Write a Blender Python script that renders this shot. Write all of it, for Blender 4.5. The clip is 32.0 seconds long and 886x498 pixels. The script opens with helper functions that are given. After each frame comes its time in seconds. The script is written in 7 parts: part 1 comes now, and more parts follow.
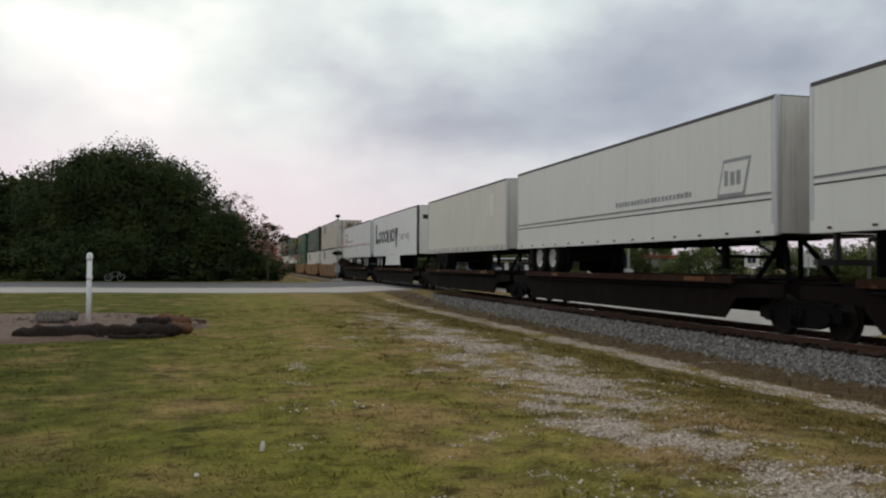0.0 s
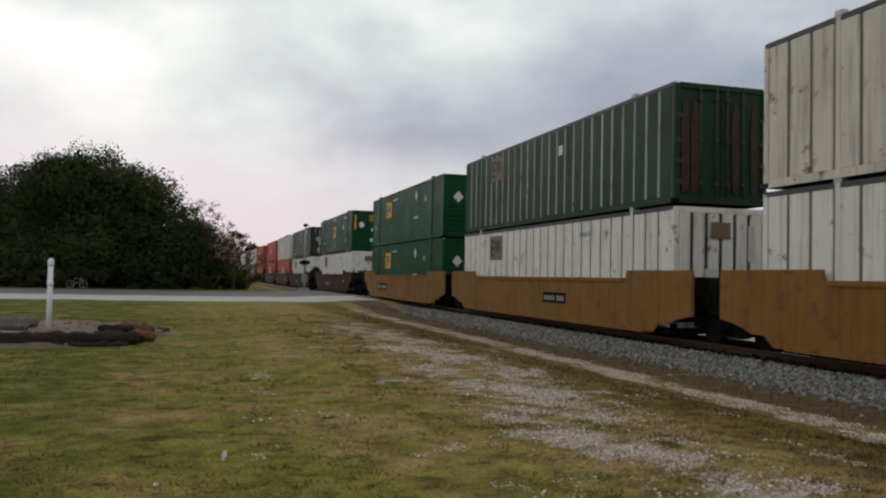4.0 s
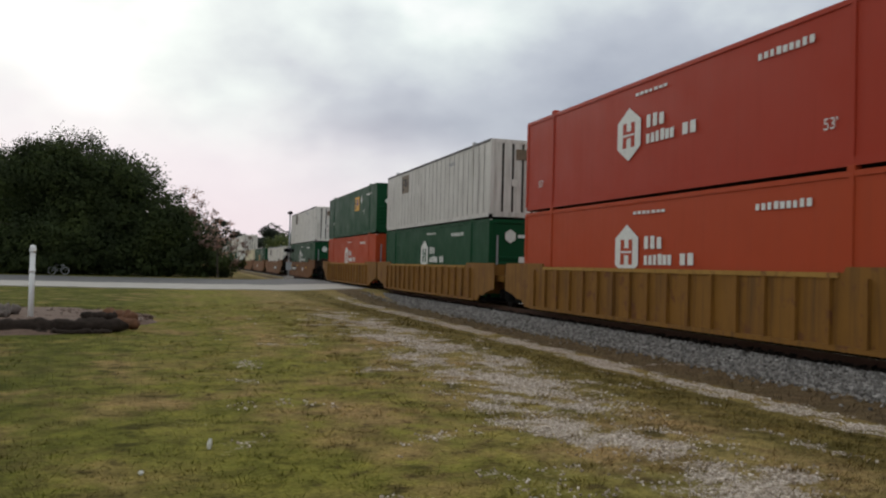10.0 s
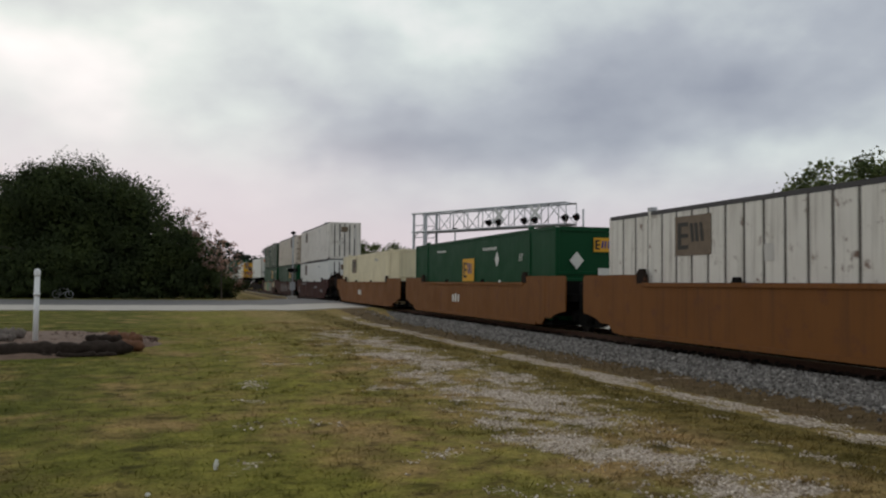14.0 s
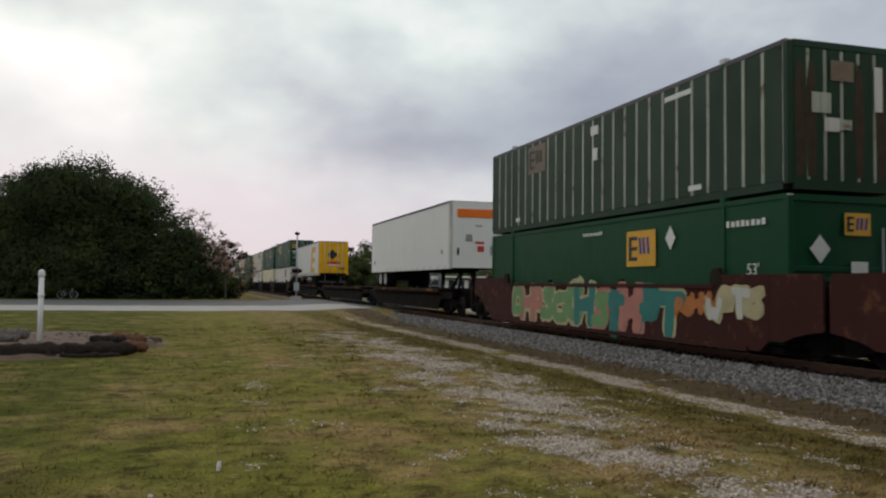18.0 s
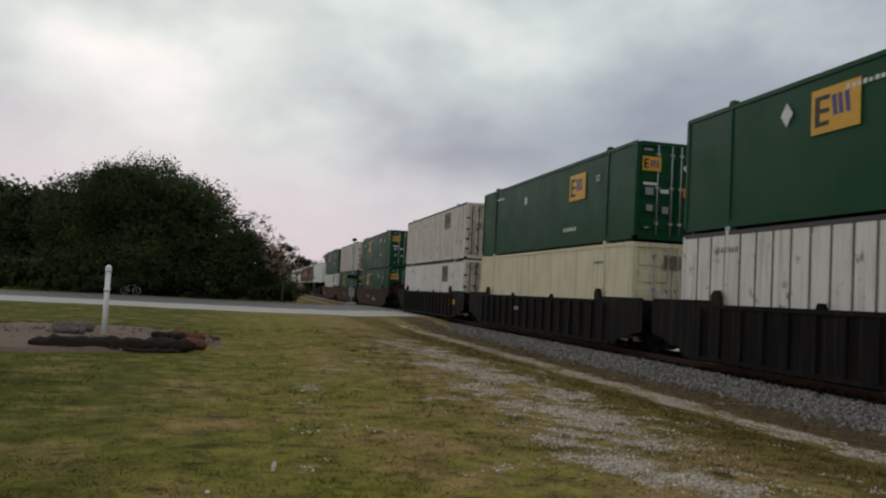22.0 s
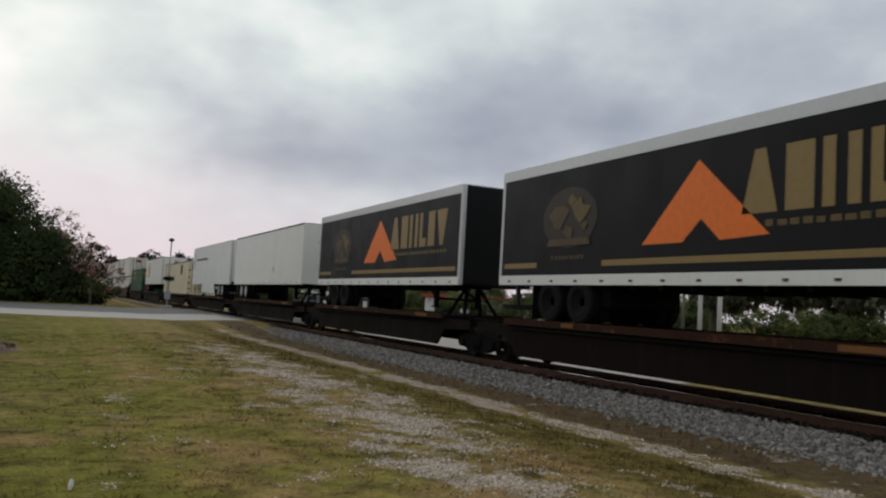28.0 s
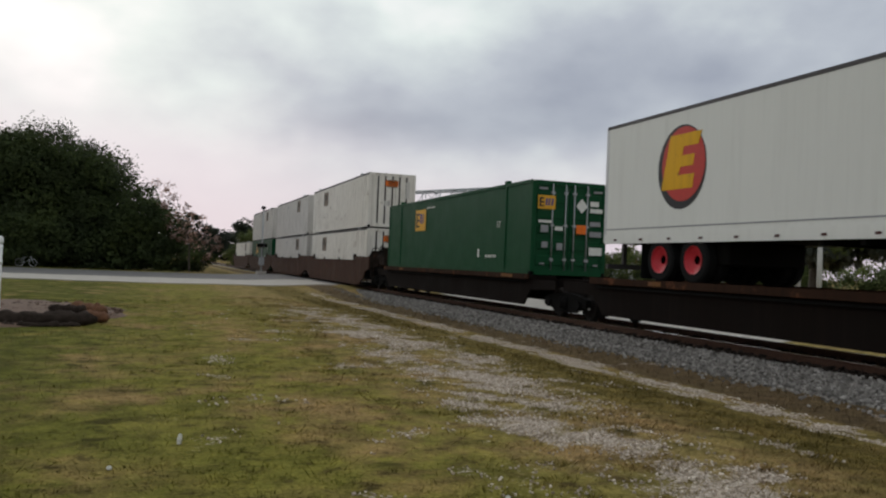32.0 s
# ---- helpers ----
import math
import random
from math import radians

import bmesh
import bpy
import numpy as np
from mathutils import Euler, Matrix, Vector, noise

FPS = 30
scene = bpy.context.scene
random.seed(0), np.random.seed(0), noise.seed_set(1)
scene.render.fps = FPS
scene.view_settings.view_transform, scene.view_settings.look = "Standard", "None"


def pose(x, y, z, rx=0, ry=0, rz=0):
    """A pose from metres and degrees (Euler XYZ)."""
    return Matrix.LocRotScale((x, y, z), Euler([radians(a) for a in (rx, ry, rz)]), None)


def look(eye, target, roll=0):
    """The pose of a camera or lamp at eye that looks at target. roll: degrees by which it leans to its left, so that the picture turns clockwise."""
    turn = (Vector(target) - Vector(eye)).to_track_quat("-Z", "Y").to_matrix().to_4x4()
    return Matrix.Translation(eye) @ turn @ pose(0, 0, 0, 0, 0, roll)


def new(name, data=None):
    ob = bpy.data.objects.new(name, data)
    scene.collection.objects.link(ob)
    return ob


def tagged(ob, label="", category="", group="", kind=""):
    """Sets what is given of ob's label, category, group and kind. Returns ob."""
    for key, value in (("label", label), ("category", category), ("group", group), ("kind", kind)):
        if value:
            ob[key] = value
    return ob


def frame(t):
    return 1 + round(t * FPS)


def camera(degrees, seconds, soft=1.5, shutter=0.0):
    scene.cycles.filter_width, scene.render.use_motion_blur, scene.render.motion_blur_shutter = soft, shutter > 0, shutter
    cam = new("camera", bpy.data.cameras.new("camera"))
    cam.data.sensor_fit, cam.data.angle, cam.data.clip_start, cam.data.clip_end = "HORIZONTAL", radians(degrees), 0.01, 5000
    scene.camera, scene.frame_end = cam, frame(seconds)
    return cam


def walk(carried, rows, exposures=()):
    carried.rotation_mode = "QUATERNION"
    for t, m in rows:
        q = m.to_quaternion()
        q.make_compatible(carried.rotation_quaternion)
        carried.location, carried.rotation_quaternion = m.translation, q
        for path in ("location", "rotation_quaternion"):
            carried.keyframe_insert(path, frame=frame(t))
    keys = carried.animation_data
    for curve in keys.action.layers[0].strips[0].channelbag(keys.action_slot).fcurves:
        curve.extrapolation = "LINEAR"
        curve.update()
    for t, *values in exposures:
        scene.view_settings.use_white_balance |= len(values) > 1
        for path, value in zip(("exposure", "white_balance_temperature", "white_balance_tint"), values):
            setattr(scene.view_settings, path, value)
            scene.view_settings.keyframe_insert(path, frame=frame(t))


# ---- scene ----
# World: x across the track, y along it, z up; the viewer stands at the origin.
cam = camera(55.84, 32.0, 2.2, 0.06)
HELD = [  # seconds, x, y, z, yaw, pitch, roll of the hand-held camera
    (0, 0.022, 0.011, 1.603, -14.23, 1.16, -0.46),
    (0.5, 0.013, 0.003, 1.601, -14.30, 1.73, -0.77),
    (1, 0.010, 0.000, 1.593, -13.75, 1.52, -0.45),
    (1.5, 0.016, 0.003, 1.598, -12.96, 2.18, -0.21),
    (2, 0.013, -0.001, 1.597, -12.84, 2.10, -0.62),
    (2.5, 0.017, -0.016, 1.595, -12.72, 2.15, -0.67),
    (3, 0.032, -0.014, 1.598, -14.03, 2.29, -0.79),
    (3.5, 0.033, -0.005, 1.594, -16.36, 2.07, -1.17),
    (5.5, 0.024, 0.003, 1.594, -16.47, 1.72, -1.18),
    (6, 0.012, -0.002, 1.591, -16.30, 1.75, -1.44),
    (6.5, 0.012, -0.008, 1.592, -16.06, 1.62, -1.45),
    (7, 0.010, -0.005, 1.595, -15.89, 1.59, -1.48),
    (7.5, 0.011, -0.009, 1.586, -15.96, 1.58, -1.53),
    (8, 0.006, -0.011, 1.595, -16.21, 1.40, -1.55),
    (8.5, 0.012, -0.009, 1.590, -16.22, 1.20, -1.76),
    (9, 0.012, -0.000, 1.591, -16.11, 0.94, -1.46),
    (9.5, 0.008, 0.001, 1.591, -16.38, 1.14, -1.40),
    (10, 0.014, -0.012, 1.603, -17.49, 1.19, -1.50),
    (10.5, 0.018, -0.003, 1.597, -18.01, 1.31, -1.53),
    (11, 0.025, 0.008, 1.591, -18.13, 2.02, -1.09),
    (11.5, 0.015, -0.012, 1.599, -18.53, 2.26, -1.20),
    (12, 0.013, -0.009, 1.594, -18.13, 2.17, -1.07),
    (12.5, 0.008, -0.008, 1.602, -18.01, 2.28, -0.74),
    (13, 0.011, -0.014, 1.591, -17.64, 2.55, -0.94),
    (13.5, 0.021, -0.008, 1.596, -17.49, 2.31, -0.60),
    (14, 0.007, -0.014, 1.593, -17.24, 2.39, -0.57),
    (14.5, 0.020, -0.010, 1.591, -17.24, 1.97, -0.93),
    (16.5, 0.017, -0.011, 1.597, -16.93, 2.48, -0.64),
    (17, 0.017, -0.005, 1.603, -17.12, 2.68, -0.64),
    (17.5, 0.016, -0.017, 1.596, -17.07, 2.74, -0.73),
    (18, 0.018, -0.012, 1.602, -16.97, 2.43, -0.62),
    (18.5, 0.012, -0.008, 1.594, -16.92, 2.60, -0.78),
    (19, 0.016, -0.009, 1.583, -16.93, 2.61, -0.88),
    (19.5, 0.008, -0.006, 1.583, -16.83, 2.71, -0.82),
    (20, 0.009, -0.012, 1.580, -16.76, 2.79, -1.07),
    (20.5, 0.005, -0.023, 1.583, -16.60, 2.87, -1.16),
    (21, -0.006, 0.000, 1.590, -17.13, 2.78, -1.76),
    (21.5, -0.032, 0.004, 1.597, -15.78, 4.65, -2.82),
    (22, -0.032, 0.018, 1.594, -13.30, 3.05, -3.05),
    (22.5, -0.041, 0.033, 1.606, -11.76, 3.57, -2.62),
    (23, -0.048, 0.034, 1.595, -11.82, 2.44, -1.61),
    (23.5, -0.047, 0.044, 1.585, -12.41, 2.32, -0.99),
    (24, -0.040, 0.054, 1.599, -10.99, 1.36, -0.39),
    (24.5, -0.037, 0.064, 1.595, -11.11, 1.37, -1.08),
    (26.5, -0.077, 0.012, 1.624, -12.87, 1.97, -2.69),
    (27, -0.075, 0.013, 1.633, -13.04, 2.62, -3.25),
    (27.5, -0.003, 0.001, 1.634, -18.93, 3.14, -3.38),
    (28, 0.017, 0.014, 1.629, -25.27, 3.93, -3.27),
    (28.5, 0.013, 0.017, 1.622, -24.66, 4.12, -2.60),
    (29, -0.017, 0.016, 1.624, -20.44, 3.07, -1.48),
    (29.5, -0.038, -0.007, 1.605, -15.31, 1.85, -1.36),
    (30, -0.042, -0.026, 1.598, -13.18, 1.78, -1.82),
    (30.5, -0.035, -0.041, 1.605, -12.76, 2.25, -1.77),
    (31, -0.007, -0.029, 1.602, -14.60, 1.20, -1.93),
    (31.5, 0.014, 0.005, 1.585, -19.14, 0.79, -2.36),
    (32, 0.006, 0.016, 1.596, -19.30, 1.08, -2.30),
]
walk(cam, [(t, pose(x, y, z, 90 + p, r, w)) for t, x, y, z, w, p, r in HELD],
     [(t, stops, 6500, 14) for t, stops in ((0, 0.05), (2, -0.08), (6, 0.14), (8, 0.2), (10, 0.14), (12, 0.1), (13, -0.05), (14, -0.13), (17, -0.16), (18, -0.02), (19, -0.18), (22, -0.2), (27, -0.2), (28, -0.05), (29, 0), (30, -0.12), (31, -0.1), (32, 0))])

# Metres that the train has run along the track at each second.
RUN = [(0, 0.00), (1, 22.40), (2, 44.96), (3, 67.63), (5.5, 124.34), (6, 135.70), (7, 158.41), (8, 181.15), (9, 203.75), (10, 226.25), (12, 270.93), (13, 293.55), (14, 316.29), (14.5, 327.66), (16.5, 373.10), (17, 384.44), (18, 406.98), (19, 429.63), (20, 452.32), (21, 475.03), (22, 497.74), (23, 520.47), (24, 543.16), (24.5, 554.49), (26.5, 599.78), (27, 611.14), (28, 633.83), (29, 656.54), (30, 679.35), (31, 702.34), (32, 725.28)]

# ---- light ----
SUN_EL, SUN_AZ = 24.0, -8.0  # the bright part of the overcast stands ahead of the viewer, to the left of the track
world = bpy.data.worlds.new("overcast_sky")
scene.world = world
world.use_nodes = True


def make_sky():
    nt = world.node_tree
    nt.nodes.clear()
    N = nt.nodes.new
    L = nt.links.new
    out, bg = N("ShaderNodeOutputWorld"), N("ShaderNodeBackground")
    tc = N("ShaderNodeTexCoord")
    sky = N("ShaderNodeTexSky")
    sky.sky_type = "NISHITA"
    sky.sun_disc = False
    sky.sun_elevation, sky.sun_rotation = radians(SUN_EL), radians(SUN_AZ)
    sky.air_density, sky.dust_density = 1.0, 2.0
    def mt(op, x, y=None):
        n = N("ShaderNodeMath")
        n.operation = op
        for s, v in zip(n.inputs, (x, y)):
            if isinstance(v, (int, float)):
                s.default_value = v
            elif v is not None:
                L(v, s)
        return n.outputs[0]
    sep = N("ShaderNodeSeparateXYZ")
    L(tc.outputs["Generated"], sep.inputs[0])
    # soft billows: noise over the dome, drawn out sideways
    def billow(scale, detail, stretch, at):
        mp = N("ShaderNodeMapping")
        mp.inputs["Location"].default_value = at
        mp.inputs["Scale"].default_value = (1.0, 1.0, stretch)
        L(tc.outputs["Generated"], mp.inputs[0])
        n = N("ShaderNodeTexNoise")
        n.inputs["Scale"].default_value, n.inputs["Detail"].default_value = scale, detail
        n.inputs["Roughness"].default_value = 0.55
        L(mp.outputs[0], n.inputs["Vector"])
        return mt("SUBTRACT", n.outputs["Fac"], 0.5)
    warp, warp2 = billow(4.0, 3.0, 1.6, (0, 0, 0)), billow(4.5, 3.0, 1.6, (7, 3, 1))
    big, small = billow(2.8, 4.0, 1.9, (2.0, 5.0, 0.4)), billow(8.0, 5.0, 1.7, (1.0, 4.0, 2.0))
    az = mt("ADD", mt("ARCTAN2", sep.outputs["X"], sep.outputs["Y"]), mt("MULTIPLY", warp, 0.42))
    el = mt("ADD", mt("ARCSINE", sep.outputs["Z"]), mt("MULTIPLY", warp2, 0.20))
    def lobe(a0, e0, wa, we, gain):
        p = mt("POWER", mt("ABSOLUTE", mt("DIVIDE", mt("SUBTRACT", az, radians(a0)), radians(wa))), 2.0)
        q = mt("POWER", mt("ABSOLUTE", mt("DIVIDE", mt("SUBTRACT", el, radians(e0)), radians(we))), 2.0)
        return mt("MULTIPLY", mt("EXPONENT", mt("MULTIPLY", mt("ADD", p, q), -1.0)), gain)
    v = mt("ADD", 0.53, mt("MULTIPLY", big, 0.55))
    v = mt("ADD", v, mt("MULTIPLY", small, 0.34))
    # thin bright cloud where the sun hides, and the heavy bank to the right of it
    for k in ((-6, 12.5, 6.5, 3.2, 0.32), (-8, 7, 14, 3.0, 0.08), (-12, 18.5, 7, 3.2, -0.12), (5, 14, 5, 3.5, 0.06), (12, 20, 9, 3.0, 0.24), (-1, 21, 6, 3, 0.12), (33, 13, 13, 4.2, -0.24), (16, 9.6, 10, 2.2, -0.26), (34, 7.2, 10, 1.8, 0.12)):
        v = mt("ADD", v, lobe(*k))
    ramp = N("ShaderNodeValToRGB")
    e = ramp.color_ramp.elements
    e[0].position, e[0].color = 0.12, (0.29, 0.33, 0.405, 1)
    e[1].position, e[1].color = 0.92, (1.14, 1.12, 1.09, 1)
    for p, col in ((0.42, (0.495, 0.55, 0.60, 1)), (0.66, (0.775, 0.87, 0.835, 1))):
        m = e.new(p)
        m.color = col
    L(v, ramp.inputs["Fac"])
    # milky haze near the horizon, slightly pink
    hz = N("ShaderNodeMapRange")
    hz.inputs["From Min"].default_value, hz.inputs["From Max"].default_value = 0.03, 0.17
    hz.inputs["To Min"].default_value, hz.inputs["To Max"].default_value = 0.80, 0.0
    hz.interpolation_type = "SMOOTHSTEP"
    L(sep.outputs["Z"], hz.inputs["Value"])
    haze = N("ShaderNodeMixRGB")
    haze.inputs["Color2"].default_value = (0.78, 0.69, 0.745, 1)
    L(hz.outputs[0], haze.inputs["Fac"])
    L(ramp.outputs["Color"], haze.inputs["Color1"])
    # a little of the clear sky's colour through the deck
    tint = N("ShaderNodeMixRGB")
    tint.blend_type, tint.inputs["Fac"].default_value = "ADD", 0.004
    L(haze.outputs["Color"], tint.inputs["Color1"])
    L(sky.outputs["Color"], tint.inputs["Color2"])
    # warm pale glow low down on the sun's side
    glow = N("ShaderNodeMixRGB")
    glow.inputs["Color2"].default_value = (0.96, 0.86, 0.88, 1)
    L(lobe(-8, 6.5, 17, 4.5, 0.60), glow.inputs["Fac"])
    L(tint.outputs["Color"], glow.inputs["Color1"])
    L(glow.outputs["Color"], bg.inputs["Color"])
    bg.inputs["Strength"].default_value = SKY_STRENGTH
    L(bg.outputs[0], out.inputs["Surface"])


SKY_STRENGTH = 0.92
make_sky()
sun_data = bpy.data.lights.new("sun", "SUN")
sun_data.energy, sun_data.angle, sun_data.color = 0.6, radians(25), (1.0, 0.96, 0.90)
sun = new("sun", sun_data)
sun.matrix_world = look((60 * math.sin(radians(SUN_AZ)), 60 * math.cos(radians(SUN_AZ)), 60 * math.tan(radians(SUN_EL))), (0, 0, 0))

# ---- mesh helpers ----
TRACK_X, RAIL_Z = 12.19, 0.21
ROWS_T = RUN


def box(bm, x0, x1, y0, y1, z0, z1, bevel=0.0):
    vs = [bm.verts.new((x, y, z)) for x in (x0, x1) for y in (y0, y1) for z in (z0, z1)]
    fs = [(0, 1, 3, 2), (4, 6, 7, 5), (0, 4, 5, 1), (2, 3, 7, 6), (0, 2, 6, 4), (1, 5, 7, 3)]
    made = [bm.faces.new([vs[i] for i in f]) for f in fs]
    if bevel:
        bmesh.ops.bevel(bm, geom=list({e for f in made for e in f.edges}), offset=bevel, segments=1, affect="EDGES", profile=0.7)
    return bm


def boxm(*dims, bevel=0.0):
    return box(bmesh.new(), *dims, bevel=bevel)


def prism(bm, pts, axis, a0, a1):
    """A polygon of two coordinates swept along axis 0, 1 or 2 from a0 to a1."""
    def at(p, a):
        q = list(p)
        q.insert(axis, a)
        return bm.verts.new(q)
    lo, hi = [at(p, a0) for p in pts], [at(p, a1) for p in pts]
    n = len(pts)
    faces = [bm.faces.new(lo[::-1]), bm.faces.new(hi)]
    for i in range(n):
        faces.append(bm.faces.new((lo[i], lo[(i + 1) % n], hi[(i + 1) % n], hi[i])))
    bmesh.ops.recalc_face_normals(bm, faces=faces)
    return bm


def tube(bm, p0, p1, r0, r1=None, n=10, caps=True):
    p0, p1 = Vector(p0), Vector(p1)
    r1 = r0 if r1 is None else r1
    q = (p1 - p0).to_track_quat("Z", "Y")
    a = [bm.verts.new(p0 + q @ Vector((math.cos(2 * math.pi * i / n) * r0, math.sin(2 * math.pi * i / n) * r0, 0))) for i in range(n)]
    b = [bm.verts.new(p1 + q @ Vector((math.cos(2 * math.pi * i / n) * r1, math.sin(2 * math.pi * i / n) * r1, 0))) for i in range(n)]
    for i in range(n):
        f = bm.faces.new((a[i], a[(i + 1) % n], b[(i + 1) % n], b[i]))
        f.smooth = True
    if caps:
        bm.faces.new(a[::-1])
        bm.faces.new(b)
    return bm


def lathe(bm, profile, centre, axis=0, n=20, ring=False):
    """Rings of (along, radius) round an axis through centre."""
    rings = []
    for a, r in profile:
        ring = []
        for i in range(n):
            c, s = math.cos(2 * math.pi * i / n) * r, math.sin(2 * math.pi * i / n) * r
            p = [c, s]
            p.insert(axis, a)
            ring.append(bm.verts.new(Vector(centre) + Vector(p)))
        rings.append(ring)
    fs = []
    if ring:
        rings.append(rings[0])
    for a, b in zip(rings, rings[1:]):
        for i in range(n):
            fs.append(bm.faces.new((a[i], a[(i + 1) % n], b[(i + 1) % n], b[i])))
    if not ring:
        fs.append(bm.faces.new(rings[0][::-1]))
        fs.append(bm.faces.new(rings[-1]))
    bmesh.ops.recalc_face_normals(bm, faces=fs)
    return bm


def pipe(bm, pts, r, n=6):
    """One bent pipe along a row of points."""
    pts = [Vector(p) for p in pts]
    rings = []
    for i, p in enumerate(pts):
        d = (pts[min(i + 1, len(pts) - 1)] - pts[max(i - 1, 0)]).normalized()
        q = d.to_track_quat("Z", "Y")
        rings.append([bm.verts.new(p + q @ Vector((math.cos(6.28319 * k / n) * r, math.sin(6.28319 * k / n) * r, 0))) for k in range(n)])
    for a, b in zip(rings, rings[1:]):
        for k in range(n):
            bm.faces.new((a[k], a[(k + 1) % n], b[(k + 1) % n], b[k])).smooth = True
    bm.faces.new(rings[0][::-1])
    bm.faces.new(rings[-1])
    bmesh.ops.recalc_face_normals(bm, faces=bm.faces)
    return bm


def mesh_of(name, bm, material):
    me = bpy.data.meshes.new(name)
    bm.to_mesh(me)
    bm.free()
    if material:
        me.materials.append(material)
    return me


KEPT = {}


def part(name, bm, material, parent, label=""):
    """bm: a bmesh, or a mesh that is shared."""
    ob = new(name, bm if isinstance(bm, bpy.types.Mesh) else mesh_of(name, bm, material))
    ob.parent = parent
    return tagged(ob, label)


def shared(key, build, material):
    """One mesh for all alike parts of one material."""
    k = (key, material.name)
    if k not in KEPT:
        KEPT[k] = mesh_of(key if isinstance(key, str) else key[0], build(), material)
    return KEPT[k]


def thing(name, m, label, category, group="", kind=""):
    ob = new(name)
    ob.empty_display_size = 0.3
    ob.matrix_world = m
    return tagged(ob, label, category, group, kind)


def solid(name, bm, material, label, category, group="", kind="", m=None):
    ob = new(name, mesh_of(name, bm, material))
    if m:
        ob.matrix_world = m
    return tagged(ob, label, category, group, kind)


# ---- materials ----
def material(name, rough=0.6, metal=0.0, spec=0.5):
    m = bpy.data.materials.new(name)
    m.use_nodes = True
    b = m.node_tree.nodes["Principled BSDF"]
    b.inputs["Roughness"].default_value, b.inputs["Metallic"].default_value = rough, metal
    b.inputs["Specular IOR Level"].default_value = spec
    return m, m.node_tree, b


def noise_node(nt, scale, detail=4.0, rough=0.55, stretch=None, coord="Object", shift=None):
    tc = nt.nodes.new("ShaderNodeTexCoord")
    n = nt.nodes.new("ShaderNodeTexNoise")
    n.inputs["Scale"].default_value, n.inputs["Detail"].default_value, n.inputs["Roughness"].default_value = scale, detail, rough
    src = tc.outputs[coord]
    if shift:
        add = nt.nodes.new("ShaderNodeVectorMath")
        nt.links.new(src, add.inputs[0])
        nt.links.new(shift, add.inputs[1])
        src = add.outputs[0]
    if stretch:
        mp = nt.nodes.new("ShaderNodeMapping")
        mp.inputs["Scale"].default_value = stretch
        nt.links.new(src, mp.inputs[0])
        src = mp.outputs[0]
    nt.links.new(src, n.inputs["Vector"])
    return n.outputs["Fac"]


def ramp_node(nt, fac, stops):
    r = nt.nodes.new("ShaderNodeValToRGB")
    els = r.color_ramp.elements
    while len(els) < len(stops):
        els.new(0.5)
    for e, (p, c) in zip(els, stops):
        e.position, e.color = p, (*c, 1) if len(c) == 3 else c
    nt.links.new(fac, r.inputs[0])
    return r.outputs[0]


def mix_node(nt, fac, a, b, mode="MIX"):
    m = nt.nodes.new("ShaderNodeMixRGB")
    m.blend_type = mode
    for s, v in ((m.inputs[0], fac), (m.inputs[1], a), (m.inputs[2], b)):
        if isinstance(v, (int, float)):
            s.default_value = v
        elif isinstance(v, tuple):
            s.default_value = (*v, 1)
        else:
            nt.links.new(v, s)
    return m.outputs[0]


def bump(nt, b, height, strength=0.3, dist=0.02):
    n = nt.nodes.new("ShaderNodeBump")
    n.inputs["Strength"].default_value, n.inputs["Distance"].default_value = strength, dist
    nt.links.new(height, n.inputs["Height"])
    nt.links.new(n.outputs[0], b.inputs["Normal"])


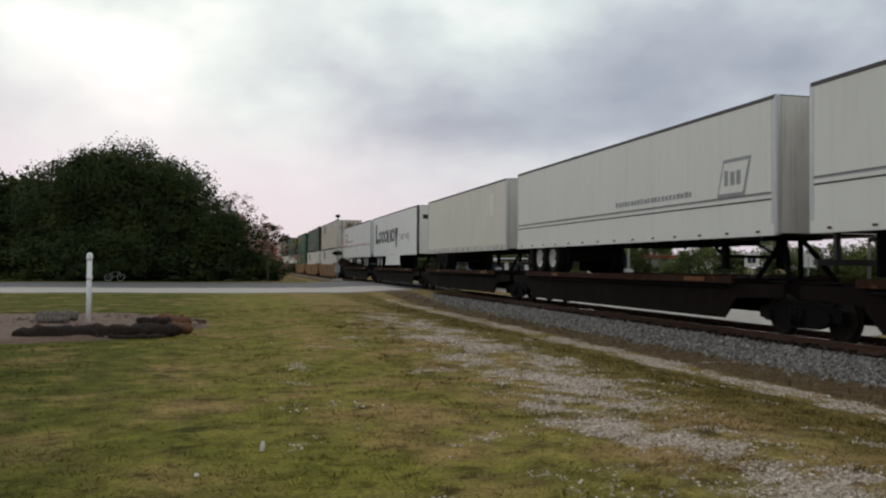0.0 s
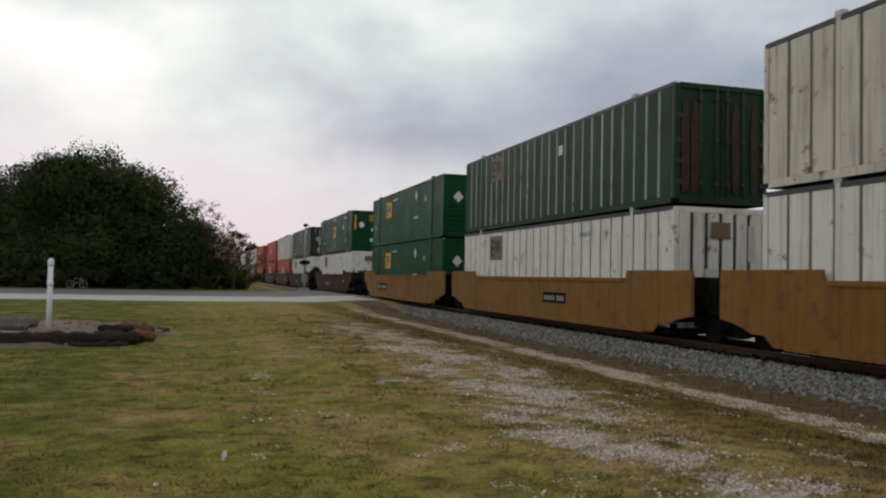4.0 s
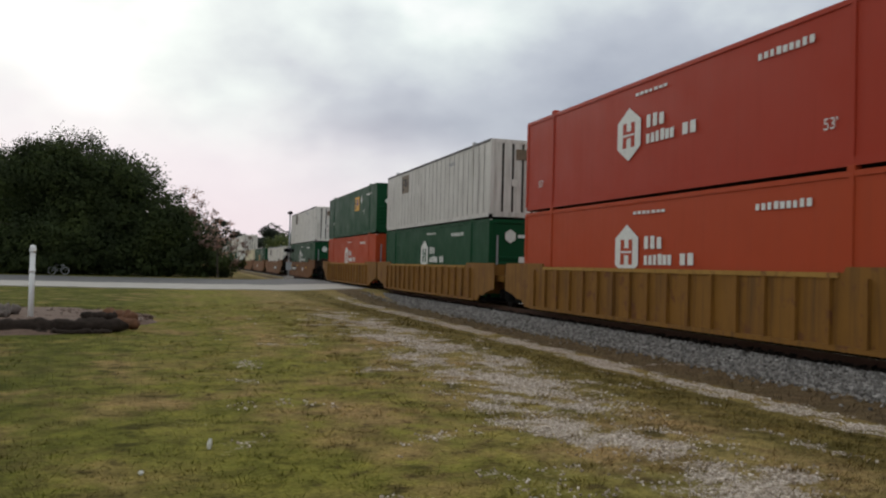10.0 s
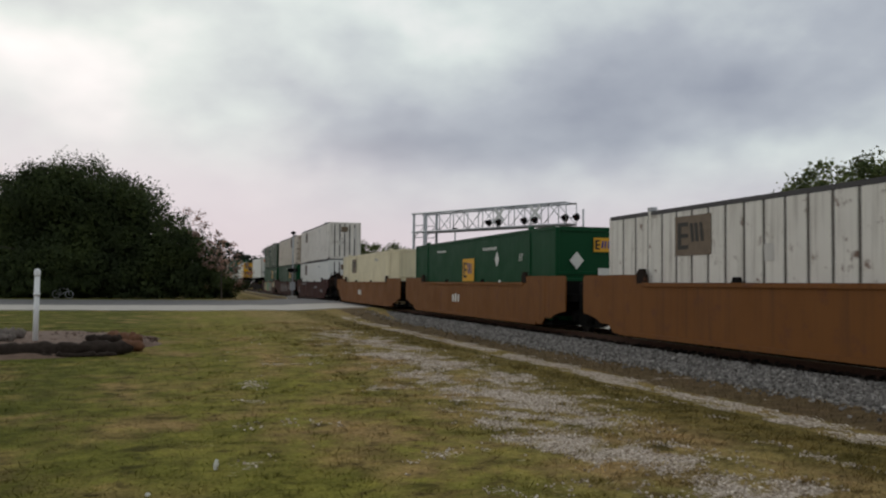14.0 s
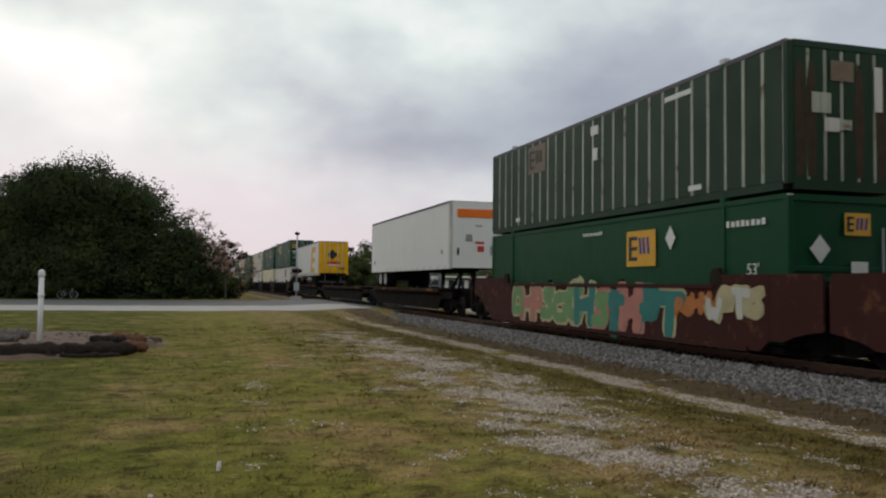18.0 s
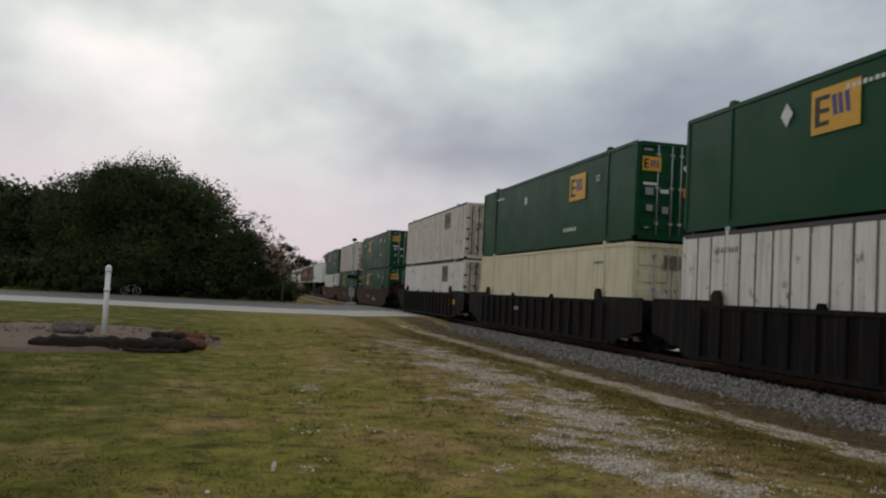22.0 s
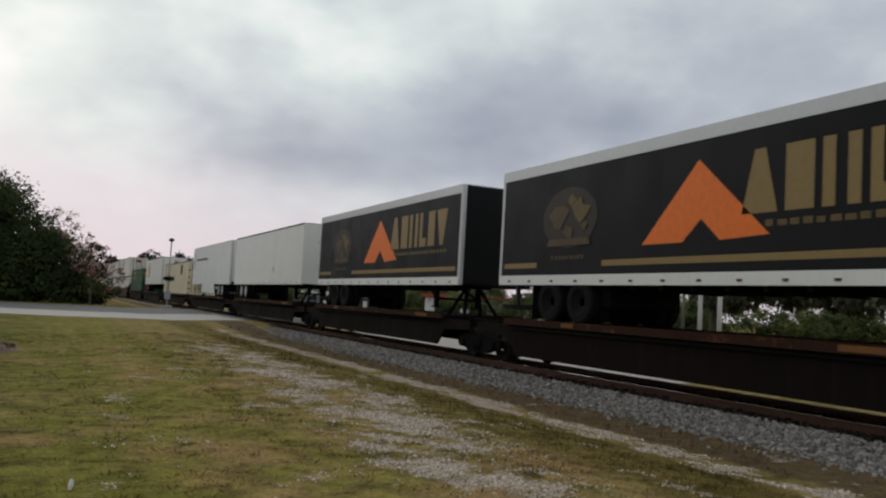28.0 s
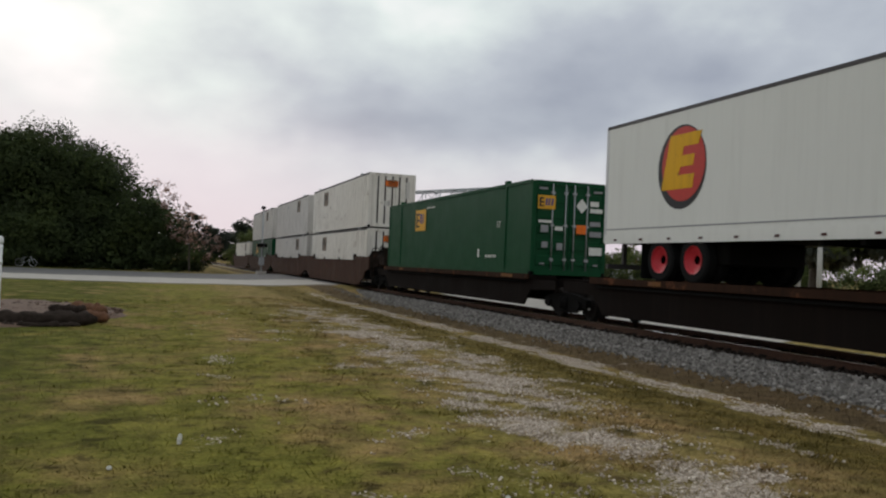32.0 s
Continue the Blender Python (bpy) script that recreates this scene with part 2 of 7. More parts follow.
def paint(name, c, rough=0.5, dirt=0.25, dirt_c=(0.10, 0.075, 0.05), rust=0.0, spec=0.10):
    """Old vehicle paint: blotches, streaks that run down, specks of rust."""
    m, nt, b = material(name, rough, 0.0, spec)
    rnd = nt.nodes.new("ShaderNodeObjectInfo").outputs["Random"]
    apart = nt.nodes.new("ShaderNodeVectorMath")  # no two pieces wear the same stains
    apart.operation = "SCALE"
    apart.inputs[0].default_value = (37.0, 53.0, 29.0)
    nt.links.new(rnd, apart.inputs["Scale"])
    shift = apart.outputs[0]
    shade = ramp_node(nt, rnd, [(0.0, (0.985, 0.985, 0.985)), (1.0, (1.01, 1.01, 1.01))])
    base = mix_node(nt, 1.0, c, shade, "MULTIPLY")
    blot = noise_node(nt, 0.9, 5, shift=shift)
    base = mix_node(nt, ramp_node(nt, blot, [(0.42, (0, 0, 0)), (0.75, (dirt * 0.8,) * 3)]), base, tuple(0.55 * x + 0.45 * y for x, y in zip(c, dirt_c)))
    streak = noise_node(nt, 1.0, 5, 0.6, (6.0, 6.0, 0.35), shift=shift)
    base = mix_node(nt, ramp_node(nt, streak, [(0.50, (0, 0, 0)), (0.72, (dirt,) * 3)]), base, dirt_c)
    runs = noise_node(nt, 1.0, 4, 0.6, (19.0, 19.0, 0.55), shift=shift)
    base = mix_node(nt, ramp_node(nt, runs, [(0.56, (0, 0, 0)), (0.74, (dirt * 0.8,) * 3)]), base, dirt_c)
    if rust:
        r1 = noise_node(nt, 2.2, 8, 0.68, shift=shift)
        base = mix_node(nt, ramp_node(nt, r1, [(0.60 - 0.12 * rust, (0, 0, 0)), (0.68 - 0.06 * rust, (0.85,) * 3)]), base, (0.13, 0.052, 0.026))
    nt.links.new(base, b.inputs["Base Color"])
    fine = noise_node(nt, 14, 4)
    bump(nt, b, fine, 0.12, 0.01)
    nt.links.new(ramp_node(nt, blot, [(0.3, (rough - 0.08,) * 3), (0.7, (min(1, rough + 0.15),) * 3)]), b.inputs["Roughness"])
    return m


def plain(name, c, rough=0.6, metal=0.0, vary=0.18, scale=9.0, bump_s=0.15, spec=0.3):
    m, nt, b = material(name, rough, metal, spec)
    n = noise_node(nt, scale, 4)
    nt.links.new(mix_node(nt, n, tuple(x * (1 - vary) for x in c), tuple(min(1, x * (1 + vary)) for x in c)), b.inputs["Base Color"])
    if bump_s:
        bump(nt, b, n, bump_s, 0.01)
    return m


WHITE = paint("aged_white_paint", (0.73, 0.690, 0.625), 0.5, 0.40, (0.16, 0.115, 0.08), 0.03)
WEATHERED = paint("weathered_white_paint", (0.65, 0.588, 0.51), 0.6, 0.60, (0.20, 0.135, 0.09), 0.12)
RUSTYWHITE = paint("rust_stained_white_paint", (0.63, 0.56, 0.46), 0.6, 0.70, (0.17, 0.095, 0.05), 0.60)
OFFWHITE = paint("clean_white_paint", (0.72, 0.715, 0.675), 0.42, 0.07)
GREYWHITE = paint("grey_white_paint", (0.60, 0.57, 0.53), 0.5, 0.46, (0.13, 0.10, 0.08))
CREAM = paint("cream_paint", (0.71, 0.63, 0.43), 0.5, 0.34)
BEIGE = paint("beige_trailer_paint", (0.68, 0.65, 0.575), 0.5, 0.10)
GREEN = paint("green_paint", (0.006, 0.057, 0.022), 0.45, 0.10, (0.02, 0.05, 0.03))
OLIVE = paint("dull_green_paint", (0.016, 0.044, 0.024), 0.55, 0.30, (0.045, 0.035, 0.022))
RED = paint("orange_red_paint", (0.37, 0.042, 0.020), 0.45, 0.12, (0.16, 0.03, 0.015))
RED2 = paint("orange_paint", (0.40, 0.060, 0.020), 0.45, 0.14, (0.20, 0.04, 0.02))
CHORD = paint("faded_yellow_chord", (0.34, 0.19, 0.045), 0.6, 0.4, (0.12, 0.06, 0.02), 0.3)
YELLOWCAR = paint("yellow_car_paint", (0.225, 0.105, 0.022), 0.6, 0.70, (0.085, 0.045, 0.022), 0.35)
ORANGECAR = paint("orange_brown_car_paint", (0.185, 0.074, 0.021), 0.6, 0.52, (0.09, 0.04, 0.02), 0.3)
BROWNCAR = paint("brown_car_paint", (0.047, 0.021, 0.014), 0.7, 0.55, (0.095, 0.066, 0.046), 0.25, 0.06)
REDCAR = paint("oxide_red_car_paint", (0.050, 0.017, 0.014), 0.7, 0.45, (0.040, 0.022, 0.018), 0.3, 0.06)
DARKCAR = paint("sooty_black_car_paint", (0.010, 0.009, 0.009), 0.75, 0.65, (0.045, 0.033, 0.026), 0.0, 0.06)
SPINE = paint("dirty_spine_paint", (0.009, 0.0065, 0.0055), 0.85, 0.4, (0.018, 0.012, 0.009), 0.0, 0.04)
DECKEDGE = paint("worn_yellow_edge_paint", (0.036, 0.018, 0.011), 0.85, 0.6, (0.016, 0.011, 0.009), 0.35, 0.04)
YELLOWPAINT = paint("bright_yellow_paint", (0.72, 0.38, 0.010), 0.45, 0.18, (0.20, 0.11, 0.03), 0.12)
BLACKPANEL = paint("black_trailer_panel", (0.010, 0.010, 0.011), 0.5, 0.12, (0.025, 0.025, 0.025), 0, 0.10)
BLACK = plain("black_iron", (0.008, 0.0075, 0.007), 0.9, spec=0.05)
SIDEGROOVE = plain("dark_side_groove", (0.125, 0.112, 0.097), 0.8, 0, 0.35, 3)
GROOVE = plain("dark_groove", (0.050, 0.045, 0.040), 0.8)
RUBBER = plain("tyre_rubber", (0.010, 0.010, 0.010), 0.9, spec=0.08)
# mottled white rim, its colour dimmed for the shade under the trailer
RIMWHITE = plain("shaded_white_wheel_rim", (0.40, 0.385, 0.36), 0.5, 0, 0.35, 6)
RIMRED = plain("red_wheel_rim", (0.45, 0.02, 0.03), 0.45)
STEEL = plain("galvanised_steel", (0.36, 0.37, 0.38), 0.45, 0.5)
ALU = plain("dull_aluminium", (0.52, 0.52, 0.52), 0.40, 0.35, 0.1)
DARKROOF = plain("dark_roof_rail", (0.055, 0.05, 0.05), 0.6)
LOGOYELLOW = plain("logo_yellow", (0.66, 0.34, 0.02), 0.5)
LOGOFADED = plain("faded_logo_brown", (0.155, 0.112, 0.075), 0.6, 0, 0.4, 6)
EMBLEMDARK = plain("dark_brown_emblem", (0.024, 0.017, 0.010), 0.6, 0, 0.5, 5)
LOGODIM = plain("dim_brown_emblem", (0.070, 0.045, 0.017), 0.6, 0, 0.5, 4)
INK = plain("black_lettering", (0.016, 0.015, 0.018), 0.55)
INKWHITE = plain("white_lettering", (0.66, 0.66, 0.62), 0.55)
INKGREY = plain("grey_lettering", (0.27, 0.27, 0.28), 0.55)
INKBLUE = plain("violet_blue_lettering", (0.05, 0.05, 0.22), 0.55)
INKGOLD = plain("tan_gold_lettering", (0.235, 0.155, 0.052), 0.5)
GOLDDIM = plain("dim_gold_print", (0.115, 0.074, 0.022), 0.6, 0, 0.4, 8)
INKRED = plain("red_lettering", (0.48, 0.03, 0.02), 0.5)
INKORANGE = plain("orange_lettering", (0.78, 0.16, 0.012), 0.5)
GRAFFITI = {k: plain('sprayed_' + k, c, 0.6, 0, 0.3, 3) for k, c in (('cream', (0.42, 0.36, 0.20)), ('green', (0.14, 0.26, 0.10)), ('teal', (0.02, 0.16, 0.14)), ('pink', (0.42, 0.17, 0.13)), ('orange', (0.42, 0.14, 0.03)), ('white', (0.50, 0.49, 0.44)), ('faint', (0.070, 0.048, 0.040)))}
OLIVERIB = paint("worn_light_rib_paint", (0.38, 0.40, 0.33), 0.6, 0.5, (0.07, 0.07, 0.04), 0.25)
DULLORANGE = paint("rusty_orange_paint", (0.16, 0.065, 0.016), 0.7, 0.5, (0.04, 0.02, 0.012), 0.6, 0.2)
RUSTSTAIN = plain("rust_stained_paint", (0.050, 0.030, 0.018), 0.85, 0, 0.5, 5)
LAMPRED = plain("dark_red_marker_lens", (0.060, 0.014, 0.011), 0.4)

# ---- the train ----
TRAIN = []  # things of the train: object, place along the train, height over the rail


def on_train(name, y, z, label, category, group):
    ob = thing(name, pose(TRACK_X, y, RAIL_Z + z), label, category, group)
    TRAIN.append((ob, y, z))
    return ob


CW, CH, CL = 2.59, 2.91, 16.15  # container width, height, length


def bars(parent, x, y, z, w, h, n, mat, gap=0.25, name="lettering", label="", seed=1, split=False):
    """A row of n bars on the near side, as wide as a line of unreadable letters."""
    rng = random.Random(seed)
    step = w / n
    if h > 0.25 or split or n <= 6:
        for i in range(n):
            bw = step * (1 - gap) * rng.uniform(0.75, 1.0)
            ob = part("letter_block", boxm(x - 0.004, x, y - i * step - bw, y - i * step, z, z + h * rng.uniform(0.8, 1.0)), mat, parent)
        return ob
    bm = bmesh.new()
    for i in range(n):
        bw = step * (1 - gap) * rng.uniform(0.75, 1.0)
        y1 = y - i * step
        box(bm, x - 0.004, x, y1 - bw, y1, z, z + h * rng.uniform(0.8, 1.0))
    return part(name, bm, mat, parent, label)


def plate(parent, x, y0, y1, z0, z1, mat, name="logo", label="", lift=0.004):
    return part(name, boxm(x - lift, x, min(y0, y1), max(y0, y1), z0, z1), mat, parent, label)


def shape(parent, x, pts, mat, name="logo", label="", lift=0.005):
    """A flat polygon of (y, z) on the near side."""
    return part(name, prism(bmesh.new(), pts, 0, x - lift, x), mat, parent, label)


def end_plate(parent, y, x0, x1, z0, z1, mat, name="marking", label="", lift=0.004):
    return part(name, boxm(x0, x1, y - lift, y, z0, z1), mat, parent, label)


def text(parent, body, size, x, y, z, mat, label=""):
    """Letters on the near side; they read towards the train's head."""
    for ch in body:
        if ch == " ":
            y -= size * 0.3
            continue
        cu = bpy.data.curves.new("letter", "FONT")
        cu.body, cu.size, cu.extrude, cu.align_x = ch, size, 0.002, "LEFT"
        tmp = new("letter", cu)
        me = bpy.data.meshes.new_from_object(tmp)
        bpy.data.objects.remove(tmp)
        me.materials.clear()
        me.materials.append(mat)
        wide = max(v.co.x for v in me.vertices)
        me.transform(pose(x - 0.004, y, z, 90, 0, -90))
        part("letter", me, mat, parent, label)
        y -= wide + size * 0.07


def yellow_logo(parent, x, y, z, w=1.40, h=0.90, faded=False):
    """A broad patch with dark and blue strokes on it; y is its head-side edge."""
    m = LOGOFADED if faded else LOGOYELLOW
    lo = plate(parent, x, y, y + w, z, z + h, m, "logo", "faded brown patch" if faded else "broad yellow patch")
    dark = GROOVE if faded else INK
    a = y + w * 0.92
    comb = [(0.0, 0.84), (0.30, 0.84), (0.30, 0.74), (0.10, 0.74), (0.10, 0.55), (0.30, 0.55), (0.30, 0.45), (0.10, 0.45), (0.10, 0.26), (0.30, 0.26), (0.30, 0.16), (0.0, 0.16)]
    part("stroke", prism(bmesh.new(), [(a - p * w, z + q * h) for p, q in comb], 0, x - 0.009, x - 0.004), dark, lo)
    for k in (0.50, 0.38, 0.24):
        part("stroke", prism(bmesh.new(), [(y + (k - 0.05) * w, z + 0.34 * h), (y + (k + 0.03) * w, z + 0.34 * h), (y + (k + 0.07) * w, z + 0.80 * h), (y + (k - 0.01) * w, z + 0.80 * h)], 0, x - 0.009, x - 0.004), GROOVE if faded else INKBLUE, lo)
    return lo


def hexa(y, z, r, rz):
    return [(y + r * math.sin(a), z + rz * math.cos(a)) for a in (math.pi * k / 3 for k in range(6))]


def hex_logo(parent, x, y, z, back):
    """A white upright hexagon with a cut-out in the body's colour, and two short lines of letters ahead of it."""
    lo = shape(parent, x, hexa(y, z, 0.66, 0.68), INKWHITE, "logo", "white hexagon emblem")
    for k in (-0.20, 0.20):
        part("stroke", boxm(x - 0.010, x - 0.005, y + k - 0.09, y + k + 0.09, z - 0.34, z + 0.30), back, lo)
    part("stroke", boxm(x - 0.010, x - 0.005, y - 0.11, y + 0.11, z - 0.10, z + 0.08), back, lo)
    part("stroke", boxm(x - 0.014, x - 0.011, y - 0.26, y + 0.26, z - 0.045, z + 0.005), INKWHITE, lo)
    bars(parent, x, y - 0.85, z + 0.05, 0.85, 0.34, 3, INKWHITE, 0.25, seed=3)
    bars(parent, x, y - 0.85, z - 0.34, 1.25, 0.28, 6, INKWHITE, 0.18, seed=4)
    bars(parent, x, y - 2.40, z - 0.34, 0.60, 0.28, 2, INKWHITE, 0.25, seed=5)


def container(y0, z, paint_m, style, label, marks=(), group="shipping containers", doors=False, flat_end=False):
    """A 53-foot box; y0 is its leading end. style: ribbed or smooth."""
    c = on_train("shipping_container", y0 + CL / 2, z, label, "container", group)
    w, h, l = CW / 2, CH, CL / 2
    rail = paint_m
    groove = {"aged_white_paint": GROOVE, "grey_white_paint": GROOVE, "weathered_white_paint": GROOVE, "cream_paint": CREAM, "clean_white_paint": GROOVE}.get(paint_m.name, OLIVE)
    part("floor", shared("floor", lambda: boxm(-w + 0.02, w - 0.02, -l + 0.05, l - 0.05, 0.0, 0.14), BLACK), BLACK, c)
    part("roof", shared("roof", lambda: boxm(-w + 0.015, w - 0.015, -l + 0.02, l - 0.02, h - 0.05, h - 0.01), GREYWHITE), GREYWHITE, c)
    for sx in (-1, 1):
        part("bottom_rail", shared(("bottom_rail", sx), lambda: boxm(*sorted((sx * w, sx * (w - 0.06))), -l + 0.16, l - 0.16, 0.0, 0.16), rail), rail, c)
        part("top_rail", shared(("top_rail", sx), lambda: boxm(*sorted((sx * w, sx * (w - 0.06))), -l + 0.05, l - 0.05, h - 0.10, h), DARKROOF if style == "ribbed" else rail), rail, c)
        for sy in (-1, 1):
            part("corner_post", shared(("corner_post", sx, sy), lambda: boxm(*sorted((sx * w, sx * (w - 0.14))), *sorted((sy * l, sy * (l - 0.14))), 0.10, h - 0.04, bevel=0.012), rail), rail, c)
            # posts that carry the stacking castings stand forty feet apart
            part("stacking_post", shared(("stacking_post", sx, sy), lambda: boxm(*sorted((sx * (w + 0.005), sx * (w - 0.10))), *sorted((sy * 6.10, sy * 5.98)), 0.0, h, bevel=0.008), rail), rail, c)
            part("casting", shared(("casting", sx, sy), lambda: boxm(*sorted((sx * (w + 0.010), sx * (w - 0.15))), *sorted((sy * 6.13, sy * 5.94)), h - 0.02, h + 0.10, bevel=0.01), STEEL if style == "ribbed" else rail), rail, c)
    if style == "ribbed":
        n, pitch = 26, 0.612
        wide = {CREAM: 0.585, OLIVE: 0.505}.get(paint_m, 0.535)
        # white boxes get a liner darker than their panels, seen in the gaps
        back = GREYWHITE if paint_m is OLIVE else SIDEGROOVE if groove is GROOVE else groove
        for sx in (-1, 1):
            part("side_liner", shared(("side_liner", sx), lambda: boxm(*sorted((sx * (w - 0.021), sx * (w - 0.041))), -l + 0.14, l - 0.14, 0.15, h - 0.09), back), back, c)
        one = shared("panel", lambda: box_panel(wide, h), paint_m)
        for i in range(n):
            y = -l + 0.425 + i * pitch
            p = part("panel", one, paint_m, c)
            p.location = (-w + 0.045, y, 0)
        if paint_m is OLIVE:
            bar = shared("rib", lambda: boxm(-0.030, 0.0, -0.048, 0.048, 0.17, h - 0.11, bevel=0.006), OLIVERIB)
            for i in range(n - 1):
                if noise.noise((i * 0.8, y0, 0.3)) > -0.42:
                    r = part("rib", bar, OLIVERIB, c, "worn light rib" if not i else "")
                    r.location = (-w + 0.028, -l + 0.425 + (i + 0.5) * pitch, 0)
        def far():
            bm = bmesh.new()
            for i in range(n):
                y = -l + 0.425 + i * pitch
                box(bm, w - 0.05, w - 0.012, y - wide / 2, y + wide / 2, 0.16, h - 0.10)
            return bm
        part("far_side", shared("far_side", far, paint_m), paint_m, c)
    else:
        def side(sx):
            bm = bmesh.new()
            n = 86
            pts = []
            for i in range(n + 1):
                y = -l + 0.14 + (2 * l - 0.28) * i / n
                d = 0.0012 if i % 2 else 0.0
                pts.append((y, d))
            prev = None
            for y, d in pts:
                x = sx * (w - 0.022 - d)
                cur = (bm.verts.new((x, y, 0.15)), bm.verts.new((x, y, h - 0.09)))
                if prev:
                    bm.faces.new((prev[0], cur[0], cur[1], prev[1]) if sx > 0 else (prev[0], prev[1], cur[1], cur[0]))
                prev = cur
            return bm
        for sx in (-1, 1):
            part("side_panel", shared(("side_panel", sx), lambda: side(sx), paint_m), paint_m, c)
    # ends: the leading one is either a plain ribbed wall or the pair of doors
    for sy in (-1, 1):
        is_door = (sy < 0) == doors
        yy = sy * (l - 0.05)
        part("end_sill", shared(("end_sill", sy), lambda: boxm(-w + 0.14, w - 0.14, *sorted((sy * l, sy * (l - 0.10))), 0.0, 0.18), rail), rail, c)
        part("end_header", shared(("end_header", sy), lambda: boxm(-w + 0.14, w - 0.14, *sorted((sy * l, sy * (l - 0.10))), h - 0.14, h - 0.01), rail), rail, c)
        if is_door:
            for sx in (-1, 1):
                door_m = RUSTYWHITE if paint_m in (WHITE, WEATHERED) else paint_m
                d = part("door", shared(("door", sx, sy), lambda: door_leaf(sx, yy, w, h, style), door_m), door_m, c)
                def rods():
                    bm = bmesh.new()
                    for k in (0.15, 0.60):
                        tube(bm, (sx * k, sy * l, 0.15), (sx * k, sy * l, h - 0.1), 0.022, n=6)
                        for zz in (0.45, 1.5, 2.5):
                            box(bm, sx * k - 0.06, sx * k + 0.06, *sorted((sy * (l + 0.03), sy * (l - 0.05))), zz, zz + 0.07)
                    return bm
                for zz in (0.45, 0.95, 1.45, 2.05):
                    part("hinge", shared(("hinge", sx, sy, zz), lambda: boxm(*sorted((sx * (w - 0.03), sx * (w - 0.22))), *sorted((sy * (l + 0.006), sy * (l - 0.05))), zz, zz + 0.10), GROOVE if style == "ribbed" else rail), rail, d)
                part("lock_rod", shared(("lock_rod", sx, sy), rods, STEEL if style == "smooth" else GROOVE), STEEL, d)
        else:
            def wall():
                """One sheet with ridges: upright on ribbed boxes, level ones on the lower half of smooth boxes."""
                bm = bmesh.new()
                back, flat, proud = sy * (l - 0.09), sy * (l - 0.05), sy * (l - 0.012)
                if style == "ribbed":
                    pts = [(-w + 0.13, back), (-w + 0.13, flat)]
                    for k in range(6):
                        x = -w + 0.30 + k * (2 * w - 0.6) / 5
                        pts += [(x - 0.16, flat), (x - 0.145, proud), (x + 0.145, proud), (x + 0.16, flat)]
                    return prism(bm, pts + [(w - 0.13, flat), (w - 0.13, back)], 2, 0.17, h - 0.13)
                pts = [(back, 0.17), (flat, 0.17)]
                for k in range(6):
                    zz = 0.30 + k * 0.22
                    pts += [(flat, zz), (proud, zz + 0.02), (proud, zz + 0.10), (flat, zz + 0.12)]
                return prism(bm, pts + [(flat, h - 0.13), (back, h - 0.13)], 0, -w + 0.13, w - 0.13)
            part("end_wall", shared(("end_wall", sy, style), wall, paint_m), paint_m, c)
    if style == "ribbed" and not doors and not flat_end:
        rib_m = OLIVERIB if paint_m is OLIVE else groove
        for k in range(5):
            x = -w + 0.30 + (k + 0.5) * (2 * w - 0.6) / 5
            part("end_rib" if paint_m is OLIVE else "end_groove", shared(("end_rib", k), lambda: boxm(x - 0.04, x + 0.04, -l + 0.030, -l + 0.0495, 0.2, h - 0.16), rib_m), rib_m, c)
    if style == "ribbed" and doors and paint_m is not OLIVE:
        for k in (-0.93, -0.30, 0.02, 0.34, 0.95):
            part("door_seam", shared(("door_seam", k), lambda: boxm(k - 0.022, k + 0.022, -l + 0.02, -l + 0.06, 0.2, h - 0.16), RUSTSTAIN), RUSTSTAIN, c)
    if paint_m is OLIVE:
        for k, x in enumerate((-0.98, -0.72, 0.42, 0.95)):
            part("rust_stain", shared(("rust_stain", k), lambda: prism(bmesh.new(), [(x - 0.10, 0.25), (x - 0.14, 1.9), (x - 0.05, 2.55), (x + 0.06, 2.4), (x + 0.10, 1.2), (x + 0.07, 0.3)], 1, -l + 0.009, -l + 0.0115), RUSTSTAIN), RUSTSTAIN, c, "brown rust stain")
    x = -w - 0.004
    for mk in marks:
        mk(c, x, -l)
    return c


def box_panel(wide, h):
    return boxm(-0.04, 0.0, -wide / 2, wide / 2, 0.16, h - 0.10, bevel=0.012)


def door_leaf(sx, yy, w, h, style):
    bm = bmesh.new()
    s = 1 if yy > 0 else -1
    x0, x1 = sorted((sx * 0.015, sx * (w - 0.14)))
    box(bm, x0, x1, *sorted((yy - s * 0.03, yy)), 0.18, h - 0.14)
    for k in range(5 if style == "smooth" else 0):
        zz = 0.30 + k * 0.48
        box(bm, x0 + 0.06, x1 - 0.06, *sorted((yy, yy + s * 0.025)), zz, zz + 0.30, bevel=0.01)
    return bm


# marks: functions of (container, x of the side, y of the leading end)
def m_yellow(back, z, faded=False):
    return lambda c, x, y0: yellow_logo(c, x, y0 + back, z, faded=faded)


def m_hex(back, paint_m):
    return lambda c, x, y0: hex_logo(c, x, y0 + back, 1.60, paint_m)


def m_bars(back, z, w, h, n, mat=INKWHITE, seed=1):
    return lambda c, x, y0: bars(c, x, y0 + back + w, z, w, h, n, mat, seed=seed)


def m_patch(back, z, w, h, mat=INKWHITE):
    return lambda c, x, y0: plate(c, x, y0 + back, y0 + back + w, z, z + h, mat, "placard")


def m_diamond(back, z, r=0.22):
    return lambda c, x, y0: shape(c, x, [(y0 + back + r, z), (y0 + back, z + r * 1.3), (y0 + back - r, z), (y0 + back, z - r * 1.3)], INKWHITE, "placard", "white diamond placard")


def m_53(back, z, size=0.34):
    return lambda c, x, y0: text(c, "53'", size, x, y0 + back + size, z, INKWHITE)


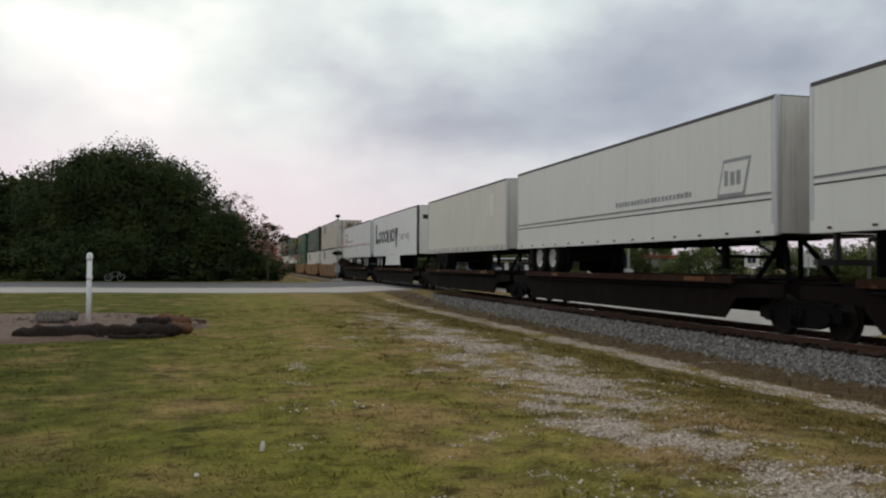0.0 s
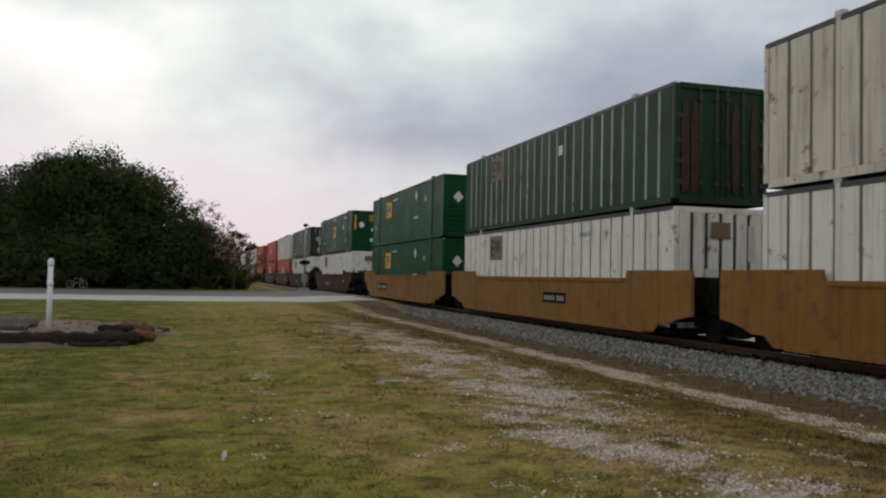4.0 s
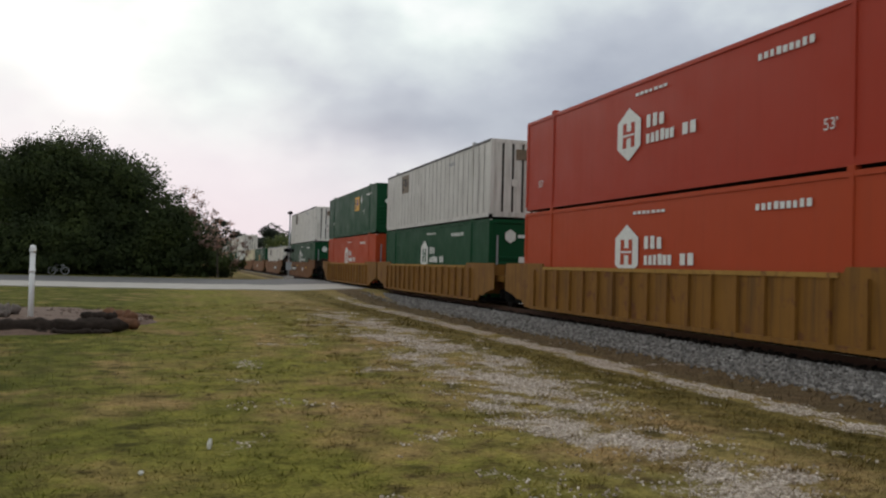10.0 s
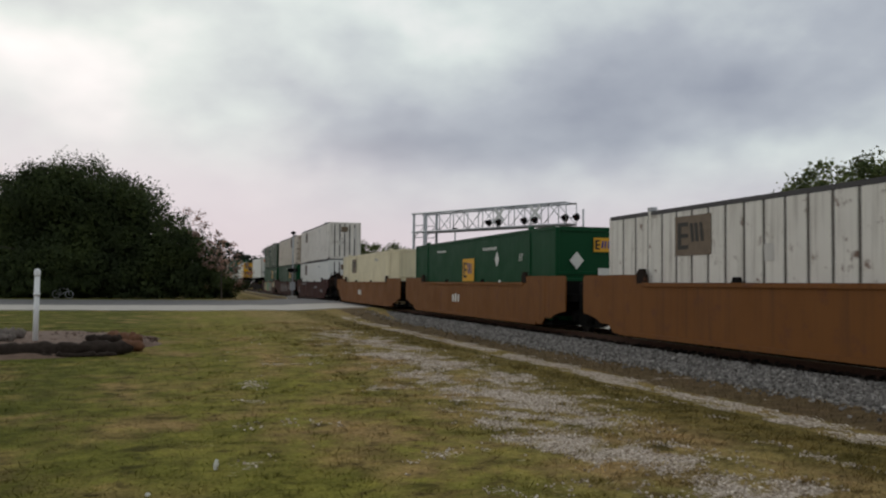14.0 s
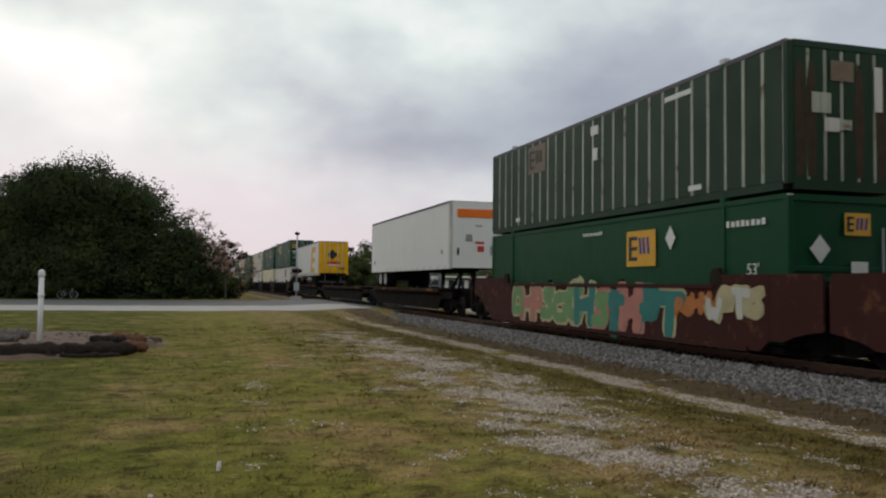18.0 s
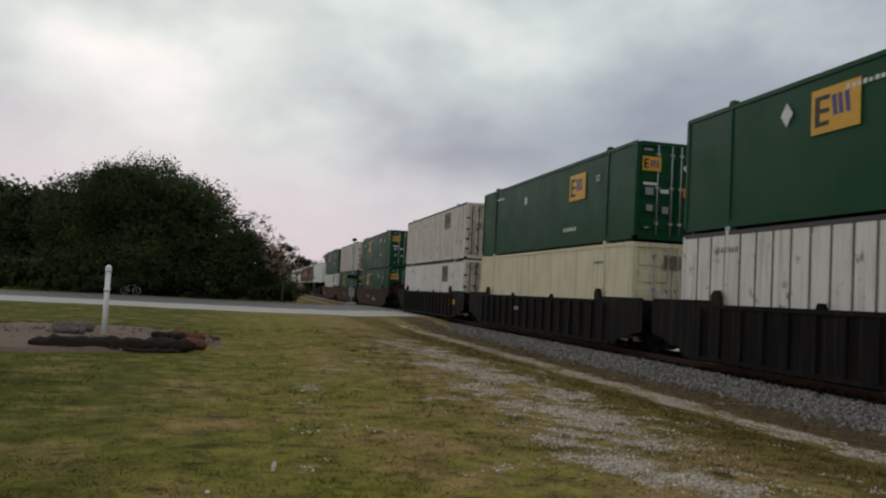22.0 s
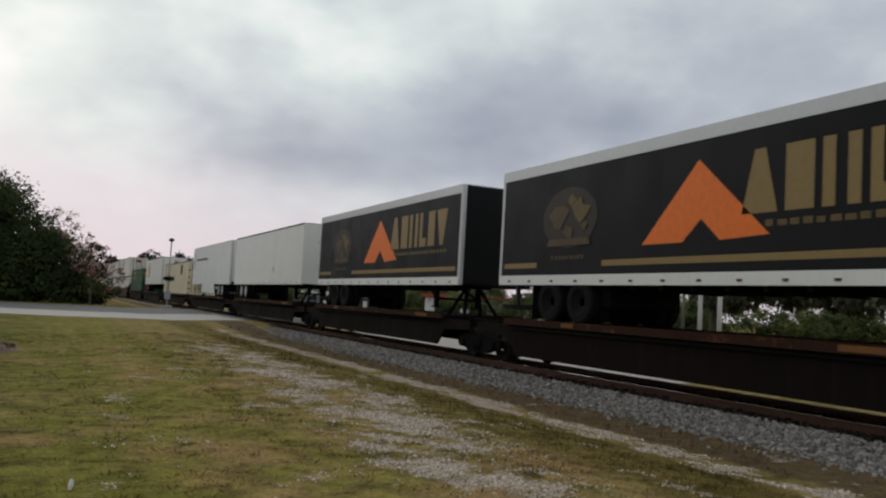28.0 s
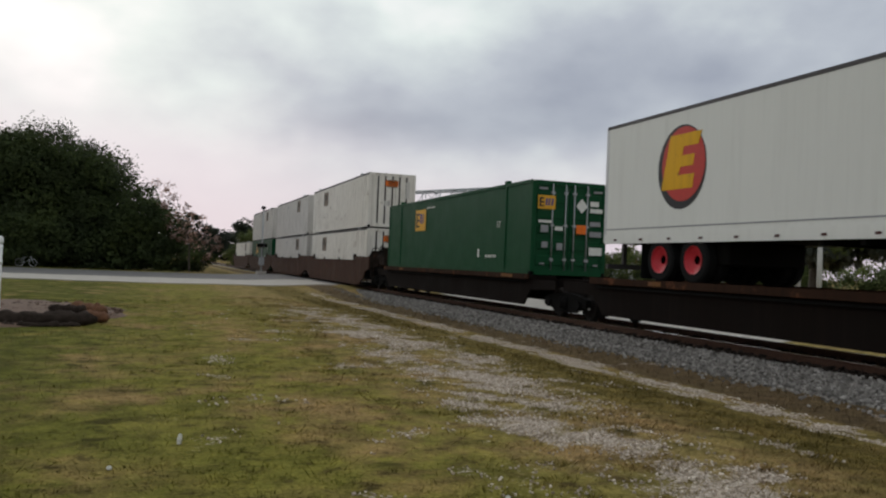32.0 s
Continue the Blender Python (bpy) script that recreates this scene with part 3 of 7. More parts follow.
def m_end(items):
    """Patches on the leading end: x0, x1, z0, z1, material."""
    def f(c, x, y0):
        for a in items:
            end_plate(c, y0 - 0.015 if len(a) < 6 else y0 - a[5], *a[:4], a[4])
    return f


def m_both(*fs):
    return lambda c, x, y0: [f(c, x, y0) for f in fs]


def m_end_diamond(x0, z, r=0.24, out=0.014):
    return lambda c, x, y0: part("placard", prism(bmesh.new(), [(x0 - r, z), (x0, z - r * 1.15), (x0 + r, z), (x0, z + r * 1.15)], 1, y0 - out - 0.005, y0 - out), INKWHITE, c, "white diamond placard")


def m_end_hex(x0, z, r=0.24):
    return lambda c, x, y0: part("emblem", prism(bmesh.new(), [(a, b) for a, b in hexa(x0, z, r, r * 1.08)], 1, y0 - 0.019, y0 - 0.014), INKWHITE, c, "white hexagon emblem")


def m_end_logo(x0, x1, z0, z1, out=0.03):
    """The broad yellow patch with its dark and blue strokes, on the leading end."""
    def f(c, x, y0):
        w, h = x1 - x0, z1 - z0
        lo = end_plate(c, y0 - out, x0, x1, z0, z1, LOGOYELLOW, "logo", "broad yellow patch")
        comb = [(0.08, 0.84), (0.34, 0.84), (0.34, 0.72), (0.18, 0.72), (0.18, 0.56), (0.34, 0.56), (0.34, 0.44), (0.18, 0.44), (0.18, 0.28), (0.34, 0.28), (0.34, 0.16), (0.08, 0.16)]
        part("stroke", prism(bmesh.new(), [(x0 + p * w, z0 + q * h) for p, q in comb], 1, y0 - out - 0.009, y0 - out - 0.004), INK, lo)
        for k in (0.42, 0.58, 0.76):
            part("stroke", prism(bmesh.new(), [(x0 + k * w, z0 + 0.26 * h), (x0 + (k + 0.10) * w, z0 + 0.26 * h), (x0 + (k + 0.14) * w, z0 + 0.78 * h), (x0 + (k + 0.04) * w, z0 + 0.78 * h)], 1, y0 - out - 0.009, y0 - out - 0.004), INKBLUE, lo)
    return f


END_HEX = m_both(m_end_hex(-0.45, 2.28), m_end([(-0.15, 0.55, 2.22, 2.34, INKWHITE), (-0.10, 0.25, 1.30, 1.52, INKWHITE), (-0.15, 0.40, 0.62, 0.88, INKWHITE), (-1.00, -0.93, 0.9, 2.3, INKGREY)]))
END_GREEN = m_both(m_end_logo(0.0, 0.62, 2.13, 2.57, 0.014), m_end_diamond(-0.58, 1.85), m_end([(0.15, 0.55, 1.40, 1.62, INKWHITE), (0.10, 0.62, 0.60, 0.86, INKWHITE), (0.90, 0.96, 0.9, 2.3, INKGREY)]))
END_DOOR = m_both(m_end_logo(-1.12, -0.53, 2.02, 2.44), m_end_diamond(0.39, 2.17, 0.20, 0.03), m_end([(-1.08, -0.63, 1.60, 1.68, INKWHITE, 0.03), (-1.0, -0.74, 1.31, 1.53, INKGREY, 0.03), (-0.52, -0.25, 1.38, 1.50, INKWHITE, 0.03), (-0.95, -0.75, 0.84, 1.02, INKGREY, 0.03), (-0.44, -0.24, 0.78, 0.99, INKGREY, 0.03),
    (0.68, 0.98, 2.18, 2.33, INKWHITE, 0.03), (0.68, 1.12, 1.98, 2.11, INKWHITE, 0.03), (0.22, 0.56, 1.30, 1.58, INKORANGE, 0.03), (0.68, 1.06, 1.56, 1.70, INKGREY, 0.03), (0.68, 1.10, 1.23, 1.39, INKGREY, 0.03), (0.68, 1.13, 0.66, 0.90, INKWHITE, 0.03), (-1.08, -0.80, 2.62, 2.68, INKGREY, 0.03), (0.80, 1.10, 2.60, 2.66, INKGREY, 0.03), (-1.0, -0.85, 0.32, 0.37, INKGREY, 0.03), (0.85, 1.0, 0.32, 0.37, INKGREY, 0.03)]))
END_WHITE = m_end([(-0.30, 0.25, 2.15, 2.55, LOGOFADED), (-0.45, -0.10, 1.15, 1.42, GREYWHITE), (0.75, 0.95, 1.6, 2.5, GREYWHITE)])
GREEN_MARKS = [m_yellow(7.5, 1.20), m_diamond(5.0, 2.0), m_bars(5.0, 2.35, 1.5, 0.12, 9), m_bars(11.2, 2.45, 1.3, 0.10, 9, seed=2), m_53(2.6, 1.9), m_patch(4.6, 0.95, 0.22, 0.30), m_patch(13.9, 0.95, 0.2, 0.2), END_GREEN]
GREEN_FAR = [m_yellow(10.7, 1.55), m_diamond(5.0, 2.3), m_bars(9.2, 2.45, 1.2, 0.10, 9), m_53(3.0, 1.9), m_bars(4.5, 1.1, 0.9, 0.16, 5), m_patch(15.0, 1.0, 0.2, 0.2), END_GREEN]
WHITE_MARKS = [m_yellow(11.6, 1.78, True), m_bars(4.2, 2.35, 0.9, 0.16, 5, INKGREY), m_patch(9.6, 1.6, 0.28, 0.34, GREYWHITE), END_WHITE]
WHITE_MID = [m_yellow(3.4, 1.78, True), m_bars(9.0, 2.35, 0.9, 0.16, 5, INKGREY), END_WHITE]
HEX_MARKS = lambda pm, at=9.5: [m_hex(at, pm), m_bars(2.9, 2.36, 1.6, 0.16, 9, seed=4), m_bars(at - 1.8, 2.52, 1.5, 0.08, 7, seed=5), m_53(2.4, 0.7, 0.30), m_53(14.8, 0.7, 0.30), END_HEX]


# ---- running gear ----
def wheelset(parent, y):
    a = part("axle", shared("axle", lambda: tube(bmesh.new(), (-0.85, 0, 0), (0.85, 0, 0), 0.08, n=8), BLACK), BLACK, parent)
    a.location = (0, y, 0.42)
    for sx in (-1, 1):
        wh = part("wheel", shared(("wheel", sx), lambda: lathe(bmesh.new(), [(sx * 0.66, 0.445), (sx * 0.69, 0.445), (sx * 0.70, 0.42), (sx * 0.79, 0.41), (sx * 0.79, 0.36), (sx * 0.75, 0.33), (sx * 0.75, 0.14), (sx * 0.80, 0.11)], (0, 0, 0), 0, 24), STEELDARK), STEELDARK, parent)
        wh.location = (0, y, 0.42)


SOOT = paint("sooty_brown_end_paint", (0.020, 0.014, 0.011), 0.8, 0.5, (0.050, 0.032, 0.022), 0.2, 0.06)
STEELDARK = plain("worn_wheel_steel", (0.022, 0.018, 0.016), 0.7, 0.2, spec=0.1)


def truck(parent, y):
    t = part("truck", shared("bolster", lambda: boxm(-1.0, 1.0, -0.22, 0.22, 0.42, 0.68, bevel=0.03), BLACK), BLACK, parent)
    t.location = (0, y, 0)
    for sx in (-1, 1):
        def frame_side():
            bm = bmesh.new()
            pts = [(-1.25, 0.36), (-1.25, 0.58), (-0.85, 0.66), (-0.35, 0.74), (0.35, 0.74), (0.85, 0.66), (1.25, 0.58), (1.25, 0.36), (0.95, 0.34), (0.5, 0.20), (-0.5, 0.20), (-0.95, 0.34)]
            prism(bm, pts, 0, sx * 1.0 - 0.08, sx * 1.0 + 0.08)
            for k in (-0.9, 0.9):
                tube(bm, (sx * 1.06, k, 0.42), (sx * 1.17, k, 0.42), 0.13, 0.11, 10)
            for k in (-0.14, 0.0, 0.14):
                tube(bm, (sx * 1.10, k, 0.28), (sx * 1.10, k, 0.62), 0.06, n=8)
            return bm
        part("side_frame", shared(("side_frame", sx), frame_side, BLACK), BLACK, t)
    wheelset(t, -0.9)
    wheelset(t, 0.9)
    return t


def coupler(parent, y, s):
    def build():
        bm = bmesh.new()
        box(bm, -0.12, 0.12, *sorted((y, y + s * 0.75)), 0.72, 0.98, bevel=0.02)
        box(bm, -0.20, 0.20, *sorted((y + s * 0.6, y + s * 0.95)), 0.66, 1.04, bevel=0.04)
        return bm
    part("coupler", build(), BLACK, parent)


def well_car(y0, y1, paint_m, label, ends=(True, True), style="plain", marks=(), group="well cars"):
    """A double-stack platform round a container that spans y0 to y1 of the train. ends: whether a coupler end (or else a shared truck) is at the leading and trailing end."""
    c = on_train("well_car", (y0 + y1) / 2, 0.0, label, "rail car", group)
    l = (y1 - y0) / 2
    x1 = 1.50
    lo, hi = 0.16, 1.46
    up = hi + (0.10 if style == "ribbed" else 0.20)  # the sill steps up over the ends
    for sx in (-1, 1):
        def sill():
            pts = [(-l + 0.3, lo + 0.22), (-l + 0.3, up), (-l + 1.90, up), (-l + 1.96, hi), (l - 1.96, hi), (l - 1.90, up), (l - 0.3, up), (l - 0.3, lo + 0.22), (l - 0.6, lo), (-l + 0.6, lo)]
            return prism(bmesh.new(), pts, 0, *sorted((sx * x1, sx * (x1 - 0.05))))
        s = part("side_sill", sill(), paint_m, c)
        for sy in (-1, 1):
            hook = ends[0 if sy < 0 else 1]
            e = l + (1.35 if hook else 1.12)
            pts = [(l - 0.31, lo + 0.21), (l - 0.31, up - 0.004), (e - 0.06, up - 0.004), (e, up - 0.10), *([(e, 1.02), (l + 0.70, 0.92), (l + 0.34, 0.70), (l + 0.10, 0.42)] if hook else [(e, 0.62), (l + 0.70, 0.56), (l + 0.34, 0.48), (l + 0.10, 0.38)])]
            part("sill_end", shared(("sill_end", sx, sy, hook, style, round(l, 3)), lambda: prism(bmesh.new(), [(sy * a, z) for a, z in pts], 0, *sorted((sx * (x1 - 0.004), sx * (x1 - 0.05)))), paint_m), paint_m, c)
        def top():
            bm = bmesh.new()
            box(bm, *sorted((sx * (x1 + 0.03), sx * (x1 - 0.11))), -l + 2.05, l - 2.05, hi - 0.09, hi + 0.004)
            return bm
        part("top_chord", top(), CHORD if style == "ribbed" and paint_m is YELLOWCAR else paint_m, s)
        part("bottom_chord", boxm(*sorted((sx * (x1 + 0.04), sx * (x1 - 0.2))), -l + 0.95, l - 0.95, lo - 0.03, lo + 0.07), paint_m, s)
        if style == "ribbed" and sx < 0:
            n = int(2 * l / 0.95)
            one = shared("stiffener", lambda: boxm(-x1 - 0.075, -x1 - 0.001, -0.045, 0.045, lo + 0.075, hi - 0.095), paint_m)
            for i in range(n):
                g = part("stiffener", one, paint_m, s)
                g.location = (0, -l + 1.4 + i * (2 * l - 2.8) / (n - 1), 0)
        if sx < 0 and paint_m is not YELLOWCAR:
            # guides that steer a box into the well
            one = shared("container_guide", lambda: prism(bmesh.new(), [(-0.16, hi), (0.16, hi), (0.10, hi + 0.12), (-0.10, hi + 0.12)], 0, -x1, -x1 + 0.05), BLACK)
            for k in (-0.25 * l, 0.30 * l):
                g = part("container_guide", one, BLACK, s)
                g.location = (0, k, 0)
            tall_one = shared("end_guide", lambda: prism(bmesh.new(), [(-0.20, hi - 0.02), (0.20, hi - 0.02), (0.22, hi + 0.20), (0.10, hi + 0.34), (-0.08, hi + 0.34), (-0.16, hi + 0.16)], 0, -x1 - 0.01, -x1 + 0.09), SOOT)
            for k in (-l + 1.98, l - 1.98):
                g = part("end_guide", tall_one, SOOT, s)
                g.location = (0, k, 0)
    part("well_floor", boxm(-1.34, 1.34, -l + 0.1, l - 0.1, 0.14, 0.26), BLACK, c)
    for sy, hook in ((-1, ends[0]), (1, ends[1])):
        part("bulkhead", boxm(-1.44, 1.44, *sorted((sy * (l + 0.18), sy * (l + 0.30))), 0.45, hi + 0.05), BLACK if style != "ribbed" else paint_m, c)
        reach = 3.2 if hook else 1.35
        def deck():
            bm = bmesh.new()
            prism(bm, [(-1.40, sy * (l + 0.3)), (1.40, sy * (l + 0.3)), (1.40, sy * (l + 0.95)), (0.55 if hook else 1.2, sy * (l + reach)), (-0.55 if hook else -1.2, sy * (l + reach))], 2, 0.90, 1.12)
            return bm
        part("end_platform", deck(), BLACK if style == "plain" else paint_m, c)
        if hook:
            truck(c, sy * (l + 1.75))
            coupler(c, sy * (l + reach - 0.1), sy)
            f = lambda y: sy * (l + y)
            tall = sy < 0 and not all(ends)
            for k in (-1.22, 1.22) if tall else ():
                part("handrail", shared(("handrail", k, sy, round(l, 3)), lambda: pipe(bmesh.new(), [(k, f(0.9), 1.1), (k, f(0.9), 2.02), (k, f(1.0), 2.10), (k, f(2.2), 2.10), (k, f(2.3), 2.02), (k, f(2.3), 1.1)], 0.022), BLACK), BLACK, c)
            part("uncoupling_lever", shared(("uncoupling_lever", sy, round(l, 3)), lambda: pipe(bmesh.new(), [(-1.35, f(2.9), 0.75), (-1.3, f(3.0), 0.95), (-0.3, f(3.05), 0.95), (0.0, f(3.25), 0.85)], 0.018), BLACK), BLACK, c)
            peak = 1.98 if tall else 1.62
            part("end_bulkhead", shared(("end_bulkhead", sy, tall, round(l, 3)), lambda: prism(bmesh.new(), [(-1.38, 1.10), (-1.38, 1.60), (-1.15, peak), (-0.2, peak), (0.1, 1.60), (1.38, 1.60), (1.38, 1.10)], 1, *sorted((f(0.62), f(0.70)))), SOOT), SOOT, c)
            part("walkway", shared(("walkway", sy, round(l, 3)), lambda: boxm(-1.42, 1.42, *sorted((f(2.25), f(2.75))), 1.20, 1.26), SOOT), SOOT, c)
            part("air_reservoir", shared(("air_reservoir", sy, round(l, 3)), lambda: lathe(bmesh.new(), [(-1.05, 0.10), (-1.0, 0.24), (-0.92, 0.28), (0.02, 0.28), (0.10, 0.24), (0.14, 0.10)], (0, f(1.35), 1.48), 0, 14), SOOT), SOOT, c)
            if tall:
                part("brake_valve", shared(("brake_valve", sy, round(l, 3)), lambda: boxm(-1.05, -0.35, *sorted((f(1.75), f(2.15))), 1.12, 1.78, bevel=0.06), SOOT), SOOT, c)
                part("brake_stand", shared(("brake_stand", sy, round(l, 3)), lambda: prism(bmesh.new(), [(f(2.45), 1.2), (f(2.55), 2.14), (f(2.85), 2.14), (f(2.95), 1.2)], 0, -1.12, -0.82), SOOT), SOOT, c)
                hub = part("brake_wheel", shared(("brake_wheel", sy, round(l, 3)), lambda: lathe(bmesh.new(), [(-1.21, 0.28), (-1.17, 0.28), (-1.17, 0.24), (-1.21, 0.24)], (0, f(2.70), 1.98), 0, 18, True), BLACK), BLACK, c)
                for k in range(2):
                    a = 0.5 + k * 1.5708
                    part("spoke", shared(("spoke", k, sy, round(l, 3)), lambda: tube(bmesh.new(), (-1.19, f(2.70) - 0.26 * math.cos(a), 1.98 - 0.26 * math.sin(a)), (-1.19, f(2.70) + 0.26 * math.cos(a), 1.98 + 0.26 * math.sin(a)), 0.015, n=5), BLACK), BLACK, hub)
            for k in range(5):
                part("ladder_rung", shared(("ladder_rung", k, sy, round(l, 3)), lambda: pipe(bmesh.new(), [(-1.40, f(1.55), 0.62 + 0.27 * k), (-1.46, f(1.55), 0.62 + 0.27 * k), (-1.46, f(2.0), 0.62 + 0.27 * k), (-1.40, f(2.0), 0.62 + 0.27 * k)], 0.016, 5), BLACK), BLACK, c)
            for y in (1.53, 2.02):
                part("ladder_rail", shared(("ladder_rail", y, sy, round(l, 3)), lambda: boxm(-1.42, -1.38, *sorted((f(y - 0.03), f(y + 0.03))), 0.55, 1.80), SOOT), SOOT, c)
        elif sy > 0:
            truck(c, sy * (l + 1.45))
            part("articulation", boxm(-1.15, 1.15, l + 0.98, l + 2.1, 0.62, 1.48, bevel=0.05), BLACK, c)
    for mk in marks:
        mk(c, -x1 - 0.002, l)
    return c


def c_word(y, z, w, h, n, mat=INKWHITE, board=None, seed=1):
    """Lettering on a car's near side: y metres behind its middle."""
    def f(c, x, l):
        if board:
            plate(c, x, y - 0.1, y + w + 0.1, z - 0.08, z + h + 0.08, board, "stencil_panel")
            bars(c, x - 0.005, y + w, z, w, h, n, mat, seed=seed)
        else:
            bars(c, x, y + w, z, w, h, n, mat, seed=seed)
    return f


STROKES = [  # polylines of plain sprayed signs in a unit cell
    [[(0.05, 0), (0.2, 1), (0.8, 0.95), (0.75, 0.5), (0.15, 0.5)]], [[(0.9, 0.9), (0.2, 0.8), (0.15, 0.15), (0.85, 0.1), (0.8, 0.5)]],
    [[(0.1, 0.05), (0.1, 0.95)], [(0.1, 0.5), (0.85, 0.55)], [(0.85, 0), (0.9, 1)]], [[(0.05, 0.95), (0.95, 0.9)], [(0.5, 0.9), (0.45, 0)]],
    [[(0.1, 0.1), (0.15, 0.9), (0.85, 0.85), (0.9, 0.15), (0.1, 0.1)]], [[(0.9, 0.85), (0.2, 0.8), (0.75, 0.45), (0.8, 0.1), (0.1, 0.1)]], [[(0.05, 0.9), (0.3, 0.05), (0.5, 0.6), (0.7, 0.05), (0.95, 0.9)]]]


def ribbon(bm, pts, x, wide, rng):
    """A thick wavering band along a polyline, one strip with round ends."""
    path = []
    for (y0, z0), (y1, z1) in zip(pts, pts[1:]):
        path += [Vector((y0 + (y1 - y0) * k / 4, z0 + (z1 - z0) * k / 4)) for k in range(4)]
    path.append(Vector(pts[-1]))
    for _ in range(2):
        path = [path[0]] + [(p + 2 * q + r) / 4 for p, q, r in zip(path, path[1:], path[2:])] + [path[-1]]
    d0, d1 = (path[0] - path[1]).normalized() * wide * 0.35, (path[-1] - path[-2]).normalized() * wide * 0.35
    path = [path[0] + d0] + path + [path[-1] + d1]
    prev = None
    for i, p in enumerate(path):
        t = (path[min(i + 1, len(path) - 1)] - path[max(i - 1, 0)]).normalized()
        n = Vector((-t.y, t.x)) * wide * 0.5 * (0.6 if i in (0, len(path) - 1) else rng.uniform(0.88, 1.12))
        x -= 0.0001
        cur = [bm.verts.new((x, *(p + n))), bm.verts.new((x, *(p - n)))]
        if prev:
            bm.faces.new((prev[0], prev[1], cur[1], cur[0]))
        prev = cur


def c_graffiti(items):
    """Sprayed letters: back from the leading end of the load, base height, width, height, colour, outline colour."""
    def f(c, x, l):
        for i, (y, z, wd, ht, col, rim) in enumerate(items):
            rng = random.Random(17 * i + int(y * 10))
            sign = rng.choice(STROKES)
            g = None
            for mat, wide, lift in ((GRAFFITI[rim], 0.80, 0.003), (GRAFFITI[col], 0.52, 0.009)):
                bm = bmesh.new()
                for line in sign:
                    ribbon(bm, [(-l + y + wd * (1 - p) + rng.uniform(-.04, .04), z + ht * q + rng.uniform(-.04, .04)) for p, q in line], x - lift - 0.0002 * i, wide * min(wd, ht) * 0.75, rng)
                ob = part("graffiti" if g is None else "fill", bm, mat, g or c)
                g = g or ob
    return f


def tag_row(y0, y1, z, ht, cols, rims, seed):
    rng = random.Random(seed)
    out, y = [], y0
    while y < y1:
        wd = ht * rng.uniform(0.8, 1.35)
        out.append((y, z + rng.uniform(-.08, .1), wd, ht * rng.uniform(.85, 1.1), rng.choice(cols), rng.choice(rims)))
        y += wd * 0.86
    return out


def c_outline(y, z, w, h):
    """A sprayed peaked outline with a bar across it."""
    def f(c, x, l):
        bm, rng = bmesh.new(), random.Random(3)
        for line in ([(w / 2, 0), (w / 2, h * 0.6), (0, h), (-w / 2, h * 0.6), (-w / 2, 0)], [(w / 2, h * 0.4), (-w / 2, h * 0.4)]):
            ribbon(bm, [(y + a, z + b) for a, b in line], x - 0.003, 0.07, rng)
        part("graffiti", bm, GRAFFITI["white"], c, "white sprayed outline")
    return f


def c_sign(body, y, z, size):
    return lambda c, x, l: text(c, body, size, x, y + size, z, INKGREY)


def c_patch(y, z, w, h, mat):
    return lambda c, x, l: plate(c, x, y, y + w, z, z + h, mat, "marking")


def spine_car(y0, y1, label, hitch_at=(), ends=(False, False), first=False):
    """A spine platform: a box beam with narrow wheel decks either side; y0 to y1 along the train."""
    c = on_train("spine_car", (y0 + y1) / 2, 0.0, label, "rail car", "spine cars")
    l = (y1 - y0) / 2
    part("spine_beam", boxm(-0.35, 0.35, -l + 0.3, l - 0.3, 0.45, 1.10, bevel=0.02), SPINE, c)
    for sx in (-1, 1):
        def deckside():
            bm = bmesh.new()
            box(bm, *sorted((sx * 1.36, sx * 0.45)), -l + 1.9, l - 1.9, 1.08, 1.17)
            for k in range(9):
                y = -l + 2.0 + k * (2 * l - 4.0) / 8
                box(bm, *sorted((sx * 1.30, sx * 0.35)), y - 0.06, y + 0.06, 0.80, 1.08)
            return bm
        d = part("wheel_deck", deckside(), SPINE, c)
        part("deck_edge", boxm(*sorted((sx * 1.42, sx * 1.36)), -l + 1.9, l - 1.9, 1.06, 1.22), DECKEDGE, d)
        def skirt():
            bm = bmesh.new()
            prism(bm, [(-l + 0.25, 1.06), (l - 0.25, 1.06), (l - 0.25, 0.80), (l - 1.9, 0.74), (l - 2.4, 0.27), (-l + 2.4, 0.27), (-l + 1.9, 0.74), (-l + 0.25, 0.80)], 0, *sorted((sx * 1.30, sx * 1.24)))
            return bm
        part("side_girder", skirt(), SPINE, c)
    part("worn_stripe", boxm(-1.426, -1.420, -l + 3.0, -l + 3.9, 1.09, 1.19), DULLORANGE, c)
    part("worn_stripe", boxm(-1.426, -1.420, l - 5.1, l - 4.6, 1.09, 1.19), DULLORANGE, c)
    part("brake_pipe", tube(bmesh.new(), (-1.34, -l + 2.2, 0.98), (-1.34, l - 2.2, 0.98), 0.03, n=6), BLACK, c)
    for k in hitch_at:
        y = k - (y0 + y1) / 2
        def hitch():
            bm = bmesh.new()
            for sx in (-0.4, 0.4):
                tube(bm, (sx * 1.5, y - 0.7, 1.1), (sx * 0.5, y, 2.10), 0.06, n=8)
                tube(bm, (sx * 1.5, y + 0.5, 1.1), (sx * 0.5, y, 2.10), 0.06, n=8)
            box(bm, -0.5, 0.5, y - 0.35, y + 0.35, 2.02, 2.12)
            return bm
        part("trailer_hitch", hitch(), BLACK, c)
    truck(c, -l + 0.1 if not ends[0] else -l + 1.6)
    if ends[0]:
        coupler(c, -l + 0.1, -1)
    if ends[1]:
        truck(c, l - 1.6)
        coupler(c, l - 0.1, 1)
    return c


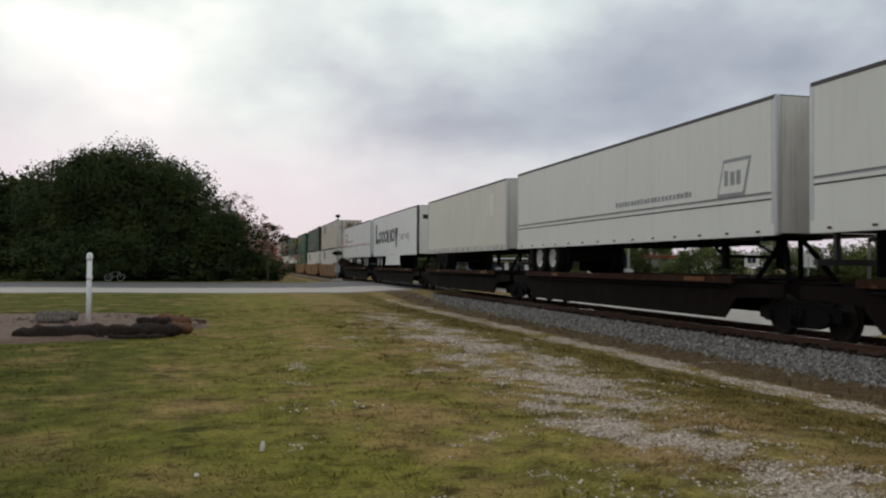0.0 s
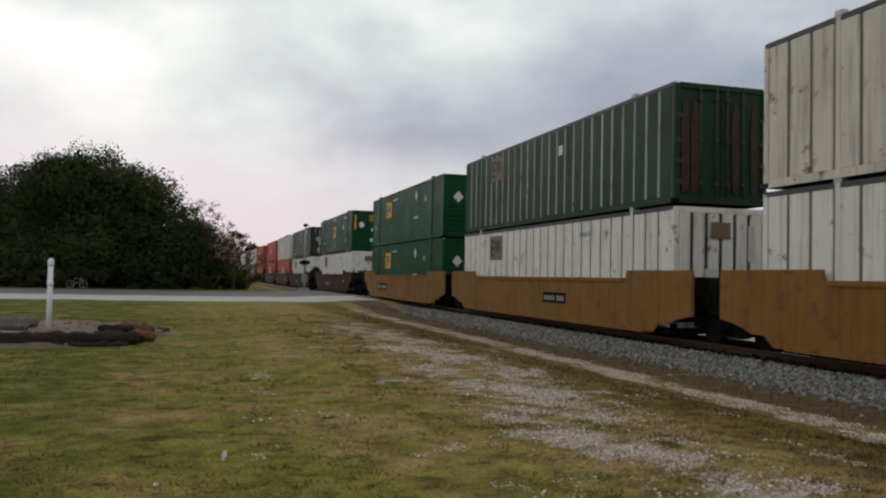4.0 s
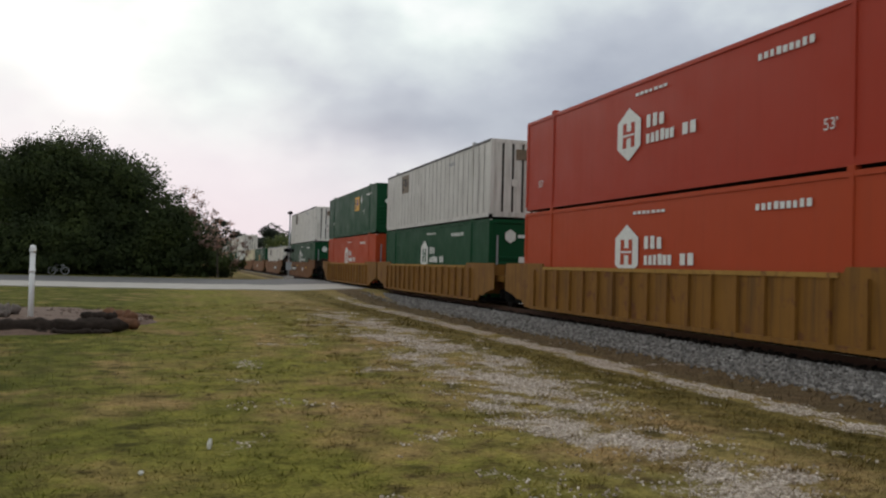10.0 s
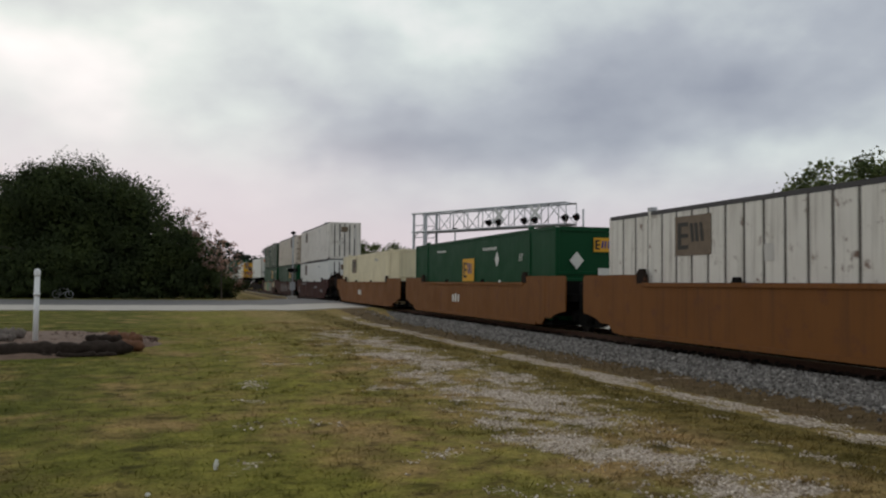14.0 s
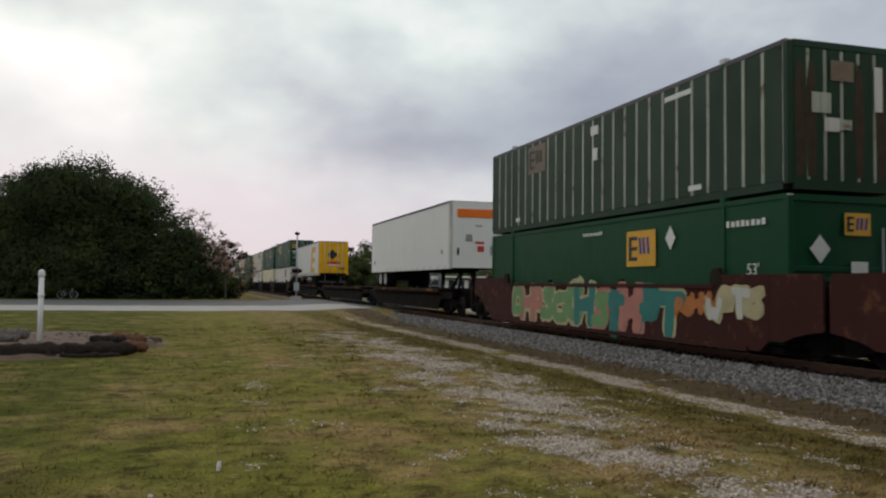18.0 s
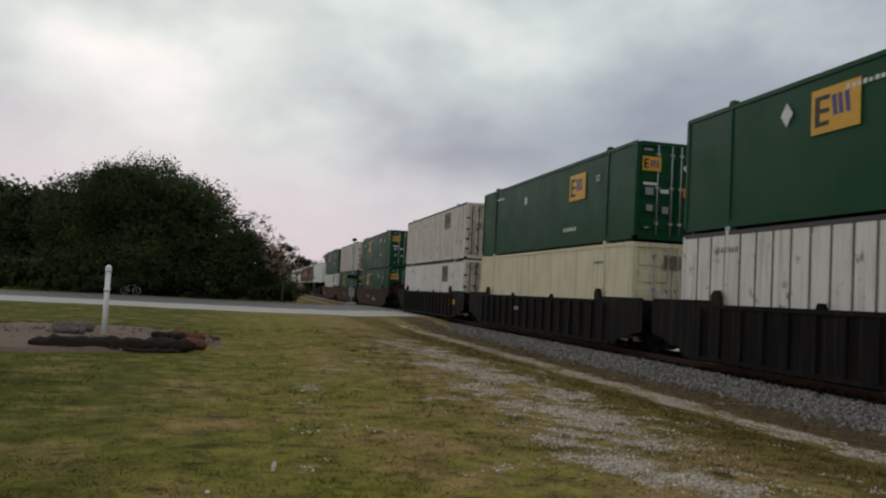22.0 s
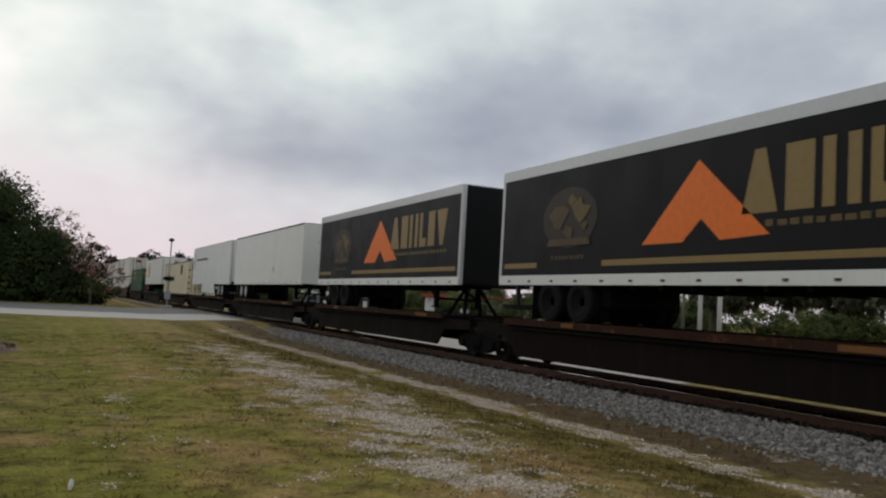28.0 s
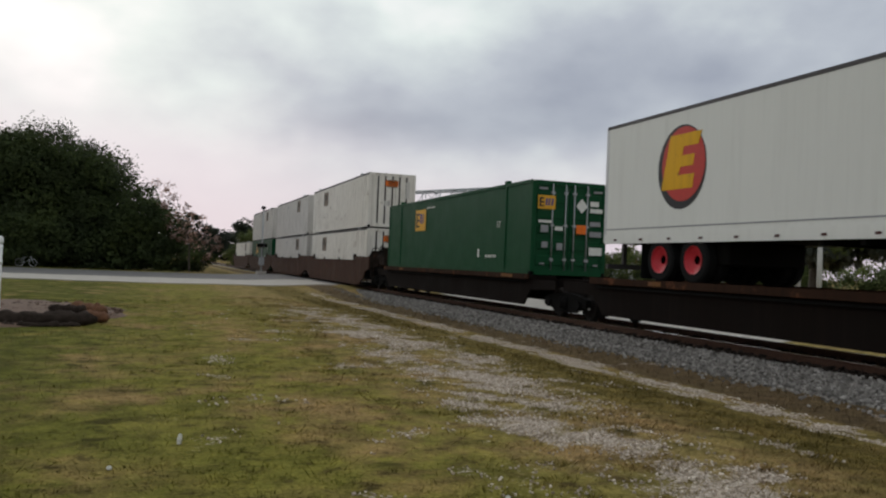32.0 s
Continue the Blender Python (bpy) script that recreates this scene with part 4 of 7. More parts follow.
# ---- road trailers ----
def trailer(y0, y1, label, side_m=None, nose_leads=True, rail_m=None, roof_m=None, panel_seams=True, marks=(), skirt=0, rims=None, nose_m=None, post_m=None, z0=2.08, z1=5.06, reefer=False, door_m=None, tail_post=None, tandem=2.5):
    side_m, rail_m, roof_m = side_m or OFFWHITE, rail_m or OFFWHITE, roof_m or DARKROOF
    rims = rims or RIMWHITE
    nose_m, post_m = nose_m or side_m, post_m or ALU
    c = on_train("semi_trailer", (y0 + y1) / 2, 0.0, label, "trailer", "semi-trailers on flat cars")
    l, w = (y1 - y0) / 2, 1.295
    d = -1 if nose_leads else 1  # where the nose is
    n = int(2 * l / 1.22)
    step = (2 * l - 0.30) / n
    for sx in (-1, 1):
        if sx < 0:
            one = shared(("side_panel", round(step, 3), z0), lambda: boxm(-w, -w + 0.03, -step / 2 + 0.0004, step / 2 - 0.0004, z0 + 0.24, z1 - 0.08, bevel=0.001), side_m)
            for i in range(n):
                p = part("side_panel", one, side_m, c)
                p.location = (0, -l + 0.15 + step * (i + 0.5), 0)
            part("side_lining", boxm(-w + 0.031, -w + 0.05, -l + 0.15, l - 0.15, z0 + 0.24, z1 - 0.08), side_m, c)
        else:
            part("far_side", boxm(w - 0.03, w, -l + 0.15, l - 0.15, z0 + 0.24, z1 - 0.08), side_m, c)
        r = part("bottom_rail", boxm(*sorted((sx * (w + 0.008), sx * (w - 0.05))), -l + 0.06, l - 0.06, z0, z0 + 0.24), rail_m, c)
        if sx < 0:
            lamp = shared("marker_lamp", lambda: boxm(-w - 0.020, -w - 0.009, -0.06, 0.06, -0.025, 0.025), LAMPRED)
            for i in range(14):
                g = part("marker_lamp", lamp, LAMPRED, r)
                g.location = (0, -l + 0.6 + i * (2 * l - 1.2) / 13, z0 + 0.09)
        part("top_rail", boxm(*sorted((sx * (w + 0.006), sx * (w - 0.05))), -l + 0.06, l - 0.06, z1 - (0.26 if side_m is BLACKPANEL else 0.08), z1), roof_m, c)
        for sy in (-1, 1):
            part("corner_post", boxm(*sorted((sx * (w + 0.004), sx * (w - 0.14))), *sorted((sy * l, sy * (l - 0.155))), z0, z1, bevel=0.03), (tail_post or post_m) if sy > 0 else post_m, c)
    part("roof", boxm(-w + 0.02, w - 0.02, -l + 0.05, l - 0.05, z1 - 0.03, z1 + 0.012), roof_m, c)
    part("floor", boxm(-w + 0.05, w - 0.05, -l + 0.05, l - 0.05, z0 + 0.02, z0 + 0.20), BLACK, c)
    # nose wall and rear doors
    part("nose_wall", boxm(-w + 0.14, w - 0.14, *sorted((d * (l - 0.02), d * (l - 0.06))), z0 + 0.05, z1 - 0.02), nose_m, c)
    for sx in (-1, 1):
        dr = part("rear_door", boxm(*sorted((sx * 0.012, sx * (w - 0.14))), *sorted((-d * (l - 0.02), -d * (l - 0.06))), z0 + 0.22, z1 - 0.06), door_m or side_m, c)
        def rod():
            bm = bmesh.new()
            for k in (0.35, 0.8):
                tube(bm, (sx * k, -d * (l + 0.015), z0 + 0.15), (sx * k, -d * (l + 0.015), z1 - 0.1), 0.02, n=6)
            return bm
        part("lock_rod", rod(), ALU, dr)
    part("rear_bumper", boxm(-w + 0.1, w - 0.1, *sorted((-d * l, -d * (l - 0.12))), z0 - 0.62, z0 - 0.50), DARKROOF, c)
    for k in (-0.7, 0.7):
        part("bumper_post", boxm(k - 0.05, k + 0.05, *sorted((-d * (l - 0.02), -d * (l - 0.11))), z0 - 0.52, z0 + 0.02), DARKROOF, c)
    # tandem axles
    bogie = part("bogie_frame", boxm(-1.0, 1.0, *sorted((-d * (l - tandem + 0.85), -d * (l - tandem - 2.05))), z0 - 0.48, z0 + 0.02, bevel=0.03), BLACK, c)
    wheel_z = 1.19 + 0.51
    for k in (tandem, tandem + 1.25):
        y = -d * (l - k)
        for sx in (-1, 1):
            for o in (0.0, 0.32):
                xx = sx * (1.15 - o)
                ty = part("tyre", shared(("tyre", sx), lambda: lathe(bmesh.new(), [(-0.13, 0.30), (-0.13, 0.46), (-0.09, 0.51), (0.09, 0.51), (0.13, 0.46), (0.13, 0.30)], (0, 0, 0), 0, 24), RUBBER), RUBBER, bogie)
                ty.location = (xx, y, wheel_z)
                if not o:
                    rm = part("rim", shared(("rim", sx), lambda: lathe(bmesh.new(), [(sx * 0.02, 0.10), (sx * 0.05, 0.24), (sx * 0.125, 0.29), (sx * 0.135, 0.31), (sx * 0.10, 0.31)][::1], (0, 0, 0), 0, 20), rims), rims, bogie)
                    rm.location = (xx, y, wheel_z)
    for k in (tandem - 0.83,):
        for sx in (-1, 1):
            part("mud_flap", boxm(*sorted((sx * 1.22, sx * 0.62)), *sorted((-d * (l - k), -d * (l - k - 0.02))), 1.25, z0), RUBBER, bogie)
    # cross-members under the floor
    one = shared(("cross_member", z0), lambda: boxm(-w + 0.06, w - 0.06, -0.05, 0.05, z0 - 0.10, z0 + 0.02), BLACK)
    for k in range(6):
        g = part("cross_member", one, BLACK, c)
        g.location = (0, d * (l - 4.2 - 0.9 * k), 0)
    # landing gear behind the nose
    lg = part("landing_gear", boxm(-0.75, 0.75, *sorted((d * (l - 2.60), d * (l - 2.72))), z0 - 0.45, z0 - 0.37), BLACK, c)
    for sx in (-1, 1):
        def leg():
            bm = bmesh.new()
            box(bm, sx * 0.75 - 0.07, sx * 0.75 + 0.07, *sorted((d * (l - 2.58), d * (l - 2.74))), 1.42, z0 + 0.05, bevel=0.01)
            box(bm, sx * 0.75 - 0.13, sx * 0.75 + 0.13, *sorted((d * (l - 2.53), d * (l - 2.79))), 1.38, 1.42)
            tube(bm, (sx * 0.75, d * (l - 2.7), z0 - 0.4), (sx * 0.6, d * (l - 3.7), z0 + 0.05), 0.035, n=6)
            return bm
        part("landing_leg", leg(), BLACK, lg)
    if skirt:
        a, b = (-d * (l - 5.7), -d * (l - skirt))
        part("side_skirt", prism(bmesh.new(), [(a, z0), (b, z0), (b + d * 0.1, 1.45), (a - d * 0.35, 1.42)], 0, -w - 0.002, -w + 0.02), side_m, c, "white side skirt")
    if reefer:
        part("cooling_unit", boxm(-0.9, 0.9, *sorted((d * l, d * (l + 0.42))), z0 + 1.1, z1 - 0.15, bevel=0.08), side_m, c)
    for mk in marks:
        mk(c, -w - 0.001, l)
    return c


def t_word(y, z, w, h, n, mat=INK, seed=1, gap=0.2):
    """y: metres behind the leading end."""
    return lambda c, x, l: bars(c, x, -l + y + w, z, w, h, n, mat, gap, seed=seed, split=True)


def t_line(z, h, mat, a=0.15, b=0.15):
    return lambda c, x, l: plate(c, x, -l + a, l - b, z, z + h, mat, "stripe")


def t_poly(pts, mat, name="logo", label=""):
    return lambda c, x, l: shape(c, x, [(-l + y, z) for y, z in pts], mat, name, label)


def t_plate(y, w, z, h, mat, name="marking"):
    return lambda c, x, l: plate(c, x, -l + y, -l + y + w, z, z + h, mat, name)


def t_end(items):
    return lambda c, x, l: [end_plate(c, -l - 0.004 + 0.02 - 0.02, *a[:4], a[4]) for a in items]


def t_text(y, z, size, body, mat):
    return lambda c, x, l: text(c, body, size, x, -l + y, z, mat)


LOW, HIGH, FLAT = 0.30, 0.30 + CH + 0.08, 1.20
COOPER = lambda z, m=INKRED: [t_line(z, 0.035, INK), t_line(z + 0.12, 0.03, m), t_line(z + 0.155, 0.02, INK)]


def logo_frame(y, z, ink=INKGREY, k=1.0):
    """A slanted framed emblem: dark frame, white field, short upright strokes."""
    def f(c, x, l):
        a = -l + y
        lo = shape(c, x, [(a + 1.15 * k, z), (a + 0.1, z), (a - 0.15 * k, z + 0.85 * k), (a + 0.9 * k, z + 0.85 * k)], ink, "logo", "framed emblem")
        shape(lo, x - 0.005, [(a + 1.08 * k, z + 0.08 * k), (a + 0.15 * k, z + 0.08 * k), (a - 0.06 * k, z + 0.77 * k), (a + 0.86 * k, z + 0.77 * k)], OFFWHITE, "stroke")
        bars(lo, x - 0.010, a + 0.85 * k, z + 0.25 * k, 0.70 * k, 0.36 * k, 3, INKRED if ink is INK else ink)
    return f


def globe(y, z):
    """A dim round emblem with gold continents and a ribbon under it."""
    def f(c, x, l):
        a = -l + y
        lo = shape(c, x, [(a + 1.12 * math.cos(k * math.pi / 14), z + 0.72 * math.sin(k * math.pi / 14)) for k in range(28)], EMBLEMDARK, "emblem", "dim brown globe emblem")
        for n, (dy, dz, s) in enumerate(((0.42, 0.08, 0.46), (-0.42, 0.16, 0.44), (0.02, -0.34, 0.26), (-0.10, 0.42, 0.20), (-0.62, -0.22, 0.18))):
            rng = random.Random(n)
            shape(lo, x - 0.010 - 0.0005 * n, [(a + dy + s * rng.uniform(.45, 1.1) * math.cos(k * 0.5712), z + dz + .7 * s * rng.uniform(.45, 1.1) * math.sin(k * 0.5712)) for k in range(11)], GOLDDIM if n % 2 else LOGODIM, "gold_piece")
        shape(lo, x - 0.014, [(a + 0.9, z - 0.66), (a + 0.8, z - 0.50), (a - 0.8, z - 0.50), (a - 0.9, z - 0.66)], LOGODIM, "ribbon")
        bars(c, x, a + 0.7, z - 0.98, 1.4, 0.10, 9, LOGODIM)
    return f


def glyphs(y, z, h, forms, mat, gap=0.08):
    """Plain shapes with the rhythm of a word: (kind, width, height, drop); y is the tail-side start behind the leading end."""
    def f(c, x, l):
        a = -l + y
        for kind, w, hh, dz in forms:
            q, top = z + dz, z + dz + hh * h
            if kind == "ring":
                bm = bmesh.new()
                pts = [(math.cos(k * math.pi / 12), math.sin(k * math.pi / 12)) for k in range(24)]
                rows = [[bm.verts.new((xx, a - w / 2 + w / 2 * s * p, (q + top) / 2 + (top - q) / 2 * s * r)) for p, r in pts] for xx, s in ((x - 0.005, 1), (x - 0.005, 0.5), (x, 0.5), (x, 1))]
                for r0, r1 in zip(rows, rows[1:] + rows[:1]):
                    for k in range(24):
                        bm.faces.new((r0[k], r0[(k + 1) % 24], r1[(k + 1) % 24], r1[k]))
                bmesh.ops.recalc_face_normals(bm, faces=bm.faces)
                part("letter_block", bm, mat, c)
            elif kind == "wedge":
                part("letter_block", prism(bmesh.new(), [(a, q), (a - w * 0.35, top), (a - w * 0.65, top), (a - w, q)], 0, x - 0.005, x), mat, c)
            elif kind == "fork":
                part("letter_block", prism(bmesh.new(), [(a - w * 0.35, q), (a, top), (a - w, top), (a - w * 0.65, q)], 0, x - 0.005, x), mat, c)
            elif kind == "pair":
                for u in (0, 0.66):
                    part("letter_block", boxm(x - 0.005, x, a - w * (u + 0.34), a - w * u, q, top), mat, c)
            elif kind == "foot":
                part("letter_block", prism(bmesh.new(), [(a, q), (a, top), (a - w * 0.4, top), (a - w * 0.4, q + 0.25 * h), (a - w, q + 0.25 * h), (a - w, q)], 0, x - 0.005, x), mat, c)
            else:
                part("letter_block", boxm(x - 0.005, x, a - w, a, q, top, bevel=0.002), mat, c)
            a -= w + gap * h
    return f


def build_train():
    # leading trailers
    trailer(-2.1, 14.0, "white semi-trailer with thin dark stripes on a flat car", z1=5.0, rims=RUBBER, marks=COOPER(3.0, INKGREY) + [t_word(2.0, 3.8, 4.0, 0.16, 18)])
    trailer(15.0, 31.1, "white semi-trailer with striped side and framed emblem on a flat car", z1=5.0, nose_m=GREYWHITE,
            marks=COOPER(2.82, INKGREY) + [logo_frame(1.0, 3.0, INKGREY), t_word(3.2, 3.12, 4.2, 0.15, 22, INKGREY)])
    # rims in tyre black: the shade around the tandem put into their colour
    trailer(32.4, 46.4, "plain beige-white semi-trailer on a flat car", BEIGE, z1=5.0, rims=RUBBER, rail_m=GREYWHITE, nose_m=GREYWHITE, marks=[t_plate(1.8, 0.5, 3.6, 0.9, OFFWHITE)])
    trailer(49.3, 65.3, "white semi-trailer with large black lettering and a side skirt", skirt=10.6, post_m=DARKROOF,
            marks=[glyphs(14.9, 3.02, 1.5, [("foot", 1.38, 1.0, 0), ("ring", 1.12, .62, 0), ("ring", 1.12, .62, 0), ("ring", 1.15, .62, 0), ("pair", 1.5, .60, 0), ("ring", 1.1, .62, 0), ("fork", 1.1, .88, -0.40)], INK, gap=0.045),
                   t_text(5.5, 3.12, 0.80, "your way.", INKGREY),
                   t_end([(-0.95, 0.75, 4.25, 4.5, INK), (-0.1, 0.7, 4.05, 4.12, INKGREY)])])
    trailer(66.8, 82.9, "white semi-trailer with striped side, doors leading", nose_leads=False, tandem=1.45,
            marks=COOPER(3.06) + [logo_frame(13.75, 3.20, INK, 1.3), t_word(9.8, 3.52, 3.9, 0.17, 22, INKGREY), t_plate(7.4, 0.22, 2.6, 0.24, INKRED)])
    for a, b, h in ((-2.6, 14.5, ()), (14.5, 31.7, (16.2,)), (31.7, 48.3, (33.6,)), (48.3, 66.0, (50.5,)), (66.0, 84.2, (81.7,))):
        spine_car(a, b, "dirty dark spine car with a worn orange deck edge", h, (a < 0, b > 84))

    # first well cars, yellow
    trio = lambda ps, pm, lab, st, mk: [well_car(a, a + CL, pm, lab, (i == 0, i == len(ps) - 1), st, mk[i] if i < len(mk) else ()) for i, a in enumerate(ps)]
    reporting = c_word(-2.4, 0.74, 0.55, 0.17, 4, INKGREY, BLACK, 2), c_word(-1.7, 0.74, 0.8, 0.17, 6, INKGREY, BLACK, 3)
    trio((88.4, 107.8, 127.3), YELLOWCAR, "ochre yellow articulated well car with worn paint", "plain", [reporting, reporting, [c_word(4.2, 0.66, 0.8, 0.22, 4, INKGREY, BLACK, 2), c_word(2.6, 0.66, 1.3, 0.22, 6, INKGREY, BLACK, 3)]])
    container(88.4, LOW, WHITE, "ribbed", "weathered white ribbed container in a well car", WHITE_MARKS)
    container(88.4, HIGH, WEATHERED, "ribbed", "weathered white ribbed container stacked on another", WHITE_MARKS)
    container(107.8, LOW, WHITE, "ribbed", "white ribbed container in a well car", WHITE_MARKS)
    container(107.8, HIGH, OLIVE, "ribbed", "dull green ribbed container stacked on a white one", [m_yellow(11.6, 1.8, True), m_patch(6.4, 2.0, .3, .3)], doors=True)
    container(127.3, LOW, GREEN, "smooth", "dark green container in a well car", GREEN_FAR)
    container(127.3, HIGH, GREEN, "smooth", "dark green container stacked on a green one", GREEN_FAR)
    # brown cars
    brown = "rusty dark brown well car with faded stencils"
    well_car(151.05, 151.05 + CL, BROWNCAR, brown, (True, True), "plain", [c_patch(-6.4, 0.9, 0.5, 0.14, YELLOWPAINT), c_word(1.0, 0.6, 1.6, 0.2, 8, INKGREY)])
    container(151.05, LOW, WHITE, "ribbed", "white ribbed container under a green one", WHITE_MARKS, flat_end=True)
    container(151.05, HIGH, GREEN, "smooth", "bright green container with a yellow square patch", [m_yellow(7.35, 1.14), m_diamond(3.85, 1.8), m_bars(7.4, 2.58, 1.5, .1, 9), m_bars(2.3, 2.48, 1.25, .12, 8), m_53(0.85, 1.5), m_patch(2.3, .68, .27, .2), m_patch(13.4, .8, .2, .2), END_GREEN, m_end([(-1.12, -0.98, 1.5, 2.55, LOGOYELLOW), (1.02, 1.16, 1.5, 2.55, LOGOYELLOW)])])
    trio((174.3, 193.4, 212.3), BROWNCAR, "rusty dark brown articulated well car with faded stencils", "plain", [[c_patch(-5.2, 1.05, .35, .1, YELLOWPAINT), c_patch(-7.2, 1.05, .4, .1, YELLOWPAINT), c_word(0, .65, 1.6, .18, 8, INKGREY)], [c_patch(-3, .8, .4, .12, YELLOWPAINT), c_word(-5.8, .7, 1.1, .3, 4, INKGREY), c_word(5.2, .5, 1.0, .3, 2, INKGREY)], [c_patch(-5.2, .85, .45, .12, YELLOWPAINT), c_word(2.0, .8, 1.3, .15, 6, INKGREY), c_word(-1, .7, 2.4, .1, 5, INKGREY)]])
    container(174.3, LOW, WHITE, "ribbed", "white ribbed container with a brown patch under a green one", WHITE_MARKS, flat_end=True)
    container(174.3, HIGH, OLIVE, "ribbed", "dull green ribbed container with greyish ribs", [m_yellow(11.5, 1.82, True), m_patch(7.65, 2.36, .48, .24), m_patch(7.7, 1.64, .32, .3), m_patch(2.9, 2.5, .75, .12), m_patch(2.7, .26, .55, .12), m_patch(13.6, .3, .4, .12), END_WHITE, m_end([(-.75, -.3, 1.5, 1.9, OLIVERIB), (-.1, .2, 1.2, 1.4, OLIVERIB), (-.6, -.35, .4, .8, OLIVERIB)])])
    container(193.4, LOW, RED2, "smooth", "orange container under a grey-white one", HEX_MARKS(RED2, 8.75))
    container(193.4, HIGH, GREYWHITE, "ribbed", "grimy grey-white ribbed container with a painted-over patch", [m_patch(8.85, .96, 3.1, 1.05, WHITE), m_bars(4.6, 2.4, .9, .16, 5, INKGREY), END_WHITE])
    for z in (LOW, HIGH):
        container(212.3, z, RED, "smooth", "orange-red container with a white hexagon emblem", HEX_MARKS(RED, 9.8))
    # yellow ribbed cars
    trio((235.7, 255.2, 273.95), YELLOWCAR, "yellow articulated well car with upright stiffeners and a rusty top chord", "ribbed", [[], [], []])
    for z in (LOW, HIGH):
        pm = RED2 if z == LOW else RED
        container(235.7, z, pm, "smooth", "%s container with a white hexagon emblem" % ("orange" if z == LOW else "orange-red"), HEX_MARKS(pm))
    container(255.2, LOW, GREEN, "smooth", "green container with a white hexagon emblem", HEX_MARKS(GREEN, 8.5))
    container(255.2, HIGH, GREYWHITE, "ribbed", "grey-white ribbed container stacked on a green one", WHITE_MARKS)
    container(273.95, LOW, RED2, "smooth", "orange container under a dark green one", HEX_MARKS(RED2, 8.85))
    container(273.95, HIGH, GREEN, "smooth", "dark green container with a yellow square patch", [m_yellow(5.0, 1.55), m_diamond(4.3, 2.2), m_bars(1.5, 2.35, 1.3, 0.10, 9), m_53(3.4, 1.3, .3), m_patch(13.9, 0.95, 0.2, 0.2), END_GREEN])
    # orange-brown cars
    orange = "orange-brown well car with a black stencil panel"
    big_stencil = c_word(1.8, 0.72, 3.0, 0.24, 9, INKWHITE, BLACK, 9)
    initials = lambda y: c_word(y, 0.66, 1.05, 0.34, 3, INKWHITE, None, 9)
    well_car(297.05, 297.05 + CL, ORANGECAR, orange, (True, True), "plain", [big_stencil, initials(-3.2), c_patch(0.8, 1.05, .6, .10, YELLOWPAINT), c_patch(5.1, 1.05, .3, .10, YELLOWPAINT), c_patch(-5.0, .9, .6, .12, YELLOWPAINT)])
    container(297.05, LOW, GREEN, "smooth", "green container with a white hexagon emblem", HEX_MARKS(GREEN, 8.6))
    container(297.05, HIGH, WHITE, "ribbed", "white ribbed container with a faded brown patch", [m_yellow(11.2, 1.83, True), m_bars(4.4, 2.45, .9, .16, 5, INKGREY), m_patch(9.0, 1.6, .28, .34, GREYWHITE), END_WHITE])
    trio((320.2, 339.75, 359.3), ORANGECAR, orange, "plain", [[c_word(-4.4, .66, 2.4, .22, 9, INKWHITE, BLACK, 4)], [initials(0.5)], [initials(0.6)]])
    container(320.2, LOW, WHITE, "ribbed", "white ribbed container alone in a well car", WHITE_MARKS)
    container(339.75, LOW, GREEN, "smooth", "green container alone in a well car", GREEN_MARKS)
    container(359.3, LOW, CREAM, "smooth", "off-white smooth container alone in a well car", [m_yellow(11.4, 1.75, True), m_bars(5.0, 2.4, .9, .14, 6, INKGREY), END_WHITE])
    # oxide red cars with graffiti
    trio((382.0, 401.65, 420.2), REDCAR, "oxide red articulated well car with graffiti", "plain", [[c_word(-3.8, .95, 1.7, .12, 8, INKGREY), c_word(-6.6, .62, .9, .22, 3, INKGREY), c_sign("53", 6.75, .50, .62), c_patch(6.5, 1.12, .8, .13, DULLORANGE), c_word(2.6, 1.20, 3.2, .10, 8, INKGREY, None, 6)], [c_patch(-2.0, 1.0, .5, .1, INKORANGE), c_word(-1.4, .8, 1.2, .14, 6, INKGREY), c_graffiti(tag_row(5.6, 11.6, .45, .6, ['faint'], ['faint'], 4)), c_outline(-3.9, .42, .5, .8), c_word(-7.2, 1.15, 2.2, .1, 6, INKGREY, None, 5)], [c_graffiti(tag_row(8.2, 13.2, .38, .95, ['green', 'green', 'cream', 'pink'], ['cream'], 5) + tag_row(3.2, 8.0, .32, 1.0, ['teal', 'orange', 'green', 'pink'], ['pink', 'cream', 'teal'], 9) + tag_row(1.9, 3.2, .85, .32, ['orange'], ['orange'], 3) + tag_row(0.5, 2.0, .75, .55, ['cream', 'white'], ['cream'], 8))]])
    container(382.0, LOW, OFFWHITE, "ribbed", "clean white ribbed container under another", WHITE_MARKS)
    container(382.0, HIGH, WHITE, "ribbed", "weathered white ribbed container stacked on a cleaner one", WHITE_MARKS)
    container(401.65, LOW, GREEN, "smooth", "green container with a yellow square patch under a white one", [m_yellow(4.4, 1.56), m_diamond(3.7, 2.2), m_bars(1.4, 2.35, 1.2, .14, 8), m_bars(7.2, 2.5, 1.2, .1, 9), m_53(0.65, 1.45), END_GREEN])
    container(401.65, HIGH, WEATHERED, "ribbed", "weathered white ribbed container with rusty doors", WHITE_MID, doors=True)
    container(420.2, LOW, GREEN, "smooth", "green container with a yellow square patch under a ribbed one", [m_yellow(4.7, 1.60), m_diamond(4.05, 2.25), m_bars(0.6, 2.35, 1.3, .14, 8), m_bars(7.4, 2.5, 1.2, .1, 9), m_53(0.9, 1.35), END_GREEN])
